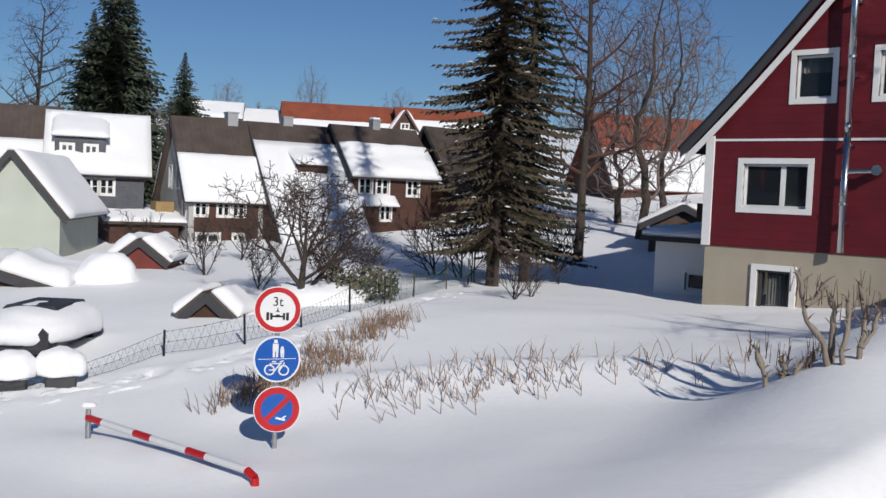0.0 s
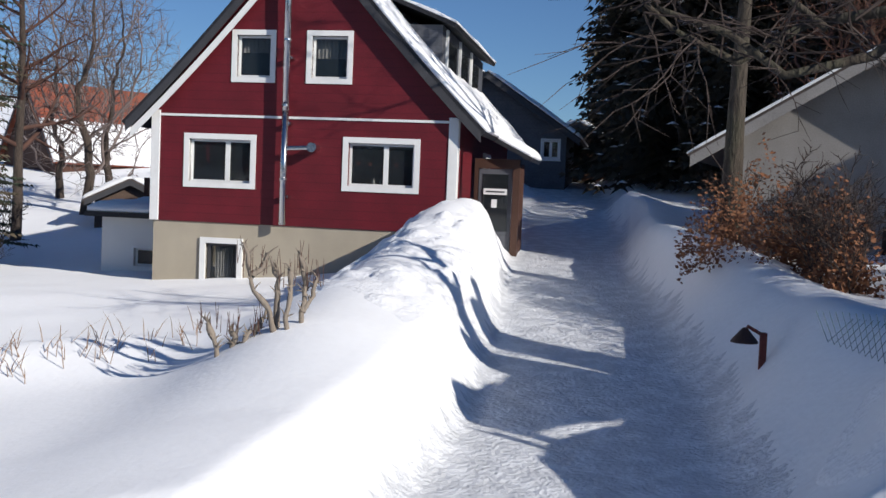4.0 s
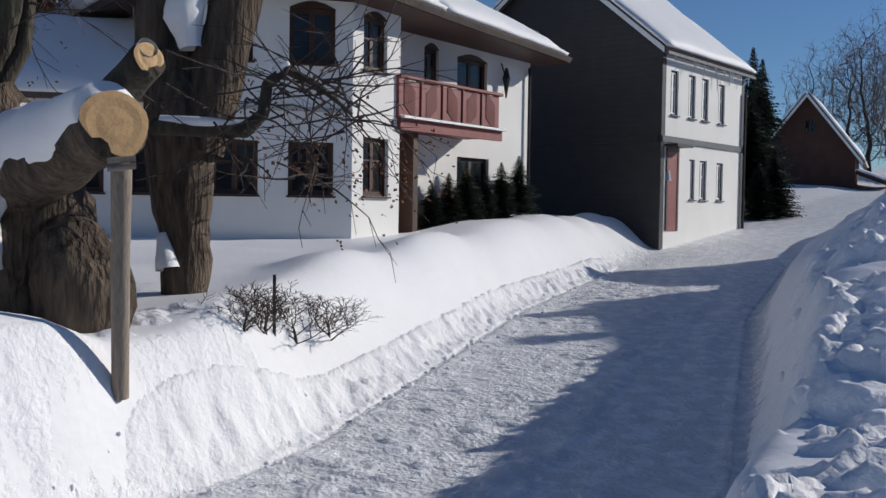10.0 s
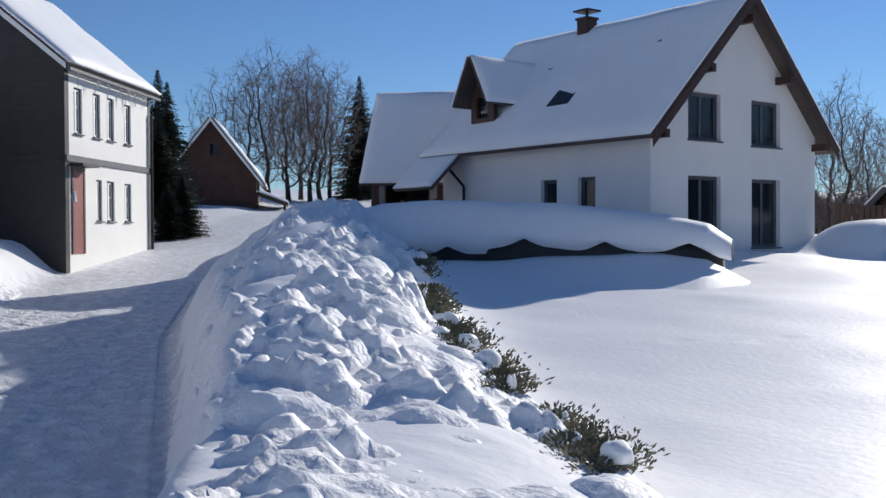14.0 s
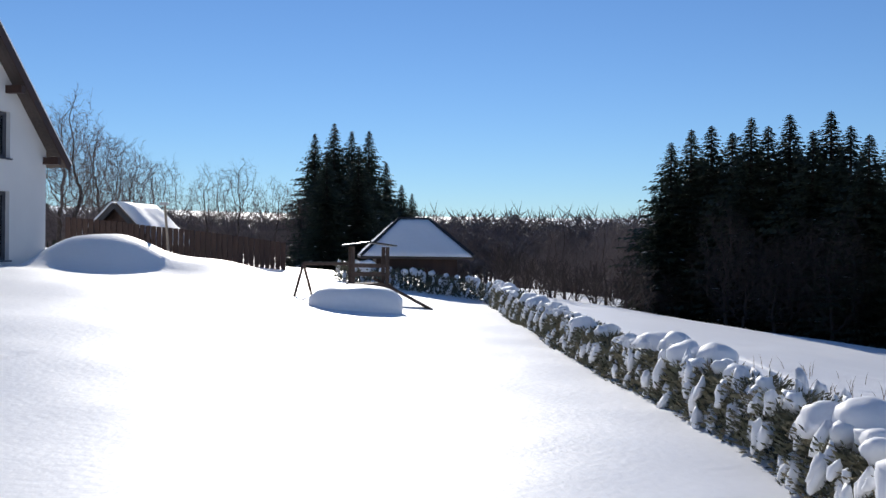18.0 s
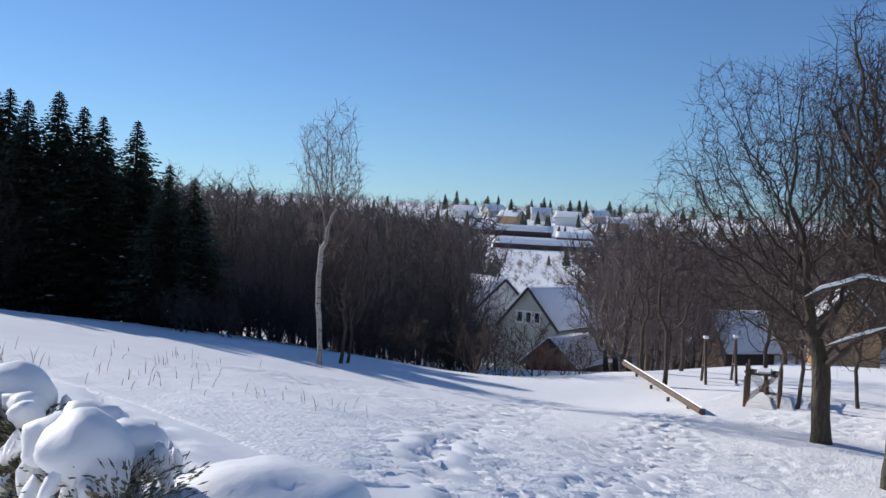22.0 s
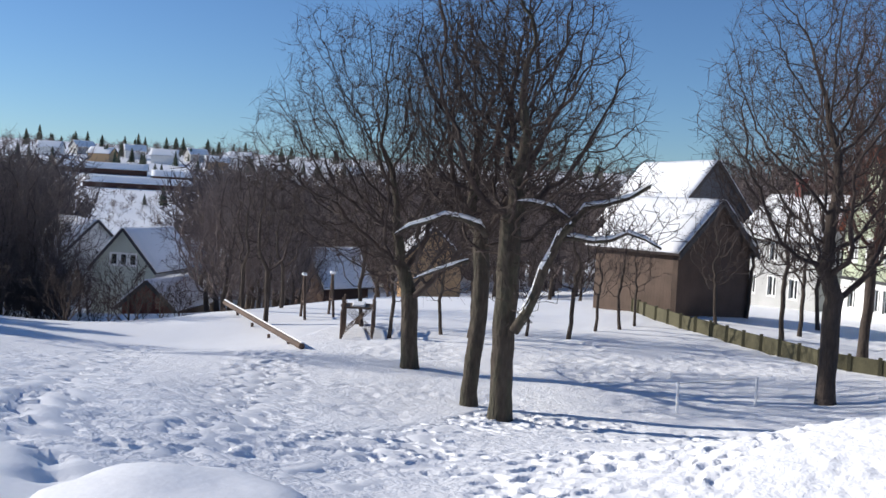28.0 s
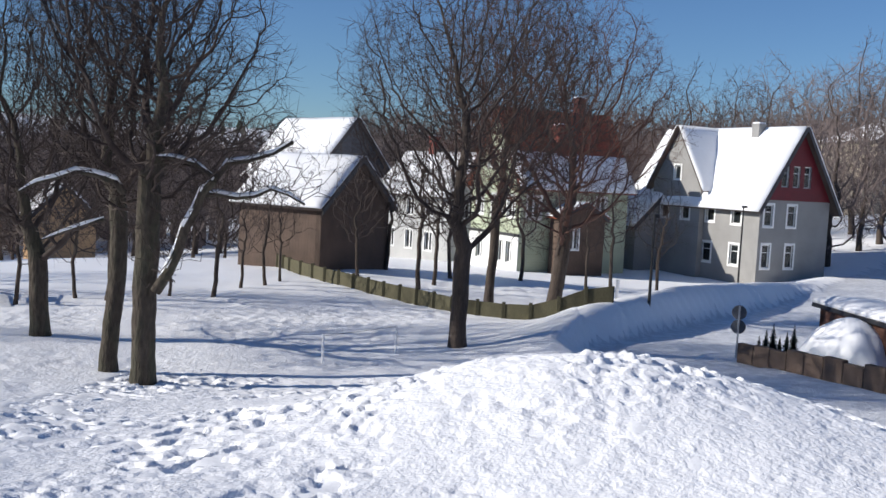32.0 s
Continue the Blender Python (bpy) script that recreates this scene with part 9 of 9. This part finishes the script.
# the heavy limb that ends in a sawn face, resting on the prop
la, lb = pt(79.6, 1.6, 12.2), pt(84.55, 4.25, 9.75)
part("propped_limb", gnarled([la, la.lerp(lb, 0.4), la.lerp(lb, 0.75), lb], [0.55, 0.42, 0.34, 0.33], 5, 24, 0.10), BARK_OLD, lime, "heavy limb sawn off at its end", smooth=True)


def sawn(center, axis_, r, parent, label="fresh sawn face with rings"):
    q = axis_.normalized().to_track_quat("Z", "Y").to_matrix().to_4x4()
    bm = bmesh.new()
    rings = [0.0, 0.3, 0.55, 0.8, 1.0]
    n = 28
    cen = bm.verts.new((0, 0, 0.01))
    prev = None
    for k, f in enumerate(rings[1:]):
        row = [bm.verts.new((r * f * math.cos(6.2832 * j / n) * (1 + 0.05 * math.sin(3 * 6.2832 * j / n)), r * f * math.sin(6.2832 * j / n), 0.012 - 0.006 * (k % 2))) for j in range(n)]
        for j in range(n):
            if prev is None:
                bm.faces.new((cen, row[j], row[(j + 1) % n]))
            else:
                bm.faces.new((prev[j], row[j], row[(j + 1) % n], prev[(j + 1) % n]))
        prev = row
    return part("sawn_face", bm, CUT_WOOD, parent, label, m=Matrix.Translation(center + axis_.normalized() * 0.012) @ q)


sawn(lb, Vector((-0.88, -0.42, 0.06)), 0.325, lime)
lc, ld = pt(84.2, 5.2, 10.6), pt(86.35, 7.9, 9.9)
part("limb", gnarled([pt(84.6, 3.2, 11.0), lc, ld], [0.22, 0.20, 0.175], 6, 16, 0.08), BARK_MOSS, lime, smooth=True)
sawn(ld, Vector((-0.75, -0.6, 0.25)), 0.165, lime)
le, lf = pt(76.3, 4.8, 12.3), pt(77.7, 8.0, 11.6)
part("limb", gnarled([pt(76.6, 2.4, 12.4), le, lf], [0.3, 0.26, 0.2], 7, 16, 0.12), BARK_MOSS, lime, smooth=True)
sawn(lf, Vector((-0.5, -0.8, 0.3)), 0.18, lime)
lg, lh = pt(75.0, 7.0, 12.4), pt(73.2, 10.7, 12.2)
part("limb", gnarled([pt(76.6, 3.6, 12.4), lg, lh], [0.34, 0.26, 0.19], 9, 16, 0.14), BARK_MOSS, lime, smooth=True)
sawn(lh, Vector((-0.8, -0.3, 0.5)), 0.17, lime)
for pts_, rad in (([pt(78.2, 4.5, 12.3), pt(78.8, 7.5, 12.2), pt(79.4, 10.0, 12.0), pt(79.6, 12.5, 12.0), pt(80.0, 16.5, 12.0)], [0.16, 0.13, 0.12, 0.11, 0.08]),
                  ([pt(78.6, 5.5, 12.2), pt(80.0, 8.0, 12.2), pt(80.3, 10.5, 12.3), pt(80.9, 13.0, 12.3)], [0.11, 0.09, 0.08, 0.05]),
                  ([pt(75.2, 8.0, 12.4), pt(72.0, 10.6, 12.6), pt(69.0, 11.9, 13.0), pt(65.0, 10.6, 13.4), pt(60.0, 9.9, 13.6), pt(56.5, 7.9, 13.4), pt(53.0, 9.6, 13.2), pt(50.0, 12.2, 13.0)], [0.12, 0.10, 0.085, 0.07, 0.058, 0.048, 0.038, 0.025]),
                  ([pt(66.0, 10.7, 13.4), pt(63.4, 8.2, 13.2), pt(59.0, 7.2, 13.0), pt(56.0, 9.4, 13.0), pt(52.0, 10.8, 13.0)], [0.07, 0.065, 0.055, 0.045, 0.03]),
                  ([pt(61.0, 9.6, 13.5), pt(57.5, 12.4, 13.5), pt(55.0, 14.5, 13.6)], [0.05, 0.04, 0.03])):
    part("branch", gnarled(pts_, rad, 4, 10, 0.10), BARK_MOSS, lime, smooth=True)
# snow lying on the limb and in the crotch
up = Vector((-0.05, 0.02, 0.12))
for pts_, rad, bump_, fq in (([la + up, la.lerp(lb, 0.4) + up, la.lerp(lb, 0.75) + up, la.lerp(lb, 0.97) + up], [0.56, 0.43, 0.35, 0.31], 0.12, 2.0),
                             ([pt(78.5, 2.2, 11.9), pt(78.2, 0.6, 11.75), pt(78.0, -1.0, 11.7), pt(78.2, -2.4, 11.7), pt(78.8, -3.6, 11.65)], [0.30, 0.25, 0.18, 0.16, 0.05], 0.16, 2.2),
                             ([pt(77.2, -0.6, 11.75), pt(77.0, -2.2, 11.75)], [0.10, 0.04], 0.4, 4.0),
                             ([pt(77.4, 3.0, 11.9), pt(78.6, 2.7, 11.9)], [0.10, 0.16], 0.3, 3.0),
                             ([le + Vector((0, 0, 0.2)), lf + Vector((0, 0, 0.14))], [0.16, 0.10], 0.2, 2.2),
                             ([pt(79.2, 4.8, 12.0), pt(80.6, 4.9, 12.0)], [0.10, 0.07], 0.2, 2.2),
                             ([ld + Vector((0, 0, 0.12)), lc + Vector((0.05, 0.02, 0.16))], [0.10, 0.10], 0.2, 2.2)):
    part("snow_patch", gnarled(pts_, rad, 2, 26, bump_, fq), SNOW_ROOF, lime, smooth=True)
prop = thing("timber_prop", pose(0, 0, 0), "weathered round timber prop under a sawn limb", "post")
pb_ = pt(84.9, -8.4, 10.2)
part("prop_pole", gnarled([Vector((pb_.x, pb_.y, pb_.z - 0.4)), pt(84.9, -3.2, 10.0), pt(84.95, 2.2, 9.8)], [0.085, 0.09, 0.10], 12, 14, 0.03), POST_WOOD, prop, smooth=True)
part("strap", rods((pt(84.2, 2.3, 9.55), pt(85.7, 2.5, 9.55), 0.03), (pt(84.2, 1.9, 9.55), pt(85.7, 2.1, 9.55), 0.03)), POST_WOOD, prop)

# second old trunk, leaning and forked, with snow in the fork
lime2 = thing("leaning_lime", pose(0, 0, 0), "old leaning lime trunk, forked, with snow in the fork", "tree")
part("trunk", gnarled([pt(88.2, -8.6, 13.6), pt(88.4, -3.0, 13.6), pt(88.2, 1.0, 13.6), pt(88.0, 5.0, 13.6), pt(87.2, 8.0, 13.7)], [0.20, 0.32, 0.42, 0.47, 0.42], 22, 24, 0.20, 1.6), BARK_OLD, lime2, smooth=True)
part("trunk_fork", gnarled([pt(89.0, 3.0, 13.5), pt(90.0, 7.0, 13.5), pt(91.0, 11.0, 13.5), pt(92.2, 16.0, 13.5)], [0.36, 0.36, 0.33, 0.28], 24, 18, 0.12, 1.8), BARK_OLD, lime2, smooth=True)
part("trunk_fork", gnarled([pt(87.0, 6.5, 13.7), pt(86.6, 10.0, 13.7), pt(87.6, 16.0, 13.8)], [0.34, 0.25, 0.22], 26, 16, 0.12, 1.8), BARK_OLD, lime2, smooth=True)
part("snow_patch", gnarled([pt(88.6, 8.6, 13.25), pt(88.3, 10.6, 13.3), pt(88.9, 13.4, 13.4)], [0.14, 0.27, 0.16], 5, 30, 0.30, 2.6), SNOW_ROOF, lime2, smooth=True)
part("snow_patch", gnarled([pt(87.4, -3.6, 13.3), pt(87.1, -1.6, 13.4)], [0.16, 0.07], 5, 12, 0.2, 2), SNOW_ROOF, lime2, smooth=True)
part("limb", gnarled([pt(86.6, 4.3, 12.6), pt(89.5, 4.2, 12.4), pt(91.6, 4.2, 12.2), pt(92.6, 5.2, 12.2), pt(92.8, 6.8, 12.2), pt(93.8, 7.7, 12.2), pt(95.6, 6.9, 12.3), pt(97.6, 5.3, 12.6)], [0.11, 0.10, 0.09, 0.075, 0.07, 0.06, 0.045, 0.02], 31, 10, 0.10), BARK_MOSS, lime2, smooth=True)
part("snow_strip", gnarled([pt(87.0, 4.65, 12.55), pt(89.5, 4.6, 12.35), pt(91.5, 4.5, 12.2)], [0.06, 0.07, 0.03], 4, 8, 0.15), SNOW_ROOF, lime2, smooth=True)
part("snow_strip", gnarled([pt(93.2, 7.6, 12.15), pt(94.0, 8.0, 12.2)], [0.05, 0.04], 4, 8, 0.15), SNOW_ROOF, lime2, smooth=True)
# twigs springing from the limbs
rng = random.Random(40)
for base_, n, ln in ((pt(95.0, 7.1, 12.2), 16, 1.5), (pt(92.7, 5.8, 12.2), 10, 1.3), (pt(96.8, 5.9, 12.5), 14, 1.4), (pt(80.0, 12.0, 12.1), 14, 1.6), (pt(78.5, 8.0, 12.2), 8, 1.2), (pt(58.0, 8.4, 13.4), 14, 1.8), (pt(54.0, 9.0, 13.2), 14, 1.8), (pt(62.0, 9.4, 13.4), 12, 1.6), (pt(52.0, 11.0, 13.0), 12, 1.6), (pt(90.5, 4.2, 12.3), 8, 1.1), (pt(94.3, 2.0, 12.6), 10, 1.4), (pt(96.0, 6.6, 12.4), 8, 1.6), (pt(97.8, 5.2, 12.6), 8, 1.5)):
    v, f = [], []
    for k in range(n):
        p = base_ + Vector((rng.uniform(-0.3, 0.3), rng.uniform(-0.3, 0.3), rng.uniform(-0.2, 0.2)))
        dv = Vector((rng.uniform(-1, 1), rng.uniform(-1, 1), rng.uniform(-0.5, 0.8))).normalized()
        line = [p.copy()]
        for j in range(5):
            dv = (dv + Vector((rng.uniform(-0.35, 0.35), rng.uniform(-0.35, 0.35), rng.uniform(-0.3, 0.2)))).normalized()
            p = p + dv * ln * rng.uniform(0.14, 0.26)
            line.append(p.copy())
            if j:
                e = p + (dv + Vector((rng.uniform(-0.8, 0.8), rng.uniform(-0.8, 0.8), rng.uniform(-0.6, 0.4)))).normalized() * ln * 0.3
                tube(v, f, [p, e], [0.006, 0.003], 3)
        tube(v, f, line, [0.016, 0.013, 0.01, 0.008, 0.006, 0.004], 4)
    part("twig_spray", mesh_from(v, f, "twig_spray"), TWIG, lime2 if base_.y < 3 and base_.x > 11 else lime)["kind"] = "stuff"
# slim trunk beside the garage and saplings
x, y = polar(56.6, 21.0)
tree_thing("bare_tree", bare_tree(61, 10.0, 0.24, trunk_frac=0.55, main=0.9, spread=0.9, limbs=9, depth=4, kids=(6, 5, 4)), on_ground(x, y), "leafless tree with a pale trunk beside the garage", BARK_MOSS, TWIG, TWIG)
for az, r, s in ((73.2, 14.5, 0.95), (75.2, 13.8, 0.9), (71.5, 16, 0.8), (69.0, 17, 0.7), (91.6, 12.2, 0.28), (94.5, 13.5, 0.32), (96.4, 14.4, 0.3), (92.8, 12.8, 0.3)):
    x, y = polar(az, r)
    if s > 0.5:
        pooled(("bush", 2), bush_shape(2), at(x, y, 50 * az, s * 0.75) @ Matrix.Diagonal((0.7, 0.7, 1.2, 1)), "sapling", "thin leafless sapling beside the old lime", DARK_MATS, "saplings", "bush")
    else:
        pooled(("bush", 0), bush_shape(0), at(x, y, 50 * az, s * 1.15) @ Matrix.Diagonal((1.7, 1.7, 0.75, 1)), "bare_bush", "low twiggy bush in the snow", DARK_MATS, "bushes by the old limes", "bush")


# ---- far woods: joined, too far off to tell the trees apart ----
def far_tree_shape(seed, conifer):
    """Verts and triangles of a far tree one metre high."""
    fr_ = random.Random(seed)
    V, F = [], []

    def blade(p, q, w):
        d = (q - p).normalized()
        s = d.cross(Vector((fr_.uniform(-1, 1), fr_.uniform(-1, 1), fr_.uniform(-1, 1)))).normalized() * w
        t = d.cross(s)
        b = len(V)
        V.extend([p + s, p - s * 0.5 + t, p - s * 0.5 - t, q])
        F.extend([(b, b + 1, b + 3), (b + 1, b + 2, b + 3), (b + 2, b, b + 3)])

    if conifer:
        blade(Vector((0, 0, -0.05)), Vector((0, 0, 1)), 0.02)
        for k in range(90):
            f = (k + fr_.random()) / 90
            a, ln = k * 2.4, (0.30 * (1 - f) ** 0.7 + 0.02) * fr_.uniform(0.7, 1.15)
            p = Vector((0, 0, 0.06 + 0.93 * f))
            blade(p + Vector((0, 0, 0.02)), p + Vector((math.cos(a) * ln, math.sin(a) * ln, -0.25 * ln)), 0.022 + 0.14 * ln)
    else:
        blade(Vector((0, 0, -0.05)), Vector((0.02, 0, 0.8)), 0.02)
        for k in range(11):
            f = 0.2 + 0.6 * (k + fr_.random()) / 11
            a = k * 2.4 + fr_.uniform(-0.4, 0.4)
            p = Vector((0, 0, f * 0.8))
            reach = 0.36 * math.sin(math.pi * (0.25 + 0.62 * f))
            q = p + Vector((math.cos(a) * reach, math.sin(a) * reach, 0.10 + 0.25 * fr_.random()))
            blade(p, q, 0.009)
            for j in range(14):
                c = p.lerp(q, fr_.uniform(0.3, 1.0))
                blade(c, c + Vector((fr_.uniform(-0.13, 0.13), fr_.uniform(-0.13, 0.13), fr_.uniform(-0.03, 0.17))), 0.0055)
    return np.array([v[:] for v in V]), np.array(F)


FAR_BARE = [far_tree_shape(k, False) for k in range(5)]
FAR_CON = [far_tree_shape(20 + k, True) for k in range(4)]


def far_woods(name, label, spots, shapes, material, seed):
    """spots: (x, y, height)."""
    fr_ = np.random.RandomState(seed)
    zs = ground_parts(np.array([s[0] for s in spots]), np.array([s[1] for s in spots]))[0]
    VV, FF, b = [], [], 0
    for (x, y, h), z in zip(spots, zs):
        v, f = shapes[fr_.randint(len(shapes))]
        a = fr_.uniform(0, 6.28)
        c, s = math.cos(a), math.sin(a)
        w = h * fr_.uniform(0.85, 1.25)
        VV.append(np.stack([(v[:, 0] * c - v[:, 1] * s) * w + x, (v[:, 0] * s + v[:, 1] * c) * w + y, v[:, 2] * h + z], -1))
        FF.append(f + b)
        b += len(v)
    ob = new(name, mesh_from(np.concatenate(VV).tolist(), np.concatenate(FF).tolist(), name))
    ob.data.materials.append(material)
    return tagged(ob, label, "woods", kind="stuff")


def band(az0, az1, r0, r1, n, e0, e1, dip=0.8):
    """Spots whose tops reach an angle above the eye's level."""
    out = []
    for k in range(n):
        f = trng.random()
        az, r = az0 + (az1 - az0) * f, trng.uniform(r0, r1)
        x, y = polar(az, r)
        h = EYE[2] + r * math.tan(radians(e0 + (e1 - e0) * f - dip * trng.random())) - ground_z(x, y)
        if h > 2.0:
            out.append((x, y, min(h, 24.0)))
    return out


bare_spots = band(150, 171, 105, 150, 260, 2.8, 2.4, 0.9) + band(171, 192, 110, 170, 300, 2.7, 2.6, 0.9) + band(262, 300, 140, 190, 150, 4.4, 6.2, 1.6) + band(207, 226, 130, 220, 200, 3.0, 2.4) + band(233.5, 262, 120, 220, 220, 2.2, 2.4)
bare_spots += band(338, 380, 150, 210, 60, 5.2, 5.4, 1.2)
con_spots = []
for az0, az1, e0, e1, n, con in ((205, 262, 1.5, 1.95, 420, 0.08), (225, 236, 1.3, 1.95, 120, 0.25), (224, 240, 0.3, 1.2, 50, 0.5), (236, 262, 0.0, 1.8, 160, 0.12), (205, 225, 0.0, 1.8, 160, 0.12), (226, 236, -3.6, -0.4, 170, 0.05)):
    for k in range(n):
        x, y, r = far_spot(trng.uniform(az0, az1), trng.uniform(e0, e1), 200.0)
        c = trng.random() < con
        (con_spots if c else bare_spots).append((x, y, (trng.uniform(0.010, 0.019) if c else trng.uniform(0.007, 0.013)) * r))
con_spots += band(150, 165, 110, 150, 10, 2.4, 2.0)
far_woods("far_bare_woods", "brown leafless woods in the distance", bare_spots, FAR_BARE, TWIG_HAZE, 1)
far_woods("far_conifer_woods", "dark conifers on the distant hill", con_spots, FAR_CON, NEEDLE, 2)
